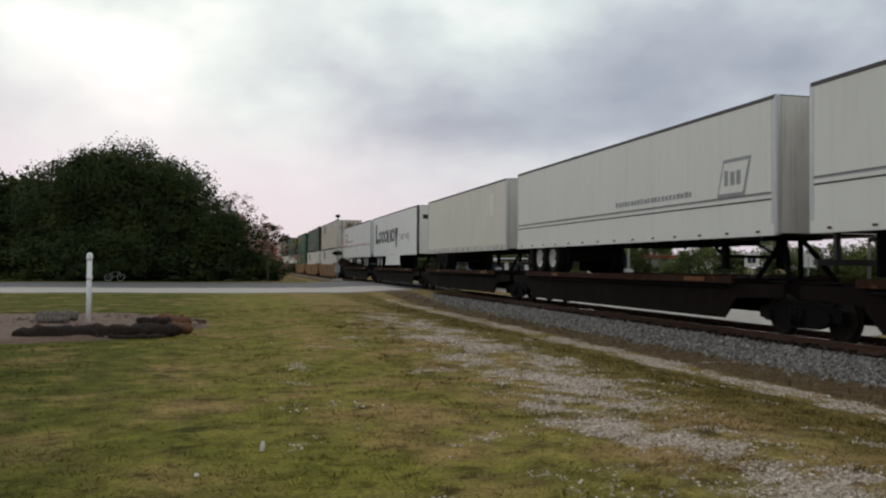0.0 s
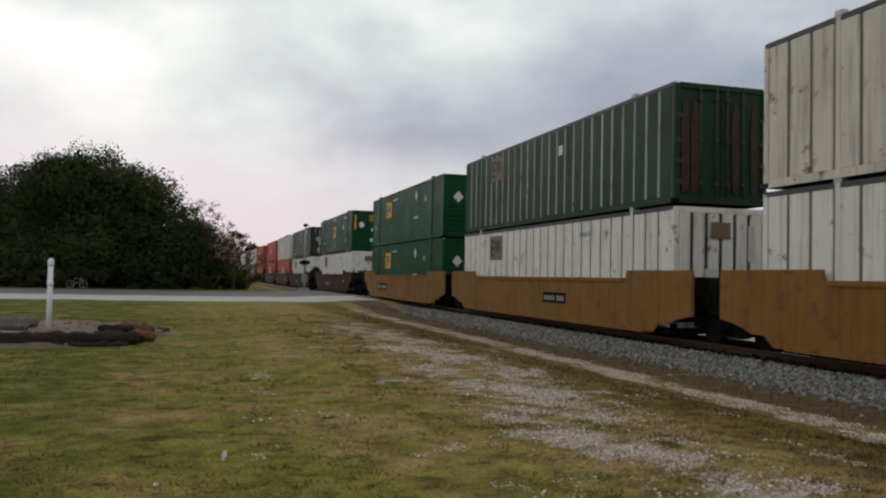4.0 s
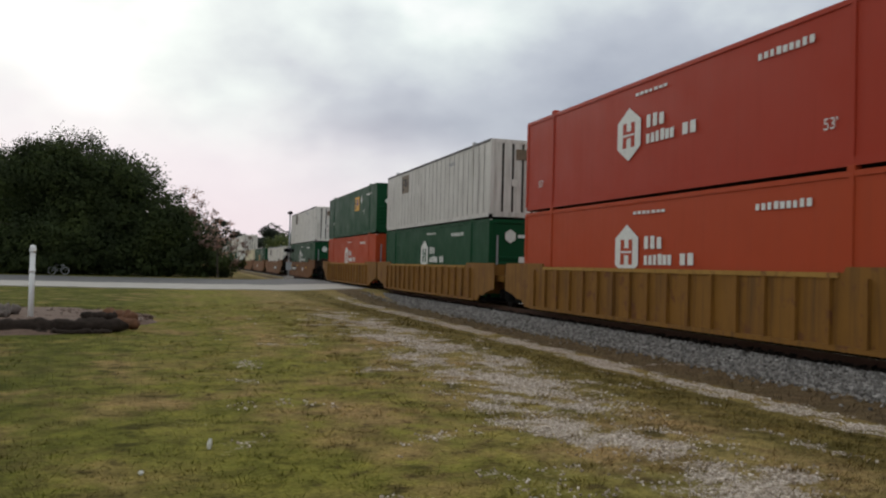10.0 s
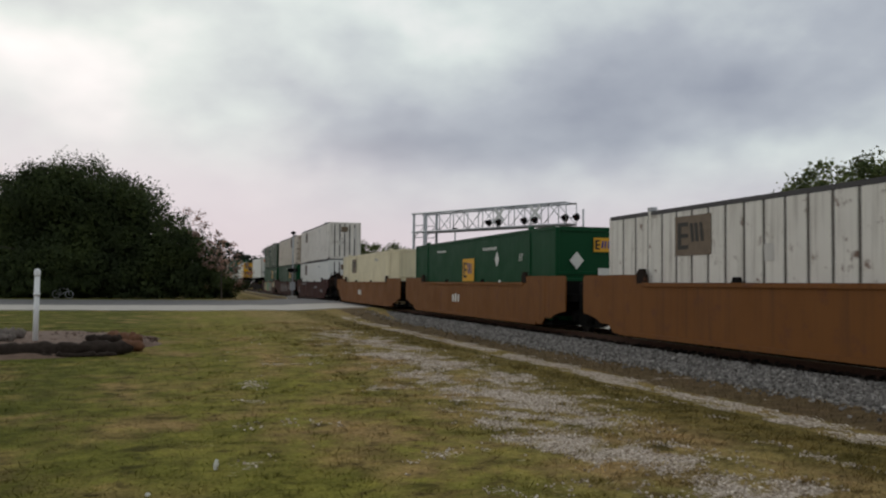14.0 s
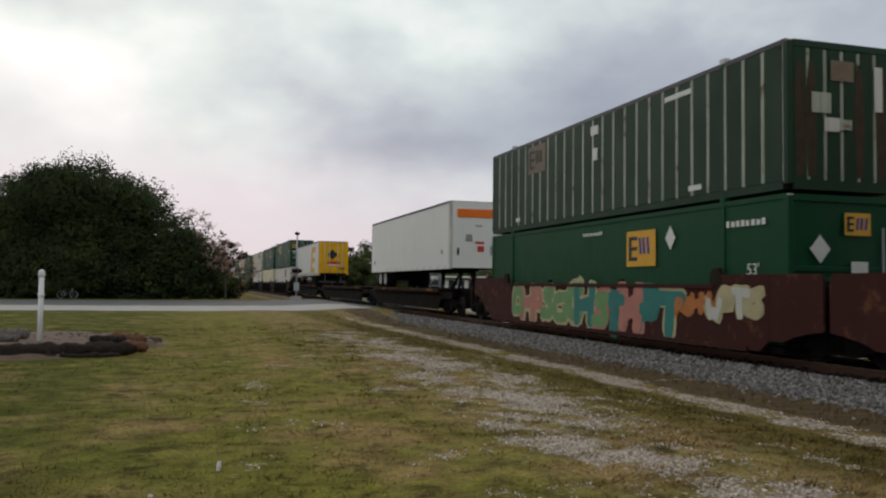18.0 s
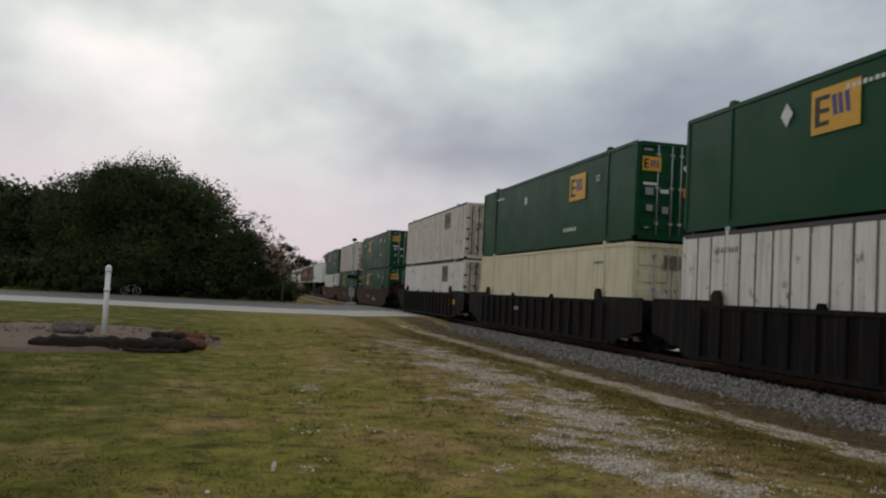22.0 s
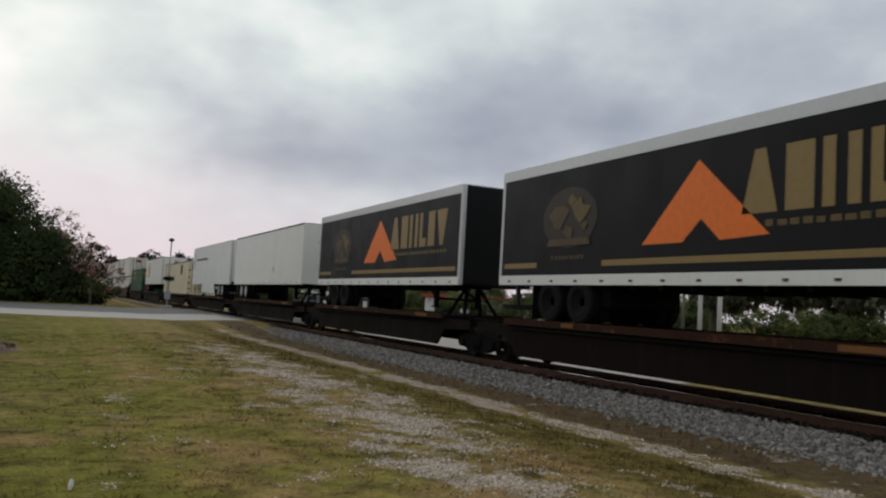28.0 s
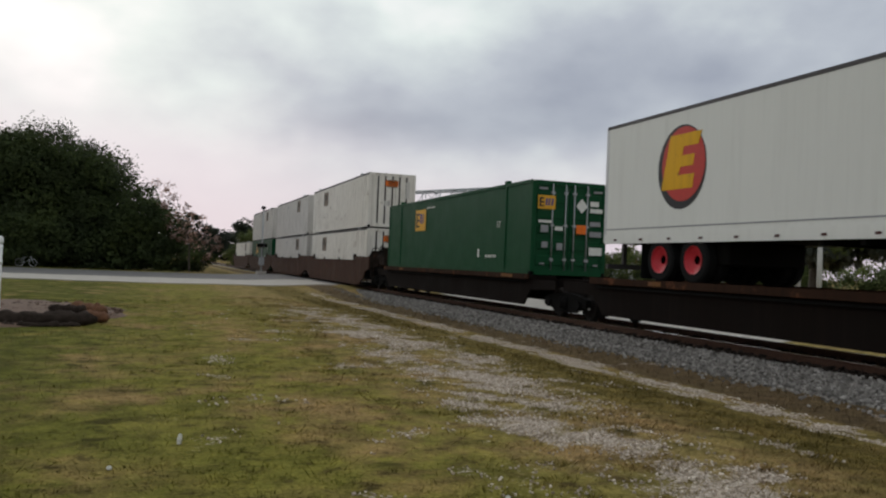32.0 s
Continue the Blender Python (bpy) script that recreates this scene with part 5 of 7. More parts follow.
    container(420.2, HIGH, OLIVE, "ribbed", "dull green ribbed container with greyish ribs", [m_yellow(11.3, 1.80, True), m_patch(7.7, 2.36, .45, .26), m_patch(7.75, 1.64, .3, .34), m_patch(3.2, 2.52, 1.1, .12), m_patch(2.8, .28, .5, .12), m_patch(13.4, .3, .4, .12), END_WHITE, m_end([(-.75, -.3, 1.5, 1.9, OLIVERIB), (-.1, .2, 1.2, 1.4, OLIVERIB)])])
    # spine cars with two trailers and an empty platform
    for a, b, h in ((441.0, 458.6, (443.2,)), (458.6, 478.6, (475.0,)), (478.6, 497.2, (494.7,))):
        spine_car(a, b, "dirty dark spine car, its deck empty" if h[0] == 475.0 else "dirty dark spine car with a worn orange deck edge", h, (a < 442, b > 497))
    trailer(441.7, 457.8, "white semi-trailer with an orange sign on its nose", marks=[t_plate(1.0, .3, 2.75, .2, INKGREY), t_plate(15.0, .4, 2.55, .2, INKGREY), t_end([(-.95, .75, 4.35, 4.72, INKORANGE), (-.1, .2, 3.95, 4.02, INKGREY), (-.55, -.25, 3.3, 3.6, INKGREY), (-.1, .3, 3.2, 3.3, INKRED), (0, .3, 2.85, 3.1, INKRED), (.6, .95, 2.7, 3.1, INKGREY), (-.95, -.85, 2.7, 3.0, INK)])], post_m=GREYWHITE)
    trailer(479.8, 495.9, "white semi-trailer with a yellow end and a large yellow emblem", nose_leads=False, door_m=YELLOWPAINT, post_m=YELLOWPAINT, tail_post=GREYWHITE, rail_m=GREYWHITE, rims=RUBBER,
            marks=[t_poly([(a - 1.05, z) for a, z in ((6.1, 2.35), (3.6, 2.35), (3.5, 2.75), (5.0, 2.75), (4.9, 3.25), (3.4, 3.25), (3.3, 3.65), (4.8, 3.65), (4.7, 4.15), (3.2, 4.15), (3.0, 4.65), (5.4, 4.65))], YELLOWPAINT, "logo", "large slanted yellow emblem with dark edges"),
                   lambda c, x, l: part("placard", prism(bmesh.new(), [(-.55, 3.9), (-.1, 3.45), (.35, 3.9), (-.1, 4.35)], 1, -l - 0.009, -l - 0.004), INK, c, "dark diamond placard"), t_end([(-.55, .6, 3.05, 3.30, INKRED), (-.55, .6, 2.95, 3.04, INKWHITE), (.55, 1.0, 2.62, 2.75, INK)])])
    # low dark cars
    trio((501.2, 520.2, 539.65), DARKCAR, "sooty black articulated well car", "ribbed", [[c_patch(-1.5, .85, .5, .12, INKGREY)], [c_patch(1.5, .9, .6, .12, INKGREY)], [c_patch(-6.6, .8, .3, .3, INKORANGE), c_patch(-7.3, .85, .3, .25, YELLOWPAINT)]])
    container(501.2, LOW, WHITE, "ribbed", "white ribbed container with a brown patch under a green one", [m_yellow(3.5, 1.75, True), m_bars(13.6, 2.4, .9, .14, 6, INKGREY), END_WHITE], doors=True)
    container(501.2, HIGH, GREEN, "smooth", "green container with ridged doors and a yellow patch", [m_yellow(9.8, 1.66), m_diamond(12.0, 2.25, .2), m_bars(9.0, 2.4, 1.2, .1, 8), m_bars(1.6, 1.5, .4, .3, 2), END_DOOR], doors=True)
    container(520.2, LOW, CREAM, "smooth", "cream smooth container under a green one", [m_bars(2.0, 2.3, .8, .1, 6, INKGREY), END_WHITE], doors=True)
    container(520.2, HIGH, GREEN, "smooth", "green container with a yellow square patch stacked on a cream one", [m_yellow(3.75, 1.55), m_bars(12.9, 2.4, 1.0, .1, 8), m_53(2.6, 2.0, .3), m_bars(4.4, .5, 1.2, .14, 6), m_patch(9.8, 1.9, .25, .3), END_DOOR], doors=True)
    for z in (LOW, HIGH):
        container(539.65, z, WHITE if z == LOW else WEATHERED, "ribbed", "weathered white ribbed container with rust-streaked doors", [m_yellow(3.4, 1.76, True), m_bars(13.0, 2.4, .9, .14, 6, INKGREY), END_WHITE], doors=True)
    # brown trio
    trio((562.9, 582.2, 600.8), BROWNCAR, "red-brown articulated well car with white stencils", "plain", [[c_word(0.6, .75, 1.5, .14, 6, INKGREY), c_word(-3.2, .5, 1.9, .3, 6, INKGREY)], [c_word(-.5, .7, 1.6, .2, 6, INKGREY)], [c_word(5.8, .5, .8, .4, 2, INKGREY)]])
    for z in (LOW, HIGH):
        container(562.9, z, GREEN, "smooth", "green container with ridged doors and a yellow patch", [m_yellow(10.65, 1.56), m_diamond(5.0, 2.3, .2), m_bars(9.4, 2.45, 1.2, .1, 8), m_53(2.6, 2.0, .3), m_bars(13.9, 2.2, .9, .1, 5), m_bars(4.2, 1.0, .9, .14, 5), END_DOOR], doors=True)
    container(582.2, LOW, GREEN, "smooth", "green container with a yellow patch under a white one", GREEN_FAR[:-1] + [END_DOOR], doors=True)
    container(582.2, HIGH, WEATHERED, "ribbed", "weathered white ribbed container with rusty doors", WHITE_MID, doors=True)
    container(600.8, LOW, WHITE, "ribbed", "white ribbed container under a green one", WHITE_MID)
    container(600.8, HIGH, GREEN, "smooth", "green container stacked on a white one", GREEN_FAR)
    # trailers
    for a, b, h in ((621.5, 638.8, (624.3,)), (638.8, 654.8, (640.9,)), (654.8, 671.8, (657.5,)), (671.8, 689.7, (674.8,)), (689.7, 708.2, (705.0,)), (708.2, 727.0, ()), (727.0, 746.4, (729.8,)), (746.4, 766.6, ())):
        spine_car(a, b, "dirty dark spine car with a worn orange deck edge", h, (a < 622, b > 766))
    trailer(622.5, 638.5, "plain white semi-trailer with small grey lettering", roof_m=ALU, marks=[t_word(3.0, 4.2, 1.6, .16, 7, INKGREY), t_plate(2.8, .25, 2.55, .3, INKGREY), t_end([(-.6, -.3, 4.55, 4.75, INK), (-.2, .95, 4.6, 4.72, INKGREY), (-.7, .3, 4.25, 4.45, INKGREY), (-.1, .3, 2.4, 2.8, INK)])], nose_m=OFFWHITE, post_m=OFFWHITE)
    for a, b in ((639.2, 653.5), (655.9, 670.2)):
        # black rims again, coloured for the shade below the floor
        trailer(a, b, "black semi-trailer with an orange peak emblem and tan lettering", BLACKPANEL, rims=RUBBER, z1=5.08, roof_m=ALU, rail_m=OFFWHITE, post_m=ALU, nose_m=BLACKPANEL, marks=[
            t_poly([(8.35, 2.9), (7.15, 2.9), (6.65, 3.32), (6.15, 2.9), (5.0, 2.95), (6.75, 4.45)], INKORANGE, "logo", "orange peak emblem"),
            glyphs(5.65, 3.32, 1.12, [("wedge", 0.80, 1.0, 0), ("block", 0.58, 1.0, 0), ("pair", 0.70, 1.0, 0), ("foot", 0.52, 1.0, 0), ("block", 0.50, 1.0, 0), ("fork", 0.76, 1.0, 0)], INKGOLD, gap=0.14),
            t_word(0.9, 3.08, 4.2, .12, 16, GOLDDIM), t_plate(.3, 9.4, 2.50, .13, INKGOLD, "stripe"), t_plate(12.4, 1.6, 2.50, .13, INKGOLD, "stripe"),
            globe(11.05, 3.66)])
    trailer(673.0, 689.0, "plain white semi-trailer on a flat car", marks=[t_word(5.4, 2.75, .3, .3, 2, INKGREY), t_end([(-.4, -.1, 4.55, 4.68, INK), (0, .6, 4.6, 4.7, INKGREY), (-.5, .1, 4.1, 4.2, INKGREY), (.3, .6, 2.3, 2.6, INK)])], nose_m=OFFWHITE, post_m=OFFWHITE, roof_m=DARKROOF)
    def ring(y, z, r):
        def f(c, x, l):
            bm = bmesh.new()
            lathe(bm, [(x - 0.005, r), (x, r), (x, r * .86), (x - 0.005, r * .86)], (0, -l + y, z), 0, 28, True)
            lo = part("logo", bm, INKGREY, c, "dark round ring emblem")
            bars(lo, x, -l + y + r * .6, z - r * .65, r * 1.2, r * 1.2, 3, INKGREY, .45)
        return f
    trailer(690.5, 706.6, "white refrigerated semi-trailer with a round grey emblem and side skirt", nose_leads=False, skirt=10.9, roof_m=OFFWHITE, reefer=True,
            marks=[ring(15.25, 4.05, .53), t_word(9.1, 3.95, 5.2, .2, 24, INK, 5, .15), t_plate(14.3, 1.5, 3.35, .05, INKGREY), t_end([(-.5, .4, 4.2, 4.7, INKGREY), (-.6, .5, 3.6, 3.7, INKGREY), (-.5, .5, 3.1, 3.5, INK)])])
    container(709.3, FLAT, CREAM, "ribbed", "cream container with a faded brown patch on a flat car", [m_yellow(3.25, 1.76, True), m_bars(12.6, 2.4, 1.0, .16, 5, INKGREY), m_end([(-1.0, -.45, 2.2, 2.6, LOGOFADED)])], doors=True)
    def oval(c, x, l):
        y, z = -l + 12.75, 3.74
        lo = shape(c, x, [(y + 0.88 * math.cos(a), z + 0.93 * math.sin(a)) for a in (k * math.pi / 16 for k in range(32))], INK, "logo", "dark red oval emblem")
        shape(lo, x - .005, [(y - .06 + .78 * math.cos(a), z + .06 + .82 * math.sin(a)) for a in (k * math.pi / 16 for k in range(32))], INKRED, "stroke")
        shape(lo, x - .010, [(y + a, z + .88 * b) for a, b in ((.72, -.55), (-.42, -.55), (-.48, -.2), (.08, -.2), (.03, .0), (-.42, .0), (-.48, .28), (-.03, .28), (-.08, .5), (-.60, .5), (-.70, .82), (.42, .82))], YELLOWPAINT, "stroke")
    trailer(728.1, 744.1, "white semi-trailer with a red and yellow oval emblem", rims=RIMRED, z1=5.05, marks=[oval, t_line(2.42, .03, INKGREY), t_plate(6.3, .3, 2.72, .2, INKGREY), t_plate(3.2, .3, 2.72, .2, INKGREY), t_end([(-.1, .3, 4.45, 4.6, INKRED), (-.1, .5, 4.65, 4.75, INKGREY), (-.6, -.3, 3.4, 3.7, INKGREY), (.5, .8, 2.4, 2.8, INK)])], nose_m=OFFWHITE)
    container(748.4, FLAT, GREEN, "smooth", "green container with ridged doors on a flat car", [m_yellow(10.4, 1.6), m_53(2.4, 1.5, .3), m_bars(9.2, 2.5, 1.1, .08, 8), m_patch(4.2, .5, .15, .3), m_bars(2.6, .5, 1.0, .1, 5), END_DOOR], doors=True)
    trio((768.8, 787.2, 806.0, 825.0), BROWNCAR, "red-brown articulated well car", "plain", [[], [], [], []])
    for z in (LOW, HIGH):
        container(768.8, z, WHITE, "ribbed", "white ribbed container with a rust-stained patch", [m_yellow(10.9, 1.7, True), END_WHITE, m_end([(-.4, .3, 2.2, 2.5, INKORANGE)])])
        container(787.2, z, GREYWHITE, "ribbed", "grey-white ribbed container in a stack", WHITE_MID)
    container(806.0, LOW, GREEN, "smooth", "green container under a grey one", GREEN_FAR)
    container(806.0, HIGH, GREYWHITE, "ribbed", "grey-white ribbed container stacked on a green one", WHITE_MID)
    container(825.0, LOW, WHITE, "ribbed", "white ribbed container alone in a well car", WHITE_MID)


build_train()

# ---- the place ----
def smooth(a, b, x):
    t = min(1.0, max(0.0, (x - a) / (b - a)))
    return t * t * (3 - 2 * t)


def ground_z(x, y):
    """Lawn level; it dips to a shallow swale beside the track and rises to the crossing."""
    dip = -0.22 * smooth(5.5, 8.6, x) * (1 - smooth(36, 47, y)) * (1 - smooth(16.5, 19, x))
    road = 0.17 * smooth(5.0, 10.5, x) * smooth(40, 48, y) * (1 - smooth(74, 82, y)) * (1 - smooth(14, 22, x))
    near = 1 - smooth(60, 120, math.hypot(x, y))
    return dip + road + near * (0.035 * noise.noise((x * 0.35, y * 0.35, 0)) + 0.012 * noise.noise((x * 1.7, y * 1.7, 3)))


def axis_steps(lo, hi, fine0, fine1, step):
    out, x = [], fine0
    while x <= fine1:
        out.append(x)
        x += step
    g, x = step, out[-1]
    while x < hi:
        g *= 1.28
        x += g
        out.append(x)
    g, x = step, fine0
    while x > lo:
        g *= 1.28
        x -= g
        out.insert(0, x)
    return out


def band(nt, coord, mid, half, soft):
    """1 inside a band of a coordinate, 0 outside."""
    d = nt.nodes.new("ShaderNodeMath")
    d.operation = "SUBTRACT"
    nt.links.new(coord, d.inputs[0])
    d.inputs[1].default_value = mid
    a = nt.nodes.new("ShaderNodeMath")
    a.operation = "ABSOLUTE"
    nt.links.new(d.outputs[0], a.inputs[0])
    r = nt.nodes.new("ShaderNodeMapRange")
    r.interpolation_type = "SMOOTHSTEP"
    r.inputs["From Min"].default_value, r.inputs["From Max"].default_value = half + soft, half
    nt.links.new(a.outputs[0], r.inputs["Value"])
    return r.outputs[0]


def math_node(nt, op, a, b):
    m = nt.nodes.new("ShaderNodeMath")
    m.operation = op
    for s, v in ((m.inputs[0], a), (m.inputs[1], b)):
        if isinstance(v, (int, float)):
            s.default_value = v
        else:
            nt.links.new(v, s)
    return m.outputs[0]


def turf_colour(nt):
    """Patchy half-dry turf: straw and yellow-green, greener away from the track, browner towards it. Returns the colour and the fine grain."""
    tc = nt.nodes.new("ShaderNodeTexCoord")
    sep = nt.nodes.new("ShaderNodeSeparateXYZ")
    nt.links.new(tc.outputs["Object"], sep.inputs[0])
    big = noise_node(nt, 0.22, 3)
    mid = noise_node(nt, 0.85, 4, 0.55)
    bits = noise_node(nt, 4.2, 4, 0.6)
    fine = noise_node(nt, 21.0, 5, 0.7)
    grain = math_node(nt, "ADD", math_node(nt, "MULTIPLY", fine, 0.6), math_node(nt, "MULTIPLY", bits, 0.4))
    grain = ramp_node(nt, grain, [(0.33, (0, 0, 0)), (0.67, (1, 1, 1))])
    straw = mix_node(nt, grain, (0.110, 0.068, 0.027), (0.46, 0.300, 0.135))
    green = mix_node(nt, grain, (0.064, 0.062, 0.010), (0.272, 0.246, 0.050))
    pick = math_node(nt, "ADD", math_node(nt, "MULTIPLY", mid, 0.65), math_node(nt, "MULTIPLY", bits, 0.35))
    col = mix_node(nt, ramp_node(nt, pick, [(0.42, (0.85,) * 3), (0.56, (0.05,) * 3)]), green, straw)
    col = mix_node(nt, ramp_node(nt, big, [(0.44, (0, 0, 0)), (0.58, (0.85,) * 3)]), col, green)
    # thin worn spots where the soil shows
    col = mix_node(nt, ramp_node(nt, bits, [(0.30, (0.75,) * 3), (0.41, (0, 0, 0))]), col, (0.060, 0.042, 0.018))
    lush = nt.nodes.new("ShaderNodeMapRange")
    lush.interpolation_type = "SMOOTHSTEP"
    lush.inputs["From Min"].default_value, lush.inputs["From Max"].default_value = 1.5, -3.0
    lush.inputs["To Max"].default_value = 0.92
    nt.links.new(sep.outputs["X"], lush.inputs["Value"])
    deep = mix_node(nt, grain, (0.026, 0.032, 0.005), (0.125, 0.130, 0.022))
    col = mix_node(nt, math_node(nt, "MULTIPLY", lush.outputs[0], ramp_node(nt, mid, [(0.38, (0.35,) * 3), (0.50, (1, 1, 1))])), col, deep)
    dry = nt.nodes.new("ShaderNodeMapRange")
    dry.interpolation_type = "SMOOTHSTEP"
    dry.inputs["From Min"].default_value, dry.inputs["From Max"].default_value = 1.8, 4.6
    dry.inputs["To Max"].default_value = 0.5
    nt.links.new(sep.outputs["X"], dry.inputs["Value"])
    col = mix_node(nt, dry.outputs[0], col, mix_node(nt, grain, (0.092, 0.058, 0.026), (0.46, 0.310, 0.155)))
    damp = math_node(nt, "MULTIPLY", band(nt, sep.outputs["X"], 6.4, 0.55, 0.8), 0.75)
    col = mix_node(nt, damp, col, mix_node(nt, grain, (0.042, 0.032, 0.009), (0.20, 0.152, 0.042)))
    verge = math_node(nt, "MULTIPLY", band(nt, sep.outputs["X"], 9.1, 0.62, 0.30), 0.85)
    blotch = noise_node(nt, 1.9, 3, 0.6)
    col = mix_node(nt, 1.0, col, ramp_node(nt, blotch, [(0.34, (0.66, 0.68, 0.64)), (0.50, (1.0, 1.0, 1.0)), (0.66, (1.24, 1.20, 1.20))]), "MULTIPLY")
    dark = noise_node(nt, 2.3, 2, 0.5, (0.8, 1.0, 1.0))
    col = mix_node(nt, ramp_node(nt, dark, [(0.28, (0.75,) * 3), (0.37, (0, 0, 0))]), col, (0.040, 0.034, 0.010))
    return mix_node(nt, verge, col, mix_node(nt, grain, (0.040, 0.028, 0.018), (0.165, 0.115, 0.070))), fine, bits


def lawn_material():
    m, nt, b = material("worn_lawn", 1.0, 0, 0.03)
    turf_c, fine, bits = turf_colour(nt)
    speck = noise_node(nt, 34.0, 3, 0.7)
    sand = mix_node(nt, ramp_node(nt, speck, [(0.36, (0, 0, 0)), (0.64, (1, 1, 1))]), (0.15, 0.115, 0.09), (0.68, 0.575, 0.49))
    worn = nt.nodes.new("ShaderNodeAttribute")
    worn.attribute_name = "worn"
    edge = math_node(nt, "ADD", worn.outputs["Fac"], math_node(nt, "MULTIPLY", math_node(nt, "SUBTRACT", math_node(nt, "ADD", math_node(nt, "MULTIPLY", fine, 0.62), math_node(nt, "MULTIPLY", bits, 0.38)), 0.5), 3.2))
    nt.links.new(mix_node(nt, ramp_node(nt, edge, [(0.46, (0, 0, 0)), (0.66, (0.92,) * 3)]), turf_c, sand), b.inputs["Base Color"])
    bump(nt, b, fine, 0.6, 0.04)
    return m


def worn_at(x, y):
    """How far the turf is worn to gravel, 0 to 1: a broken lane, a narrow one beside the ballast and odd spots."""
    if not (-14 < x < 10 and 0 < y < 48):
        return 0.0
    n1 = noise.noise((x * 0.8, y * 0.6, 8))
    n2 = noise.noise((x * 2.3, y * 1.7, 3))
    n3 = noise.noise((x * 5.5, y * 4.5, 6))
    grain = 0.42 * n1 + 0.40 * n2 + 0.26 * n3
    lane = math.exp(-((x - 3.75 - 0.75 * smooth(4.5, 11.5, y) - 0.35 * smooth(11, 17, y)) / 1.35) ** 2) * (1 - smooth(20, 36, y))
    side = math.exp(-((x - 7.85 - 0.3 * noise.noise((y * 0.22, 2.0, 0))) / 0.72) ** 2) * (1 - smooth(38, 47, y))
    spot = 0.5 * smooth(0.34, 0.52, noise.noise((x * 1.3, y * 1.0, 30)) + 0.4 * n3) * smooth(-1.5, 1.5, x) * (1 - smooth(22, 30, y))
    return max(0.90 * smooth(0.12, 0.72, 0.52 * lane + 0.95 * grain * lane ** 0.5), 0.82 * smooth(0.14, 0.80, 0.58 * side + 1.5 * grain * side ** 0.6), spot)


LAWN = lawn_material()


def build_ground():
    xs, ys = axis_steps(-2500, 2500, -12, 10.2, 0.14), axis_steps(-2500, 2500, 2, 40, 0.18)
    verts = [(x, y, ground_z(x, y)) for x in xs for y in ys]
    n = len(ys)
    faces = [(i * n + j, (i + 1) * n + j, (i + 1) * n + j + 1, i * n + j + 1) for i in range(len(xs) - 1) for j in range(n - 1)]
    me = bpy.data.meshes.new("ground")
    me.from_pydata(verts, [], faces)
    me.materials.append(LAWN)
    worn = me.attributes.new("worn", "FLOAT", "POINT")
    worn.data.foreach_set("value", [worn_at(v[0], v[1]) for v in verts])
    for p in me.polygons:
        p.use_smooth = True
    tagged(new("ground", me), "worn patchy lawn with dry grass and bare gravelly lanes", "ground", kind="structure")


build_ground()


def strip(name, x0, x1, y0, y1, lift, mat, label, nx=60, ny=6, wobble=0.0):
    bm = bmesh.new()
    grid = []
    for i in range(nx + 1):
        x = x0 + (x1 - x0) * i / nx
        row = []
        for j in range(ny + 1):
            y = y0 + (y1 - y0) * j / ny
            if j in (0, ny) and wobble:
                y += wobble * noise.noise((x * 0.25, j * 7.0, 1.0))
            row.append(bm.verts.new((x, y, ground_z(x, y) + lift)))
        grid.append(row)
    for i in range(nx):
        for j in range(ny):
            bm.faces.new((grid[i][j], grid[i + 1][j], grid[i + 1][j + 1], grid[i][j + 1]))
    rim = [e for e in bm.edges if len(e.link_faces) == 1]
    ext = bmesh.ops.extrude_edge_only(bm, edges=rim)["geom"]
    for v in ext:
        if isinstance(v, bmesh.types.BMVert):
            v.co.z -= 0.12
    bmesh.ops.recalc_face_normals(bm, faces=bm.faces)
    return solid(name, bm, mat, label, "road", kind="structure")


PALE = plain("pale_sandy_concrete", (0.38, 0.345, 0.305), 0.9, 0, 0.22, 1.3, 0.2)
ASPHALT = plain("worn_grey_asphalt", (0.115, 0.108, 0.105), 0.9, 0, 0.25, 2.0, 0.3)
strip("shoulder", -140, 10.2, 47.6, 57.5, 0.035, PALE, "pale sandy road shoulder beside the crossing", 150, 6, 0.8)
strip("road", -140, 10.2, 57.5, 74, 0.03, ASPHALT, "worn grey asphalt road leading to the crossing", 150, 6)
strip("road_beyond", 14.4, 140, 48.5, 74, 0.03, ASPHALT, "worn grey asphalt road beyond the track", 100, 6)

strip("gravel_lane", 15.2, 24, 19, 48, 0.02, PALE, "pale gravel lane beyond the track", 20, 30, 0.5)

# ---- track ----
STONE = bpy.data.materials.new("ballast_stone")


def stone_material(mat, lo, hi):
    mat.use_nodes = True
    nt = mat.node_tree
    b = nt.nodes["Principled BSDF"]
    b.inputs["Roughness"].default_value, b.inputs["Specular IOR Level"].default_value = 0.95, 0.05
    g = nt.nodes.new("ShaderNodeNewGeometry")
    n = noise_node(nt, 18, 4)
    c = ramp_node(nt, g.outputs["Random Per Island"], [(0.0, lo), (0.55, tuple((a + d) / 2 for a, d in zip(lo, hi))), (1.0, hi)])
    nt.links.new(mix_node(nt, 0.5, c, mix_node(nt, n, (0.5, 0.5, 0.5), (1, 1, 1)), "MULTIPLY"), b.inputs["Base Color"])
    bump(nt, b, n, 0.4, 0.01)


stone_material(STONE, (0.13, 0.118, 0.108), (0.42, 0.39, 0.36))
# stones coloured dark for brake dust and for the shade under the cars
FOULSHADED = bpy.data.materials.new("fouled_shaded_ballast_stone")
stone_material(FOULSHADED, (0.018, 0.014, 0.012), (0.060, 0.046, 0.038))
GRAVEL = bpy.data.materials.new("pale_gravel")
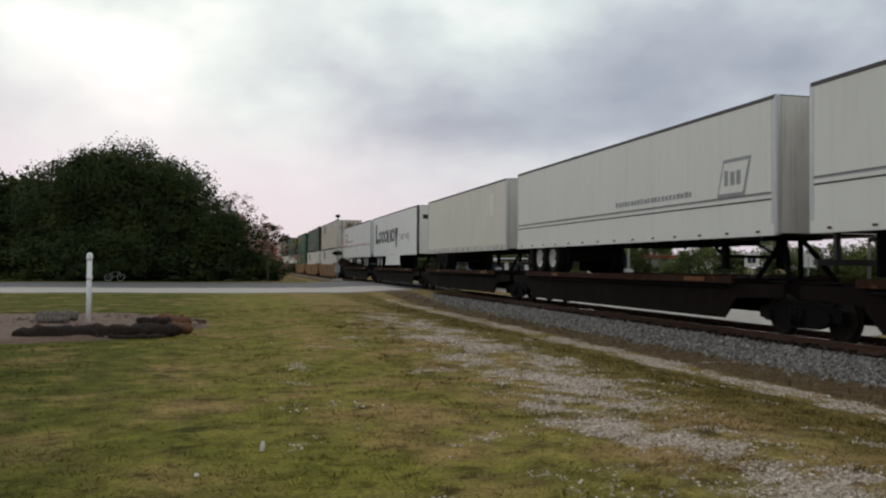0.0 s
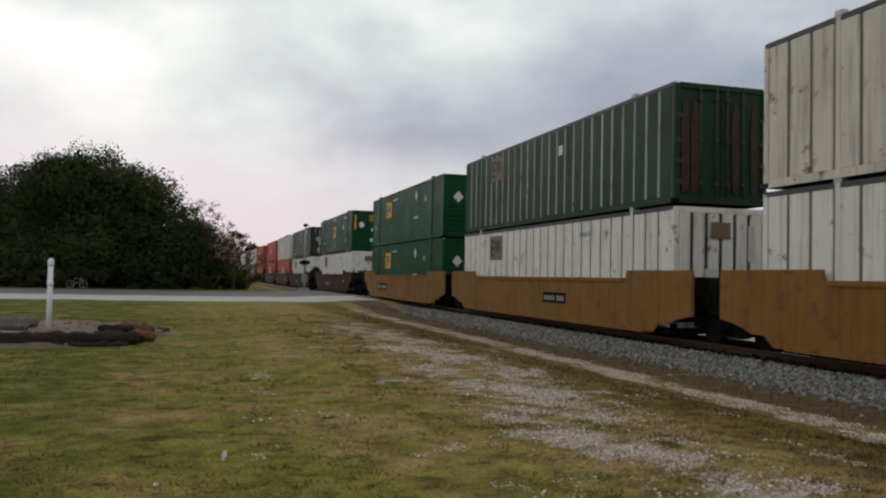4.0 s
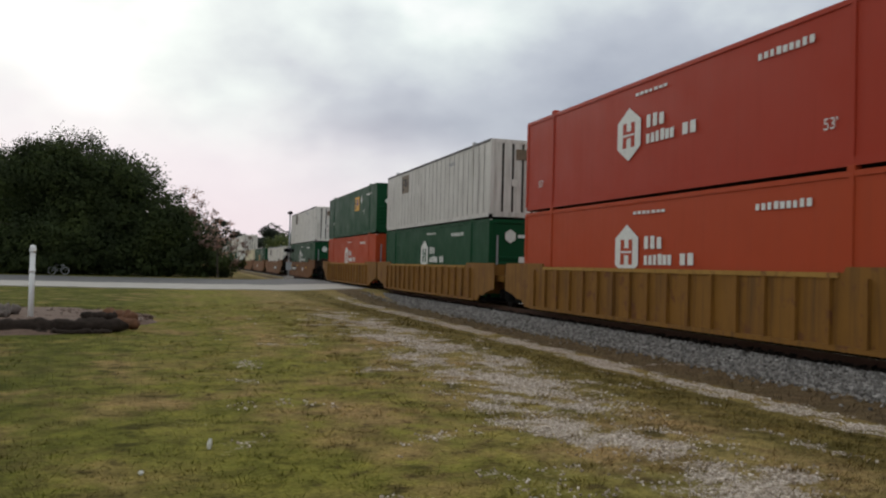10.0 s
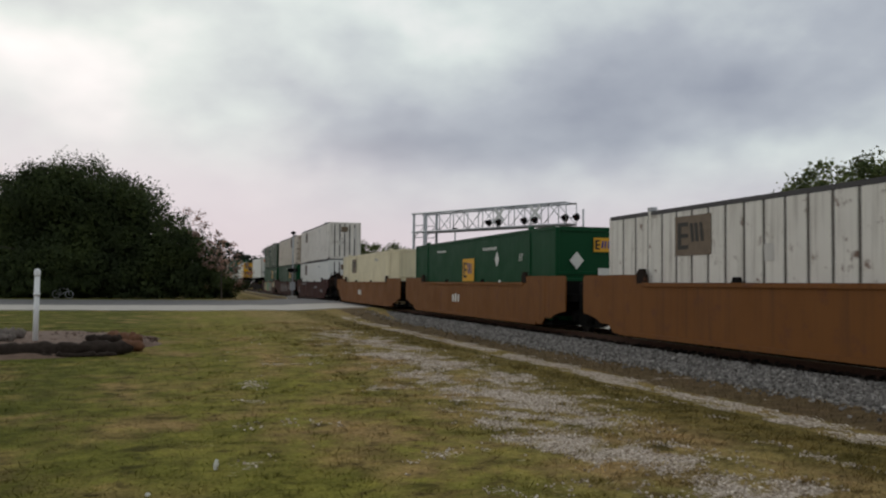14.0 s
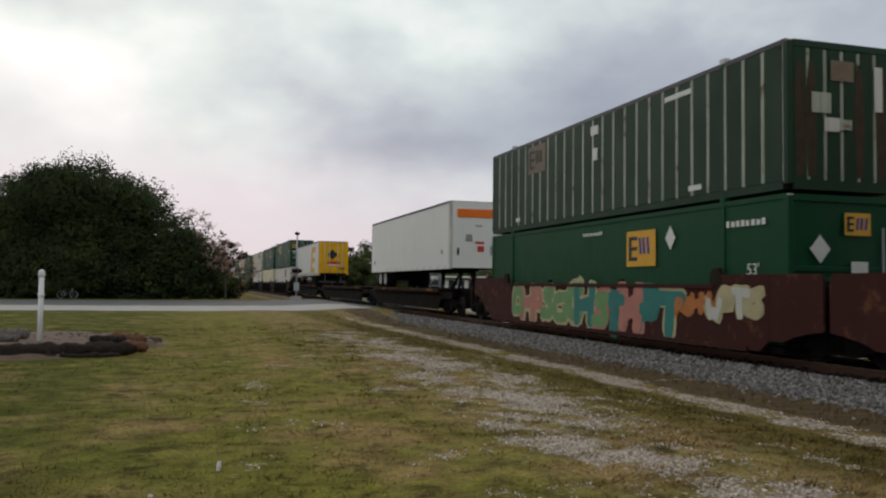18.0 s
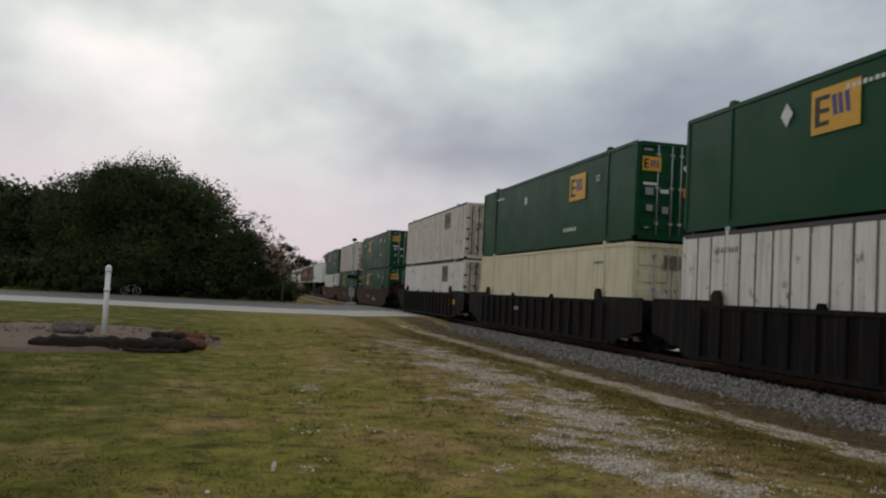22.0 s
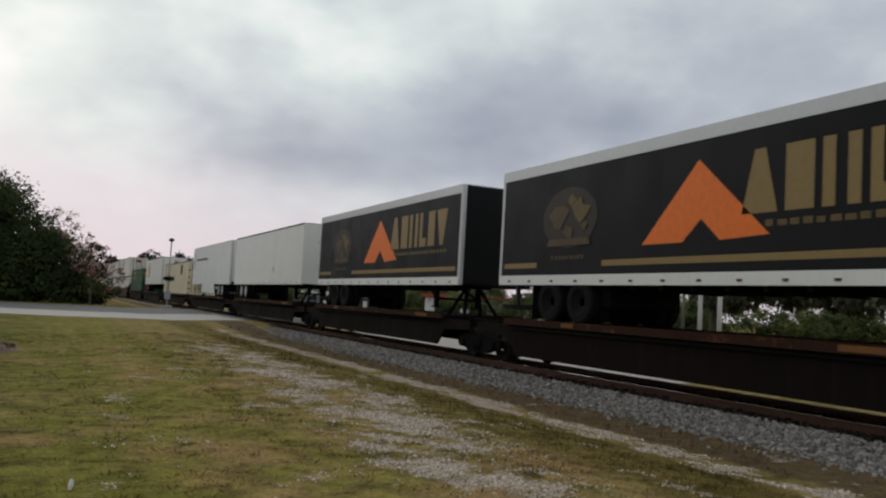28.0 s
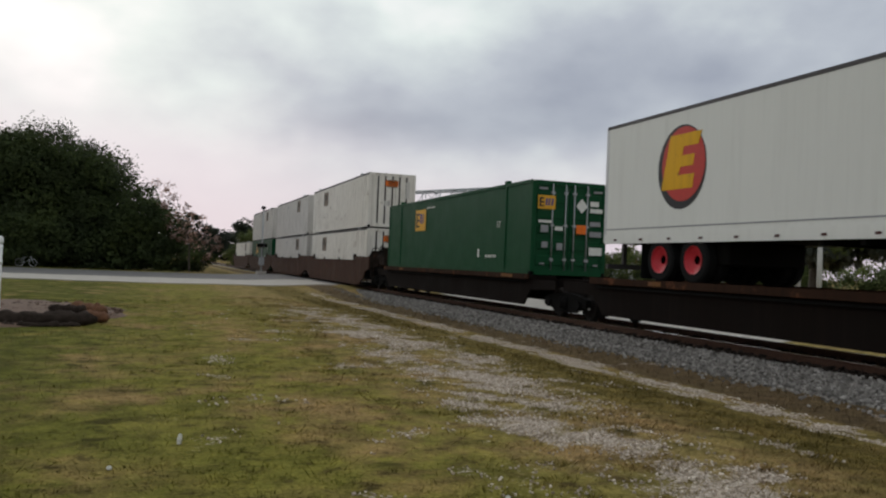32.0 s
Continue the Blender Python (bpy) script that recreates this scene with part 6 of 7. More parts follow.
stone_material(GRAVEL, (0.33, 0.255, 0.19), (0.82, 0.71, 0.60))


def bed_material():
    """Grey stone at the shoulders; brake dust, oil and the train's shade painted dark beside the rails."""
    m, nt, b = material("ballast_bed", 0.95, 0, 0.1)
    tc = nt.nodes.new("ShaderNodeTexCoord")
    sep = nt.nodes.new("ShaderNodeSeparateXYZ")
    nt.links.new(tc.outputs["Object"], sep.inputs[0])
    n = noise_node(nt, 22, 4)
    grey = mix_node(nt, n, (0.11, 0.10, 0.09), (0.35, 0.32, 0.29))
    # this tone holds the shade of the train's overhang besides the dirt
    foul_shade = mix_node(nt, n, (0.018, 0.014, 0.012), (0.050, 0.038, 0.030))
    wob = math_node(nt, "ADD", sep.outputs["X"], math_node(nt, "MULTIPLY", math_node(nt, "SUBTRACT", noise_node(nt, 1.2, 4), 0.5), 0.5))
    nt.links.new(mix_node(nt, band(nt, wob, 12.19, 1.22, 0.22), grey, foul_shade), b.inputs["Base Color"])
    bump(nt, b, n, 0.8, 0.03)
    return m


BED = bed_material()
TIE = plain("creosoted_timber", (0.045, 0.036, 0.03), 0.9, 0, 0.35, 6, 0.5)
RAILRUST = plain("rusty_rail_web", (0.085, 0.042, 0.026), 0.8, 0, 0.3, 12, 0.3)
RAILTOP = plain("polished_rail_head", (0.55, 0.55, 0.55), 0.16, 0.95, 0.06)


def bed_z(x):
    """Ballast section across the track."""
    d = abs(x - TRACK_X)
    return 0.035 if d < 1.45 else 0.035 - (d - 1.45) / 0.85 * 0.26


def build_track():
    bm = bmesh.new()
    xs = [TRACK_X + d for d in (-2.45, -2.2, -1.85, -1.45, -0.5, 0.5, 1.45, 1.85, 2.2, 2.45)]
    ys = [-260, -120, -60] + [-30 + 1.0 * i for i in range(131)] + [130, 200, 400, 700, 1100]
    rows = [[bm.verts.new((x + (0.12 * noise.noise((y * 0.4, x, 0)) if abs(x - TRACK_X) > 2.0 else 0), y, bed_z(x) + 0.025 * noise.noise((x * 2, y * 2, 5)))) for x in xs] for y in ys]
    for a, c in zip(rows, rows[1:]):
        for i in range(len(xs) - 1):
            bm.faces.new((a[i], a[i + 1], c[i + 1], c[i]))
    bmesh.ops.recalc_face_normals(bm, faces=bm.faces)
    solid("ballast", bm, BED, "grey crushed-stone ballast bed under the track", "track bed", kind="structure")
    track = thing("railway_track", pose(TRACK_X, 0, 0), "single railway track with rusty rails on timber ties", "track", kind="structure")
    for sx in (-0.7525, 0.7525):
        pts = [(-0.076, RAIL_Z - 0.175), (0.076, RAIL_Z - 0.175), (0.07, RAIL_Z - 0.155), (0.012, RAIL_Z - 0.14), (0.012, RAIL_Z - 0.045), (0.036, RAIL_Z - 0.035), (0.036, RAIL_Z - 0.006), (-0.036, RAIL_Z - 0.006), (-0.036, RAIL_Z - 0.035), (-0.012, RAIL_Z - 0.045), (-0.012, RAIL_Z - 0.14), (-0.07, RAIL_Z - 0.155)]
        r = part("rail", prism(bmesh.new(), [(sx + a, z) for a, z in pts], 1, -260, 1100), RAILRUST, track)
        part("rail_head", boxm(sx - 0.035, sx + 0.035, -260, 1100, RAIL_Z - 0.0055, RAIL_Z), RAILTOP, r, "polished running surface")
    one = mesh_of("tie", boxm(-1.30, 1.30, -0.115, 0.115, -0.10, 0.045, bevel=0.012), TIE)
    for i in range(170):
        t = part("tie", one, TIE, track)
        t.location = (0.03 * noise.noise((i * 1.7, 0, 0)), -14 + i * 0.54, 0.0)
        t.rotation_euler = (0, 0, 0.02 * noise.noise((i * 0.9, 4, 0)))
    rest = bmesh.new()
    for i in range(330):
        for y in (-14 - 0.54 * (i + 1), 78 + 0.54 * i):
            if y > -190:
                box(rest, -1.30, 1.30, y - 0.115, y + 0.115, -0.10, 0.045)
    tagged(part("tie_row", rest, TIE, track), kind="stuff")


build_track()
CROSSING = plain("crossing_planks", (0.12, 0.11, 0.105), 0.9, 0, 0.3, 3, 0.3)
deck = thing("level_crossing", pose(TRACK_X, 61, 0), "worn asphalt and timber level crossing deck between the rails", "level crossing", kind="structure")
for a, b in ((-1.98, -0.84), (-0.66, 0.66), (0.84, 2.2)):
    part("crossing_panel", boxm(a, b, -12, 12, 0.05, RAIL_Z - 0.005, bevel=0.02), CROSSING, deck)


def stones(name, count, place, size, mat, label, seed):
    """Loose angular stones, joined into one object."""
    rng = np.random.default_rng(seed)
    cube = np.array([(x, y, z) for x in (-1, 1) for y in (-1, 1) for z in (-1, 1)], float)
    quads = np.array([(0, 1, 3, 2), (4, 6, 7, 5), (0, 4, 5, 1), (2, 3, 7, 6), (0, 2, 6, 4), (1, 5, 7, 3)])
    V, F = [], []
    for k in range(count):
        x, y, z = place(rng)
        s = size * rng.uniform(0.5, 1.3)
        v = cube * rng.uniform(0.55, 1.0, (8, 3)) * s * rng.uniform(0.6, 1.1, 3)
        a = rng.uniform(0, 6.28)
        c, w = math.cos(a), math.sin(a)
        t = rng.uniform(-0.5, 0.5)
        v = np.stack([v[:, 0] * c - v[:, 1] * w, v[:, 0] * w + v[:, 1] * c, v[:, 2] + v[:, 0] * t], 1)
        V.append(v + (x, y, z))
        F.append(quads + 8 * k)
    me = bpy.data.meshes.new(name)
    me.from_pydata(np.concatenate(V).tolist(), [], np.concatenate(F).tolist())
    me.materials.append(mat)
    return tagged(new(name, me), label, "stones", kind="stuff")


def on_shoulder(rng):
    y = 3 + 57 * rng.random() ** 1.6
    x = TRACK_X - 1.36 - 0.96 * rng.random()
    return x, y, bed_z(x) + 0.02


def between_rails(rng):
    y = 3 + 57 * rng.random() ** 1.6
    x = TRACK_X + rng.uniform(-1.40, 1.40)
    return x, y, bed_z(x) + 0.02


def on_lane(rng):
    for _ in range(40):
        y = 4 + 34 * rng.random() ** 1.6
        x = 7.85 + rng.normal(0, 0.34) if rng.random() < 0.42 else rng.uniform(0.5, 7.0)
        if worn_at(x, y) > rng.uniform(0.15, 0.8):
            break
    return x, y, ground_z(x, y) + 0.003


def on_toe(rng):
    y = 3 + 42 * rng.random() ** 1.4
    x = TRACK_X - 2.2 - abs(rng.normal(0, 0.3))
    return x, y, ground_z(x, y) + 0.01


stones("ballast_stones", 15000, on_shoulder, 0.035, STONE, "loose angular grey ballast stones on the track shoulder", 3)
stones("fouled_stones", 8000, between_rails, 0.042, FOULSHADED, "ballast stones darkened for brake dust and the train's shade beside the rails", 7)
stones("lane_gravel", 26000, on_lane, 0.013, GRAVEL, "pale gravel scattered over the worn lanes", 4)
stones("spilled_ballast", 1200, on_toe, 0.032, STONE, "ballast stones spilled into the grass", 5)

# ---- plants ----
def leaf_material(name, stops, rough=0.7, thin=0.3):
    m, nt, b = material(name, rough, 0, 0.25)
    g = nt.nodes.new("ShaderNodeNewGeometry")
    n = noise_node(nt, 0.42, 4)
    c = ramp_node(nt, g.outputs["Random Per Island"], stops)
    c = mix_node(nt, 0.85, c, ramp_node(nt, n, [(0.34, (0.40, 0.44, 0.42)), (0.5, (0.85, 0.86, 0.82)), (0.66, (1.5, 1.42, 1.2))]), "MULTIPLY")
    nt.links.new(c, b.inputs["Base Color"])
    if thin:
        tr = nt.nodes.new("ShaderNodeBsdfTranslucent")
        nt.links.new(c, tr.inputs["Color"])
        mx = nt.nodes.new("ShaderNodeMixShader")
        mx.inputs[0].default_value = thin
        nt.links.new(b.outputs[0], mx.inputs[1])
        nt.links.new(tr.outputs[0], mx.inputs[2])
        nt.links.new(mx.outputs[0], nt.nodes["Material Output"].inputs["Surface"])
    return m


OAKLEAF = leaf_material("dark_oak_leaves", [(0.0, (0.042, 0.060, 0.018)), (0.6, (0.052, 0.074, 0.022)), (1.0, (0.070, 0.094, 0.030))])
SHRUBLEAF = leaf_material("mid_green_leaves", [(0.0, (0.080, 0.108, 0.034)), (0.7, (0.130, 0.165, 0.052)), (1.0, (0.20, 0.215, 0.08))])
PINKLEAF = leaf_material("dry_reddish_leaves", [(0.0, (0.26, 0.15, 0.12)), (0.6, (0.44, 0.27, 0.23)), (1.0, (0.56, 0.42, 0.38))], thin=0.45)
PINELEAF = leaf_material("far_pine_needles", [(0.0, (0.022, 0.030, 0.020)), (1.0, (0.05, 0.062, 0.04))])
MOSS = leaf_material("grey_hanging_moss", [(0.0, (0.07, 0.08, 0.06)), (1.0, (0.15, 0.16, 0.13))])
BARK = plain("grey_brown_bark", (0.085, 0.070, 0.058), 0.95, 0, 0.35, 7, 0.7)


def leaves(blobs, count, size, seed, droop=0.0, shell=0.72, clump=0.0):
    """Small folded leaf sprays in and around ellipsoids (x, y, z, rx, ry, rz); clump: radius of the tufts they gather in."""
    rng = np.random.default_rng(seed)
    B = np.array(blobs, float)
    area = B[:, 3] * B[:, 5]
    def scatter(n, lo):
        pick = rng.choice(len(B), n, p=area / area.sum())
        d = rng.normal(size=(n, 3))
        d /= np.linalg.norm(d, axis=1)[:, None]
        ph = np.random.default_rng(seed + 1).uniform(0, 6.28, (len(B), 3))
        lump = 1 + 0.13 * np.sin(5 * d[:, 0] + ph[pick, 0]) * np.cos(6 * d[:, 2] + ph[pick, 1]) + 0.10 * np.sin(9 * d[:, 1] + ph[pick, 2])
        r = (lo + (1.0 - lo) * rng.random(n) ** 0.6) * lump
        return B[pick, :3] + d * r[:, None] * B[pick, 3:], d
    c, out = scatter(count, shell)
    if clump:
        tc, td = scatter(max(30, count // 160), 0.80)
        n = int(count * 0.72)
        pick = rng.integers(0, len(tc), n)
        off = rng.normal(size=(n, 3)) * clump * rng.uniform(0.4, 1.1, len(tc))[pick][:, None] * (1, 1, 0.7)
        off *= np.minimum(1, 1.7 * clump / np.maximum(np.linalg.norm(off, axis=1), 1e-6))[:, None]
        c[:n] = tc[pick] + off
        out[:n] = 0.7 * td[pick] + off / clump * 1.1
    keep = c[:, 2] > 0.1
    c, out = c[keep], out[keep]
    n = len(c)
    out[:, 2] += 0.35
    out += rng.normal(size=(n, 3)) * 0.15
    out /= np.linalg.norm(out, axis=1)[:, None]
    u = rng.normal(size=(n, 3))
    u[:, 2] = u[:, 2] * 0.6 - droop
    u /= np.linalg.norm(u, axis=1)[:, None]
    w = np.cross(u, rng.normal(size=(n, 3)))
    w /= np.linalg.norm(w, axis=1)[:, None]
    w *= np.where((np.cross(w, u) * out).sum(1) < 0, -1, 1)[:, None]
    s = size * rng.uniform(0.55, 1.25, n)[:, None]
    k = np.cross(u, w) * 0.25
    V = np.stack([c - u * s * 0.5, c + w * s * 0.34 + k * s, c + u * s * 0.5, c - w * s * 0.34 + k * s], 1).reshape(-1, 3)
    F = np.arange(4 * n).reshape(-1, 4)
    me = bpy.data.meshes.new("crown")
    me.from_pydata(V.tolist(), [], F.tolist(), shade_flat=False)
    me.normals_split_custom_set_from_vertices(np.repeat(out, 4, 0).tolist())
    return me


def tree(name, base, blobs, count, size, mat, label, seed, trunk=0.35, droop=0.0, category="tree", group="", shell=0.72, limbs=True, clump=0.0, inner=0):
    t = thing(name, pose(*base), label, category, group)
    rng = random.Random(seed)
    me = leaves(blobs, count, size, seed, droop, shell, clump)
    me.materials.append(mat)
    cr = part("crown", me, mat, t)
    cr.matrix_parent_inverse = pose(*base).inverted()
    if inner:
        me = leaves([(*b[:3], *(0.72 * k for k in b[3:])) for b in blobs], inner, size * 2.4, seed + 500, droop, 0.35)
        me.materials.append(mat)
        fill = part("inner_foliage", me, mat, t)
        fill.matrix_parent_inverse = pose(*base).inverted()
    if trunk:
        bm = bmesh.new()
        top = Vector((0.3 * rng.uniform(-1, 1), 0.3 * rng.uniform(-1, 1), max(b[2] for b in blobs) - base[2]))
        lo = top * 0.4
        tube(bm, (0, 0, -0.3), lo, trunk, trunk * 0.7, 9, False)
        part("trunk", bm, BARK, t)
        if limbs:
            for b in blobs:
                bm = bmesh.new()
                tip = Vector(b[:3]) - Vector(base)
                mid = lo.lerp(tip, 0.5) + Vector((0, 0, 0.12 * tip.length))
                tube(bm, lo, mid, trunk * 0.5, trunk * 0.3, 7, False)
                tube(bm, mid, tip, trunk * 0.3, trunk * 0.1, 7, False)
                for k in range(5):
                    q = tip + Vector((rng.uniform(-1, 1) * b[3], rng.uniform(-1, 1) * b[4], rng.uniform(0, 1) * b[5])) * 0.8
                    tube(bm, mid.lerp(tip, rng.random()), q, trunk * 0.12, trunk * 0.03, 5, False)
                part("limb", bm, BARK, t)
    return t


tree("oak_tree", (-9, 87, 0), [(-10.0, 87, 6.2, 6.8, 7, 6.6), (-4.6, 86, 5.1, 5.2, 6, 5.2), (-15.2, 88, 6.0, 4.8, 6, 5.4), (-9.5, 83, 2.6, 9.0, 4, 2.9), (-0.9, 85, 3.0, 4.0, 5, 3.3), (-12, 84, 9.0, 3.3, 3.4, 2.9), (-7.0, 85, 8.5, 3.0, 3.4, 2.6)],
     130000, 0.27, OAKLEAF, "large dark green live oak with low hanging foliage", 11, 0.7, clump=0.85, inner=15000)
tree("shrub", (3.0, 83, 0), [(2.6, 83.5, 1.4, 2.8, 3, 1.6), (0.5, 82, 1.2, 3.0, 2.5, 1.6), (-4, 80.6, 0.9, 4.0, 1.8, 1.3), (-12, 80.4, 0.9, 5.0, 1.8, 1.3), (-20, 80.6, 1.0, 5.0, 1.8, 1.4)], 16000, 0.34, OAKLEAF, "dark low shrubs along the roadside under the oak", 12, 0.08, category="shrub", limbs=False, clump=0.5)
for k, (x, y, w, h, sd) in enumerate(((-22.5, 98, 6, 10.6, 21), (-31, 100, 6.5, 12.2, 22), (-41, 101, 7, 12.4, 23), (-51, 103, 7, 13.0, 24), (-62, 104, 8, 12.0, 25))):
    tree("oak_tree", (x, y, 0), [(x, y, h * 0.52, w, 6, h * 0.48), (x - 2, y - 3, h * 0.25, w * 0.9, 4, h * 0.27), (x + 2.5, y, h * 0.66, w * 0.55, 4, h * 0.30)], 26000, 0.46, OAKLEAF, "dark green broad tree behind the road", sd, 0.4, group="trees behind the road", clump=0.9, inner=4500)
tree("crape_myrtle", (3.4, 79.5, 0), [(0.9, 79.5, 6.9, 0.8, 1.0, 1.7), (1.6, 79.5, 5.4, 1.0, 1.2, 1.7), (2.6, 79.5, 4.4, 1.3, 1.3, 1.8), (4.0, 80, 3.6, 1.3, 1.3, 1.6), (5.2, 80.5, 2.6, 1.0, 1.2, 1.4)], 1300, 0.22, PINKLEAF, "sparse tree with dry reddish leaves beside the oak", 31, 0.07, shell=0.2, clump=0.30)

for k in range(16):
    rng = random.Random(100 + k)
    x, y = -40 + 9.5 * k + rng.uniform(-3, 3), 235 + rng.uniform(-20, 25)
    h = rng.uniform(9.8, 12.8)
    tree("pine_tree", (x, y, 0), [(x, y, h * 0.82, 3.2, 3, h * 0.16), (x + 1.2, y, h * 0.66, 3.6, 3, h * 0.14), (x - 1, y, h * 0.45, 4.2, 3, h * 0.28), (x + 3, y + 1, h * 0.30, 4.5, 3, h * 0.28)], 5000, 0.75, PINELEAF, "far dark pine on the horizon", 200 + k, 0.25, group="pines on the horizon", limbs=False, clump=0.9)
for k in range(26):
    rng = random.Random(300 + k)
    x, y = 27 + 2.2 * k + rng.uniform(-3, 3), 112 - 4.2 * k + rng.uniform(-3, 3)
    h = rng.uniform(3.6, 5.2)
    tree("shrub", (x, y, 0), [(x, y, h * 0.5, 3.2, 2.6, h * 0.52), (x + 1.8, y + 1, h * 0.42, 2.4, 2.2, h * 0.45), (x - 2, y + .5, h * 0.35, 2.2, 2.2, h * 0.4)], 9000, 0.24, SHRUBLEAF, "mid-green bushy shrub beyond the track", 300 + k, 0.08, category="shrub", group="shrubs beyond the track", limbs=False, clump=0.45)
for k, (x, y, h) in enumerate(((20.0, 124, 5.6), (25.5, 120, 7.6), (31, 123, 7.2), (36.5, 118, 6.6), (16.5, 140, 6.0))):
    tree("broad_tree", (x, y, 0), [(x, y, h * 0.60, 3.2, 3, h * 0.38), (x + 2.2, y + 1, h * 0.45, 2.8, 2.6, h * 0.40), (x - 2.0, y, h * 0.36, 2.8, 2.6, h * 0.36)], 9000, 0.32, SHRUBLEAF, "mid-green broad tree beyond the crossing", 500 + k, 0.2, group="trees beyond the crossing", limbs=False, clump=0.6, inner=1200)
tree("live_oak", (38.5, 41.0, 0), [(36.2, 40, 6.6, 3.0, 3.0, 2.2), (40.0, 38, 7.4, 3.4, 3.2, 2.3), (42.5, 35, 6.0, 3.4, 3.4, 2.6), (38.0, 39, 4.4, 2.8, 2.6, 1.8), (34.8, 41.5, 4.9, 1.5, 1.6, 1.2), (45.5, 33, 7.0, 3.0, 3.0, 2.2)], 21000, 0.26, SHRUBLEAF, "tall live oak hung with grey moss beyond the track", 41, 0.35, shell=0.45, clump=0.60, inner=500)
mo = leaves([(37.6, 39, 3.4, 2.4, 2.0, 1.2), (41, 37, 4.2, 2.6, 2.4, 1.5), (43.5, 34.5, 3.6, 2.2, 2.2, 1.2)], 3500, 0.5, 42, 2.2, 0.2)
mo.materials.append(MOSS)
ob = part("hanging_moss", mo, MOSS, [o for o in scene.objects if o.name == "live_oak"][0], "grey hanging moss")
ob.matrix_parent_inverse = pose(38.5, 41.0, 0).inverted()


def blades(name, x, y, h, lean, mat, label, seed):
    """Single blades of grass rooted at x, y; they are lit like the turf that they stand in."""
    rng = np.random.default_rng(seed)
    n = len(x)
    z = np.array([ground_z(a, b) for a, b in zip(x, y)])
    a = rng.uniform(0, 6.28, n)
    wd = 0.002 + 0.00042 * y
    p = np.stack([x, y, z - 0.01], 1)
    s = np.stack([np.cos(a) * wd, np.sin(a) * wd, 0 * a], 1)
    tip = p + np.stack([lean[:, 0], lean[:, 1], h], 1)
    me = bpy.data.meshes.new(name)
    me.from_pydata(np.stack([p - s, p + s, tip], 1).reshape(-1, 3).tolist(), [], np.arange(3 * n).reshape(-1, 3).tolist(), shade_flat=False)
    up = np.stack([rng.normal(0, 0.22, n), rng.normal(-0.15, 0.22, n), np.ones(n)], 1)
    up /= np.linalg.norm(up, axis=1)[:, None]
    me.normals_split_custom_set_from_vertices(np.repeat(up, 3, 0).tolist())
    me.materials.append(mat)
    return tagged(new(name, me), label, "grass", kind="stuff")


def in_bed_area(x, y):
    return ((x + 4.5) / 4.3) ** 2 + ((y - 22.8) / 5.2) ** 2 < 1


def grass_blades(name, count, seed, y0, y1, tall, mat, label, keep):
    rng = np.random.default_rng(seed)
    y = y0 + (y1 - y0) * rng.random(count) ** 1.7
    x = rng.uniform(-0.52, 0.80, count) * (y + 3)
    ok = [i for i in range(count) if x[i] < 9.9 and not in_bed_area(x[i], y[i]) and keep(x[i], y[i])]
    x, y = x[ok], y[ok]
    h = tall * rng.uniform(0.35, 1.2, len(x)) * (1 + 0.02 * y)
    return blades(name, x, y, h, rng.normal(0, 0.7, (len(x), 2)) * h[:, None], mat, label, seed)


def tufts(name, count, seed, tall, mat, label, keep):
    """Coarse weedy tufts, each a spray of blades that lean outwards."""
    rng = np.random.default_rng(seed)
    X, Y, H, L = [], [], [], []
    while len(X) < count:
        y = 4 + 30 * rng.random() ** 1.5
        x = rng.uniform(-0.52, 0.80) * (y + 3)
        if x > 7.2 or in_bed_area(x, y) or not keep(x, y):
            continue
        k = int(rng.integers(16, 44))
        r = rng.uniform(0.05, 0.17) * (1 + 0.02 * y)
        d = rng.normal(0, 0.5, (k, 2)) * r * (1.5, 0.9)
        X.append(x + d[:, 0])
        Y.append(y + d[:, 1])
        h = tall * rng.uniform(0.4, 1.15, k) * rng.uniform(0.6, 1.2)
        H.append(h)
        L.append(d * 0.55 + rng.normal(0, 0.3, (k, 2)) * h[:, None])
    return blades(name, np.concatenate(X), np.concatenate(Y), np.concatenate(H), np.concatenate(L), mat, label, seed)


def blade_material(name, lo, hi):
    """Blades share the turf's colour; lo and hi: how far single ones depart from it."""
    m, nt, b = material(name, 0.9, 0, 0.1)
    g = nt.nodes.new("ShaderNodeNewGeometry")
    c = mix_node(nt, 1.0, turf_colour(nt)[0], mix_node(nt, g.outputs["Random Per Island"], lo, hi), "MULTIPLY")
    nt.links.new(c, b.inputs["Base Color"])
    thin = nt.nodes.new("ShaderNodeBsdfTranslucent")
    nt.links.new(c, thin.inputs["Color"])
    mx = nt.nodes.new("ShaderNodeMixShader")
    mx.inputs[0].default_value = 0.35
    nt.links.new(b.outputs[0], mx.inputs[1])
    nt.links.new(thin.outputs[0], mx.inputs[2])
    nt.links.new(mx.outputs[0], nt.nodes["Material Output"].inputs["Surface"])
    return m


BLADE = blade_material("short_dry_grass", (0.75, 0.75, 0.70), (1.55, 1.48, 1.30))
TUFTBLADE = blade_material("coarse_weed_blades", (0.62, 0.66, 0.50), (1.0, 1.05, 0.75))
VERGEBLADE = blade_material("rank_brown_grass", (0.55, 0.55, 0.50), (1.35, 1.30, 1.20))

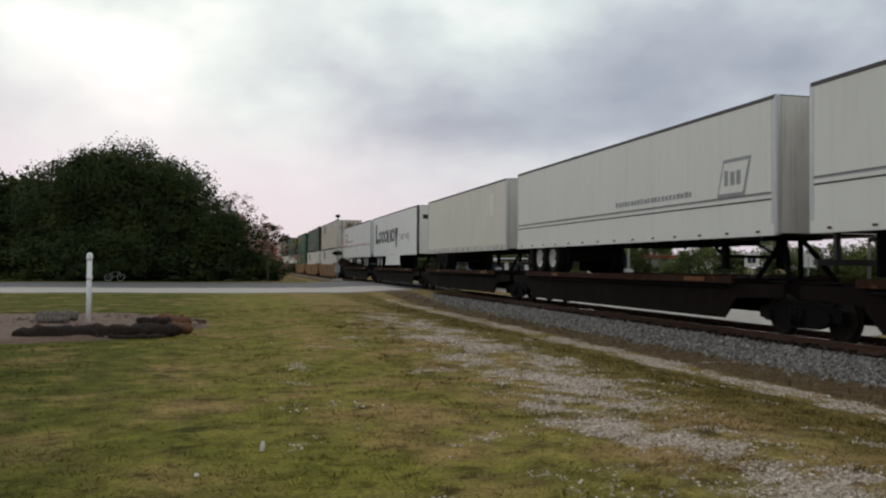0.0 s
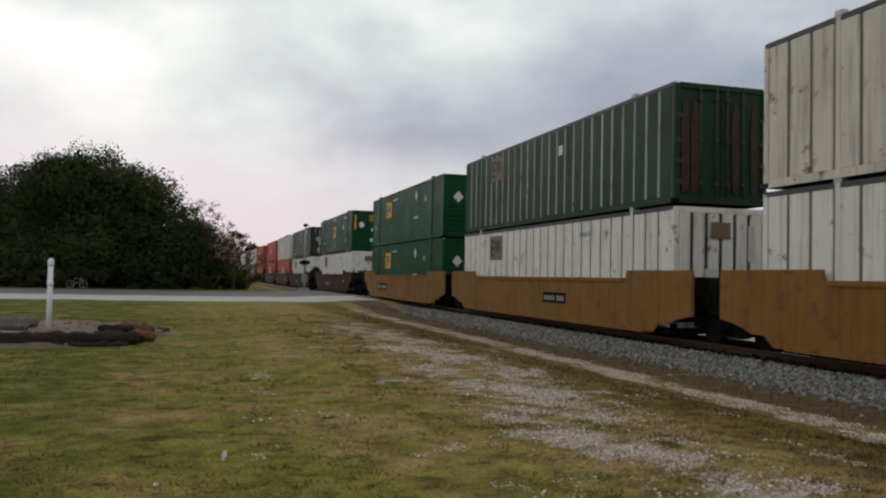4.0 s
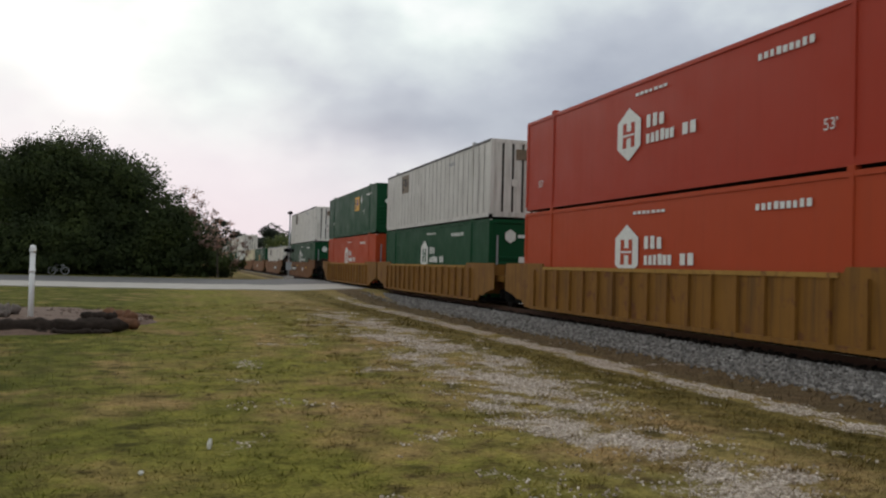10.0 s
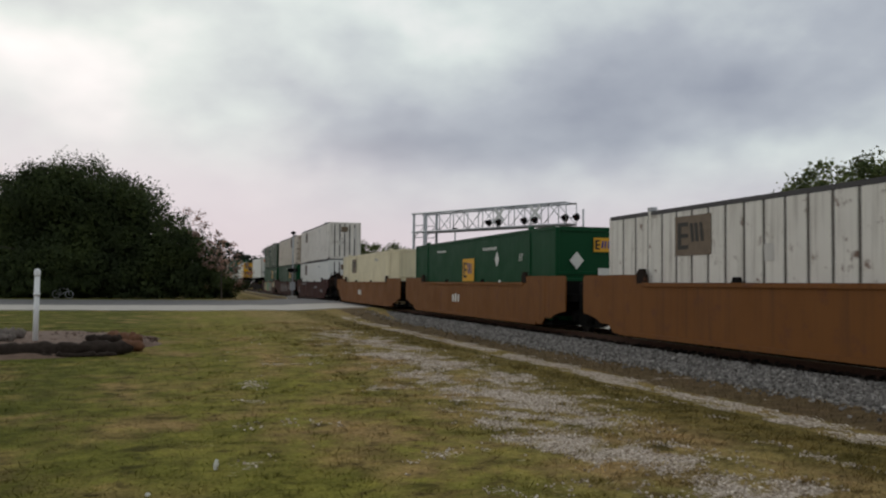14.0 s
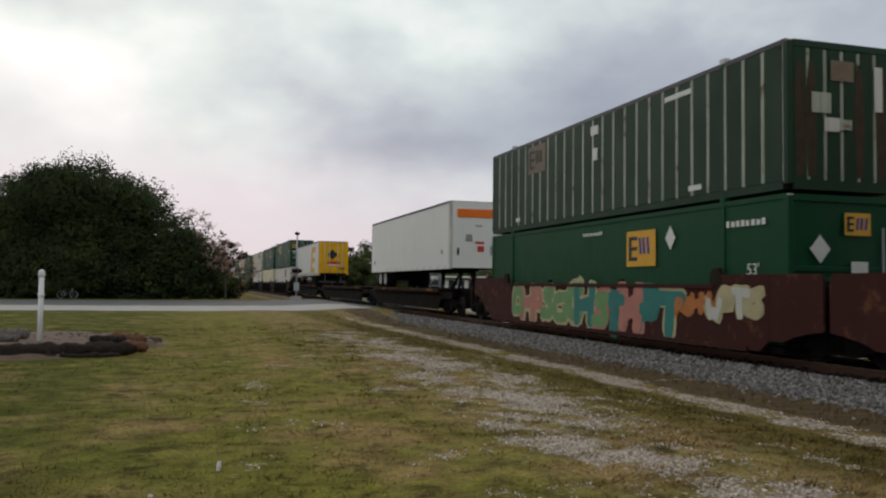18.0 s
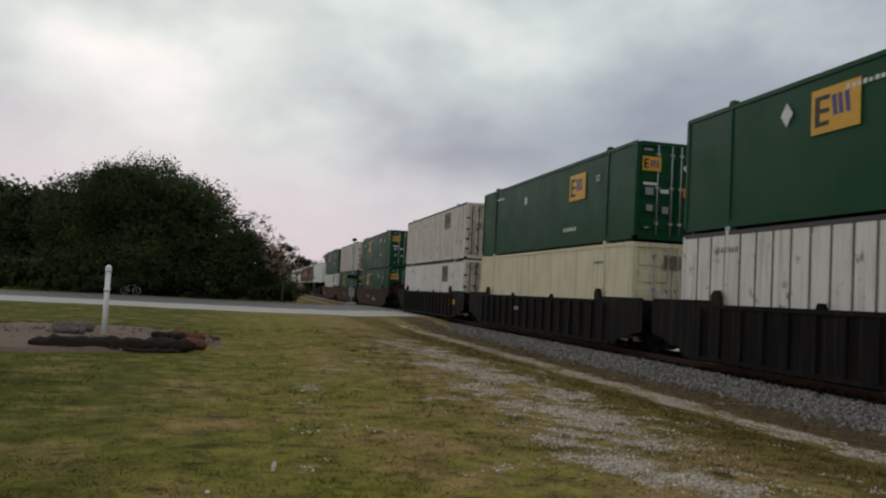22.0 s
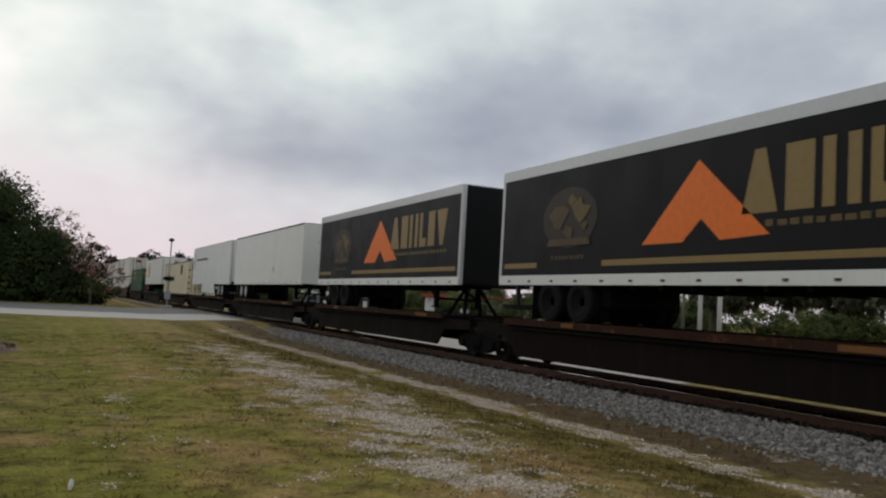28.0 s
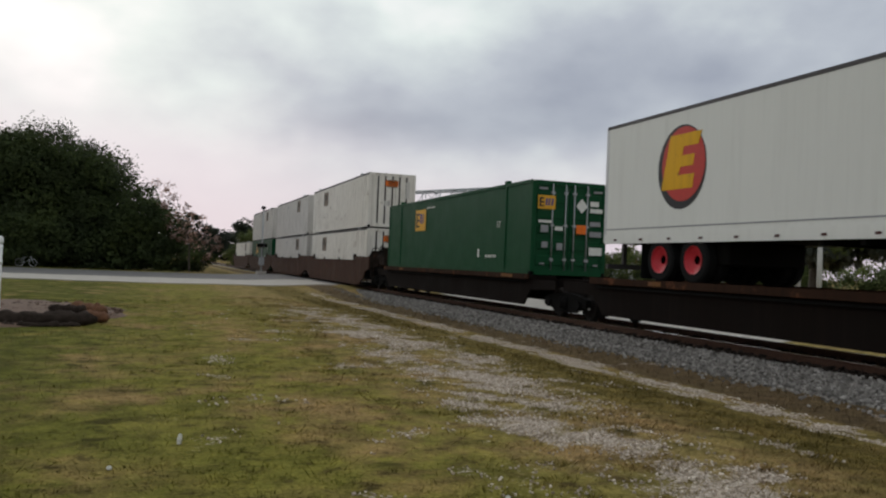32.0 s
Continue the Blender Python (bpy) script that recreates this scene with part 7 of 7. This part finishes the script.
grass_blades("grass", 130000, 51, 3.5, 30, 0.026, BLADE, "short patchy half-dry grass", lambda x, y: worn_at(x, y) < 0.4)
tufts("weeds", 1000, 52, 0.045, TUFTBLADE, "dark coarse tufts of weedy grass", lambda x, y: worn_at(x, y) < 0.5 and noise.noise((x * 0.45, y * 0.4, 20)) > 0.0)
tufts("lane_grass", 800, 54, 0.055, BLADE, "dry grass tufts left standing in the worn lane", lambda x, y: 2.4 < x < 7.0 and worn_at(x, y) < 0.8)
grass_blades("verge_grass", 46000, 53, 4, 44, 0.075, VERGEBLADE, "rank brownish grass between lane and ballast", lambda x, y: 8.3 < x < 9.8 or (5.7 < x < 7.1 and noise.noise((x, y * 0.5, 4)) > -0.05))

# ---- things on the lawn ----
POSTWHITE = plain("white_plastic_pipe", (0.74, 0.74, 0.73), 0.45, 0, 0.06, 3, 0.03)


def marker_post():
    t = thing("marker_post", pose(-3.33, 21.95, ground_z(-3.33, 21.95)), "white plastic marker post with a rounded cap", "post")
    part("pipe", tube(bmesh.new(), (0, 0, -0.2), (0, 0, 1.73), 0.062, 0.062, 16), POSTWHITE, t)
    part("collar", tube(bmesh.new(), (0, 0, 1.20), (0, 0, 1.28), 0.075, 0.075, 16), POSTWHITE, t)
    part("collar", tube(bmesh.new(), (0, 0, 1.68), (0, 0, 1.75), 0.076, 0.076, 16), POSTWHITE, t)
    part("cap", lathe(bmesh.new(), [(1.75, 0.078), (1.80, 0.074), (1.84, 0.05), (1.855, 0.02)], (0, 0, 0), 2, 16), POSTWHITE, t)


marker_post()
LOG = plain("weathered_dark_log", (0.036, 0.027, 0.022), 0.95, 0, 0.75, 9, 1.0, 0.05)
LOGGREY = plain("weathered_grey_log", (0.15, 0.125, 0.11), 0.95, 0, 0.6, 6, 0.9, 0.1)
LOGEND = plain("rotten_reddish_wood", (0.14, 0.065, 0.035), 0.95, 0, 0.4, 6, 0.6)
MULCH = plain("bark_mulch", (0.125, 0.078, 0.055), 0.98, 0, 0.5, 10, 0.9)


def log_at(a, b, r, label, seed, mat=None):
    rng = random.Random(seed)
    bm = bmesh.new()
    a, b = Vector(a), Vector(b)
    n, k = 44, 16
    q = (b - a).to_track_quat("Z", "Y")
    rings = []
    for i in range(n + 1):
        c = a.lerp(b, i / n) + Vector((0, 0, 0.05 * noise.noise((i * 0.4, seed, 0))))
        rr = r * (1 + 0.30 * noise.noise((i * 0.22, seed, 3)) + 0.08 * noise.noise((i * 0.7, seed, 7))) * min(1, 0.35 + 0.22 * min(i, n - i))
        rings.append([bm.verts.new(c + q @ Vector((math.cos(6.2832 * j / k), math.sin(6.2832 * j / k), 0)) * rr * (1 + 0.32 * noise.noise((i * 0.5, j * 1.1, seed)) + 0.22 * noise.noise((i * 0.17, j * 2.3, seed + 4)) + 0.07 * noise.noise((i * 1.3, j * 1.7, seed + 9)))) for j in range(k)])
    for p, s in zip(rings, rings[1:]):
        for j in range(k):
            bm.faces.new((p[j], p[(j + 1) % k], s[(j + 1) % k], s[j])).smooth = True
    bm.faces.new(rings[0][::-1])
    bm.faces.new(rings[-1])
    bmesh.ops.recalc_face_normals(bm, faces=bm.faces)
    solid("log", bm, mat or LOG, label, "log", "logs round the bed")


def mulch_bed():
    bm = bmesh.new()
    cx, cy = -4.5, 22.8
    mid = bm.verts.new((cx, cy, ground_z(cx, cy) + 0.16))
    rings = [[], [], [], []]
    for i in range(56):
        a = 6.2832 * i / 56
        rx, ry = 4.1 + 0.35 * noise.noise((i * 0.5, 0, 9)), 5.1 + 0.4 * noise.noise((i * 0.5, 5, 9))
        for lst, k, z in zip(rings, (0.35, 0.7, 0.92, 1.0), (0.15, 0.12, 0.07, -0.05)):
            x, y = cx + math.cos(a) * rx * k, cy + math.sin(a) * ry * k
            lst.append(bm.verts.new((x, y, ground_z(x, y) + z + 0.05 * noise.noise((x * 1.5, y * 1.5, 2)))))
    for i in range(56):
        j = (i + 1) % 56
        bm.faces.new((mid, rings[0][i], rings[0][j]))
        for p, q in zip(rings, rings[1:]):
            bm.faces.new((p[i], q[i], q[j], p[j]))
    bmesh.ops.recalc_face_normals(bm, faces=bm.faces)
    solid("mulch_bed", bm, MULCH, "round grey-brown mulched bed in the lawn", "garden bed", kind="structure")
    log_at((-4.30, 18.75, 0.13), (-1.00, 19.35, 0.14), 0.155, "long weathered dark log along the bed", 1)
    log_at((-2.9, 18.62, 0.04), (-1.3, 18.98, 0.04), 0.055, "thin dark log lying before the long one", 6)
    log_at((-4.65, 22.6, 0.27), (-3.7, 22.9, 0.26), 0.13, "short weathered grey log beside the post", 2, LOGGREY)
    log_at((-4.5, 21.9, 0.22), (-3.75, 21.95, 0.22), 0.09, "short pale log lying before another", 7, LOGGREY)
    log_at((-2.2, 21.7, 0.20), (-1.35, 21.4, 0.20), 0.09, "short dark log leaning on the long one", 5)
    log_at((-1.75, 22.1, 0.21), (-0.95, 21.3, 0.18), 0.14, "short rotten reddish log at the bed's end", 3, LOGEND)
    log_at((-1.3, 20.6, 0.14), (-0.85, 20.0, 0.12), 0.10, "crumbling reddish log end beside the bed", 8, LOGEND)
    log_at((-8.2, 20.9, 0.15), (-5.2, 19.6, 0.15), 0.11, "dark weathered log at the bed's edge", 4)


def in_bed(rng):
    a, r = rng.uniform(0, 6.28), rng.random() ** 0.5
    x, y = -4.5 + 3.9 * r * math.cos(a), 23.0 + 4.4 * r * math.sin(a)
    return x, y, ground_z(x, y) + 0.14 - 0.08 * r


mulch_bed()
CHIP = bpy.data.materials.new("bark_chip")
stone_material(CHIP, (0.07, 0.045, 0.034), (0.24, 0.165, 0.13))
stones("bark_chips", 2600, in_bed, 0.038, CHIP, "grey-brown bark chips strewn over the bed", 6)
rng_ = random.Random(77)
CUP = plain("white_litter", (0.66, 0.64, 0.58), 0.6, 0, 0.15)
for k, (x, y, h) in enumerate(((0.30, 7.38, 0.085), (-0.21, 6.62, 0.028), (-3.6, 7.3, 0.03), (2.4, 5.3, 0.035))):
    bm = bmesh.new()
    lathe(bm, [(0.0, 0.016), (h * 0.5, 0.022), (h, 0.013)], (0, 0, 0), 2, 8)
    solid("litter", bm, CUP, "small pale scrap of litter standing in the grass", "litter", "litter on the lawn", m=pose(x, y, ground_z(x, y), 0, 12 * rng_.uniform(-1, 1), 40 * k))

# ---- the crossing ----
DISC = plain("weathered_black_disc", (0.045, 0.045, 0.047), 0.7)
LENSRED = plain("dark_red_signal_lens", (0.10, 0.012, 0.010), 0.2)
SIGNWHITE = plain("white_sign_sheet", (0.66, 0.66, 0.64), 0.5, 0, 0.08)


def lamp_pair(parent, p, span, turn):
    """Two flasher heads on a cross arm; turn: degrees about the upright."""
    arm = part("cross_arm", tube(bmesh.new(), (-span / 2, 0, 0), (span / 2, 0, 0), 0.03, n=8), STEEL, parent)
    arm.matrix_parent_inverse = Matrix()
    arm.matrix_basis = pose(*p, 0, 0, turn)
    for s in (-1, 1):
        h = part("flasher", lathe(bmesh.new(), [(-0.16, 0.05), (-0.10, 0.15), (0.0, 0.16), (0.02, 0.25), (0.035, 0.25), (0.035, 0.15)], (s * span / 2, 0, 0), 1, 18), DISC, arm)
        part("hood", tube(bmesh.new(), (s * span / 2, 0.0, 0), (s * span / 2, 0.30, 0.02), 0.16, 0.15, 14, False), BLACK, arm)
        part("lens", lathe(bmesh.new(), [(0.036, 0.14), (0.05, 0.10), (0.055, 0.02)], (s * span / 2, 0, 0), 1, 14), LENSRED, arm)


def crossbuck(parent, p, turn, size=1.2):
    for s in (-1, 1):
        b = part("crossbuck_blade", boxm(-size / 2, size / 2, -0.01, 0.01, -0.11, 0.11), SIGNWHITE, parent)
        b.matrix_basis = pose(*p, 0, 0, turn) @ pose(0, 0.02 * s, 0, 0, 45 * s, 0)


def crossing_mast(x, y, h, label, turn, top="bell", lamps_z=2.2, buck_z=3.2):
    t = thing("crossing_signal", pose(x, y, ground_z(x, y)), label, "crossing signal", "crossing signals")
    part("foundation", boxm(-0.4, 0.4, -0.4, 0.4, -0.1, 0.3, bevel=0.03), PALE, t)
    part("mast", tube(bmesh.new(), (0, 0, 0.2), (0, 0, h), 0.075, 0.06, 12), STEEL, t)
    if top == "bell":
        part("bell", lathe(bmesh.new(), [(h, 0.05), (h + 0.05, 0.20), (h + 0.20, 0.22), (h + 0.28, 0.10)], (0, 0, 0), 2, 14), BLACK, t)
    lamp_pair(t, (0, 0, lamps_z), 0.76, turn)
    lamp_pair(t, (0, 0, lamps_z), 0.76, turn + 180)
    if buck_z:
        crossbuck(t, (0, -0.12, buck_z), turn)
    part("relay_box", boxm(-0.22, 0.22, -0.16, 0.16, 0.8, 1.5, bevel=0.02), STEEL, t)
    return t


crossing_mast(9.0, 72.8, 5.6, "slim crossing signal mast with a bell on top and dark flashers", 100, "bell", 2.5, 0)
crossing_mast(24.0, 47.6, 6.4, "crossing signal mast with crossbuck and flashers beyond the track", 160, "none", 4.7, 3.9)
crossing_mast(21.5, 66.0, 6.0, "crossing signal mast with a bell beyond the track", 130, "bell", 4.9, 0)


def gantry():
    a, b = Vector((17.2, 61.7)), Vector((23.8, 48.9))
    t = thing("signal_gantry", pose(a.x, a.y, 0, 0, 0, math.degrees(math.atan2(b.y - a.y, b.x - a.x))), "galvanised lattice cantilever with flashers over the road", "signal gantry")
    L, z0, z1, w = (b - a).length, 5.5, 6.9, 0.55
    for x in (0.0, 1.35):
        for y in (-w, w):
            part("tower_post", tube(bmesh.new(), (x, y, -0.1), (x, y, z1), 0.11, 0.10, 10), STEEL, t)
    for y in (-w, w):
        for k in range(7):
            z = 0.6 + k * 0.9
            if k % 2:
                part("tower_brace", tube(bmesh.new(), (0, y, z), (1.35, y, z + 0.9), 0.035, n=6), STEEL, t)
            part("tower_brace", tube(bmesh.new(), (0, y, z), (1.35, y, z), 0.03, n=6), STEEL, t)
    for y in (-w, w):
        for z in (z0, z1):
            part("chord", tube(bmesh.new(), (-0.2, y, z), (L, y, z), 0.075, 0.06, 8), STEEL, t)
        n = 9
        for k in range(n):
            x = 1.35 + (L - 1.35) * k / n
            x2 = 1.35 + (L - 1.35) * (k + 1) / n
            part("diagonal", tube(bmesh.new(), (x, y, z0 if k % 2 else z1), (x2, y, z1 if k % 2 else z0), 0.028, n=6), STEEL, t)
            part("vertical", tube(bmesh.new(), (x2, y, z0), (x2, y, z1), 0.035, n=6), STEEL, t)
    for k in range(6):
        x = 1.5 + (L - 1.6) * k / 5
        part("cross_tie", tube(bmesh.new(), (x, -w, z1), (x, w, z1), 0.03, n=6), STEEL, t)
    part("walkway", boxm(0.5, L, -w + 0.05, w - 0.05, z0 + 0.03, z0 + 0.07), STEEL, t)
    for x in (L * 0.58, L * 0.80):
        lamp_pair(t, (x, -w - 0.12, z0 + 0.35), 0.9, 180)
        crossbuck(t, (x + 0.5, -w - 0.2, z0 + 0.85), 180, 1.25)
    lamp_pair(t, (L, 0, z0 + 0.45), 0.9, 180)


gantry()
POLEWOOD = plain("grey_pole_wood", (0.15, 0.13, 0.115), 0.95, 0, 0.25, 5, 0.3)


def utility_pole(x, y, h, arms=True):
    t = thing("utility_pole", pose(x, y, 0), "grey wooden utility pole beyond the track", "utility pole", "utility poles")
    part("pole", tube(bmesh.new(), (0, 0, -0.2), (0, 0, h), 0.16, 0.11, 10), POLEWOOD, t)
    if arms:
        part("cross_arm", boxm(-1.0, 1.0, -0.06, 0.06, h - 0.65, h - 0.53), POLEWOOD, t)
        part("street_light", boxm(0.9, 1.5, -0.09, 0.09, h - 0.50, h - 0.38, bevel=0.03), STEEL, t)
    return t


utility_pole(52, 72, 6.4)
utility_pole(50, 57, 5.8, False)
CONC = plain("pale_concrete_pole", (0.42, 0.41, 0.38), 0.85, 0, 0.15, 3, 0.2)
for x, y in ((34.6, 38.0), (34.2, 36.0)):
    solid("concrete_post", tube(bmesh.new(), (0, 0, -0.2), (0, 0, 4.0), 0.15, 0.13, 12), CONC, "pale concrete post under the live oak", "post", "concrete posts", m=pose(x, y, 0))


def road_sign(x, y, turn):
    t = thing("road_sign", pose(x, y, 0, 0, 0, turn), "square white road sign with dark marking on a thin post", "sign", "signs beyond the track")
    part("post", tube(bmesh.new(), (0, 0, -0.1), (0, 0, 2.4), 0.035, 0.035, 8), STEEL, t)
    part("sign_face", boxm(-0.45, 0.45, -0.02, 0.0, 1.7, 2.6, bevel=0.01), SIGNWHITE, t)
    part("marking", boxm(-0.26, 0.26, -0.026, -0.02, 1.95, 2.35), INK, t)


road_sign(33.0, 48.0, -38)
road_sign(36.5, 47.0, 140)


def building(x, y, w, d, h, turn, wall_m, roof_m, label):
    t = thing("building", pose(x, y, 0, 0, 0, turn), label, "building", "low buildings beyond the track")
    part("wall", boxm(-w / 2, w / 2, -d / 2, d / 2, -0.1, h), wall_m, t)
    part("roof", boxm(-w / 2 - 0.4, w / 2 + 0.4, -d / 2 - 0.4, d / 2 + 0.4, h, h + 0.35, bevel=0.04), roof_m, t)
    for k in range(4):
        xx = -w / 2 + w * (k + 0.5) / 4
        win = part("window", boxm(xx - 0.9, xx + 0.9, -d / 2 - 0.03, -d / 2, 0.9, 2.1), GLASSDARK, t)
        part("frame", boxm(xx - 1.0, xx + 1.0, -d / 2 - 0.05, -d / 2 - 0.031, 2.1, 2.2), SIGNWHITE, win)


GLASSDARK = plain("dark_window_glass", (0.03, 0.035, 0.04), 0.1, 0, 0.1, 1, 0)
REDROOF = plain("faded_red_fascia", (0.30, 0.045, 0.03), 0.6, 0, 0.15, 2, 0.1)
building(47, 84, 16, 9, 2.6, -35, SIGNWHITE, REDROOF, "low white building with a red fascia beyond the track")
building(31, 92, 9, 5, 2.2, -20, SIGNWHITE, SIGNWHITE, "low white trailer home beyond the track")


def bicycle():
    t = thing("bicycle", pose(-9.9, 78.6, 0.03), "bicycle parked under the oak beside the road", "bicycle")
    for x in (-0.52, 0.52):
        w = part("wheel", lathe(bmesh.new(), [(-0.02, 0.33), (0.02, 0.33), (0.02, 0.29), (-0.02, 0.29)], (x, 0, 0.34), 1, 22, True), STEEL, t)
        bm = bmesh.new()
        for k in range(8):
            a = 6.2832 * k / 8
            tube(bm, (x, 0, 0.34), (x + 0.3 * math.cos(a), 0, 0.34 + 0.3 * math.sin(a)), 0.004, n=4)
        part("spokes", bm, STEEL, w)
    bm = bmesh.new()
    for p, q in (((-0.52, 0, 0.34), (-0.1, 0, 0.32)), ((-0.52, 0, 0.34), (-0.2, 0, 0.85)), ((-0.1, 0, 0.32), (-0.22, 0, 0.92)), ((-0.1, 0, 0.32), (0.38, 0, 0.78)), ((-0.2, 0, 0.82), (0.38, 0, 0.82)), ((0.52, 0, 0.34), (0.36, 0, 0.98))):
        tube(bm, p, q, 0.018, n=6)
    part("frame", bm, STEEL, t)
    part("handlebar", tube(bmesh.new(), (0.36, -0.28, 1.0), (0.36, 0.28, 1.0), 0.014, n=6), STEEL, t)
    part("saddle", boxm(-0.36, -0.10, -0.07, 0.07, 0.92, 0.98, bevel=0.02), BLACK, t)


bicycle()


def motions():
    """The train runs along the track towards and past the viewer."""
    for ob, y, z in TRAIN:
        walk(ob, [(t, pose(TRACK_X, y - s, RAIL_Z + z)) for t, s in ROWS_T])


motions()
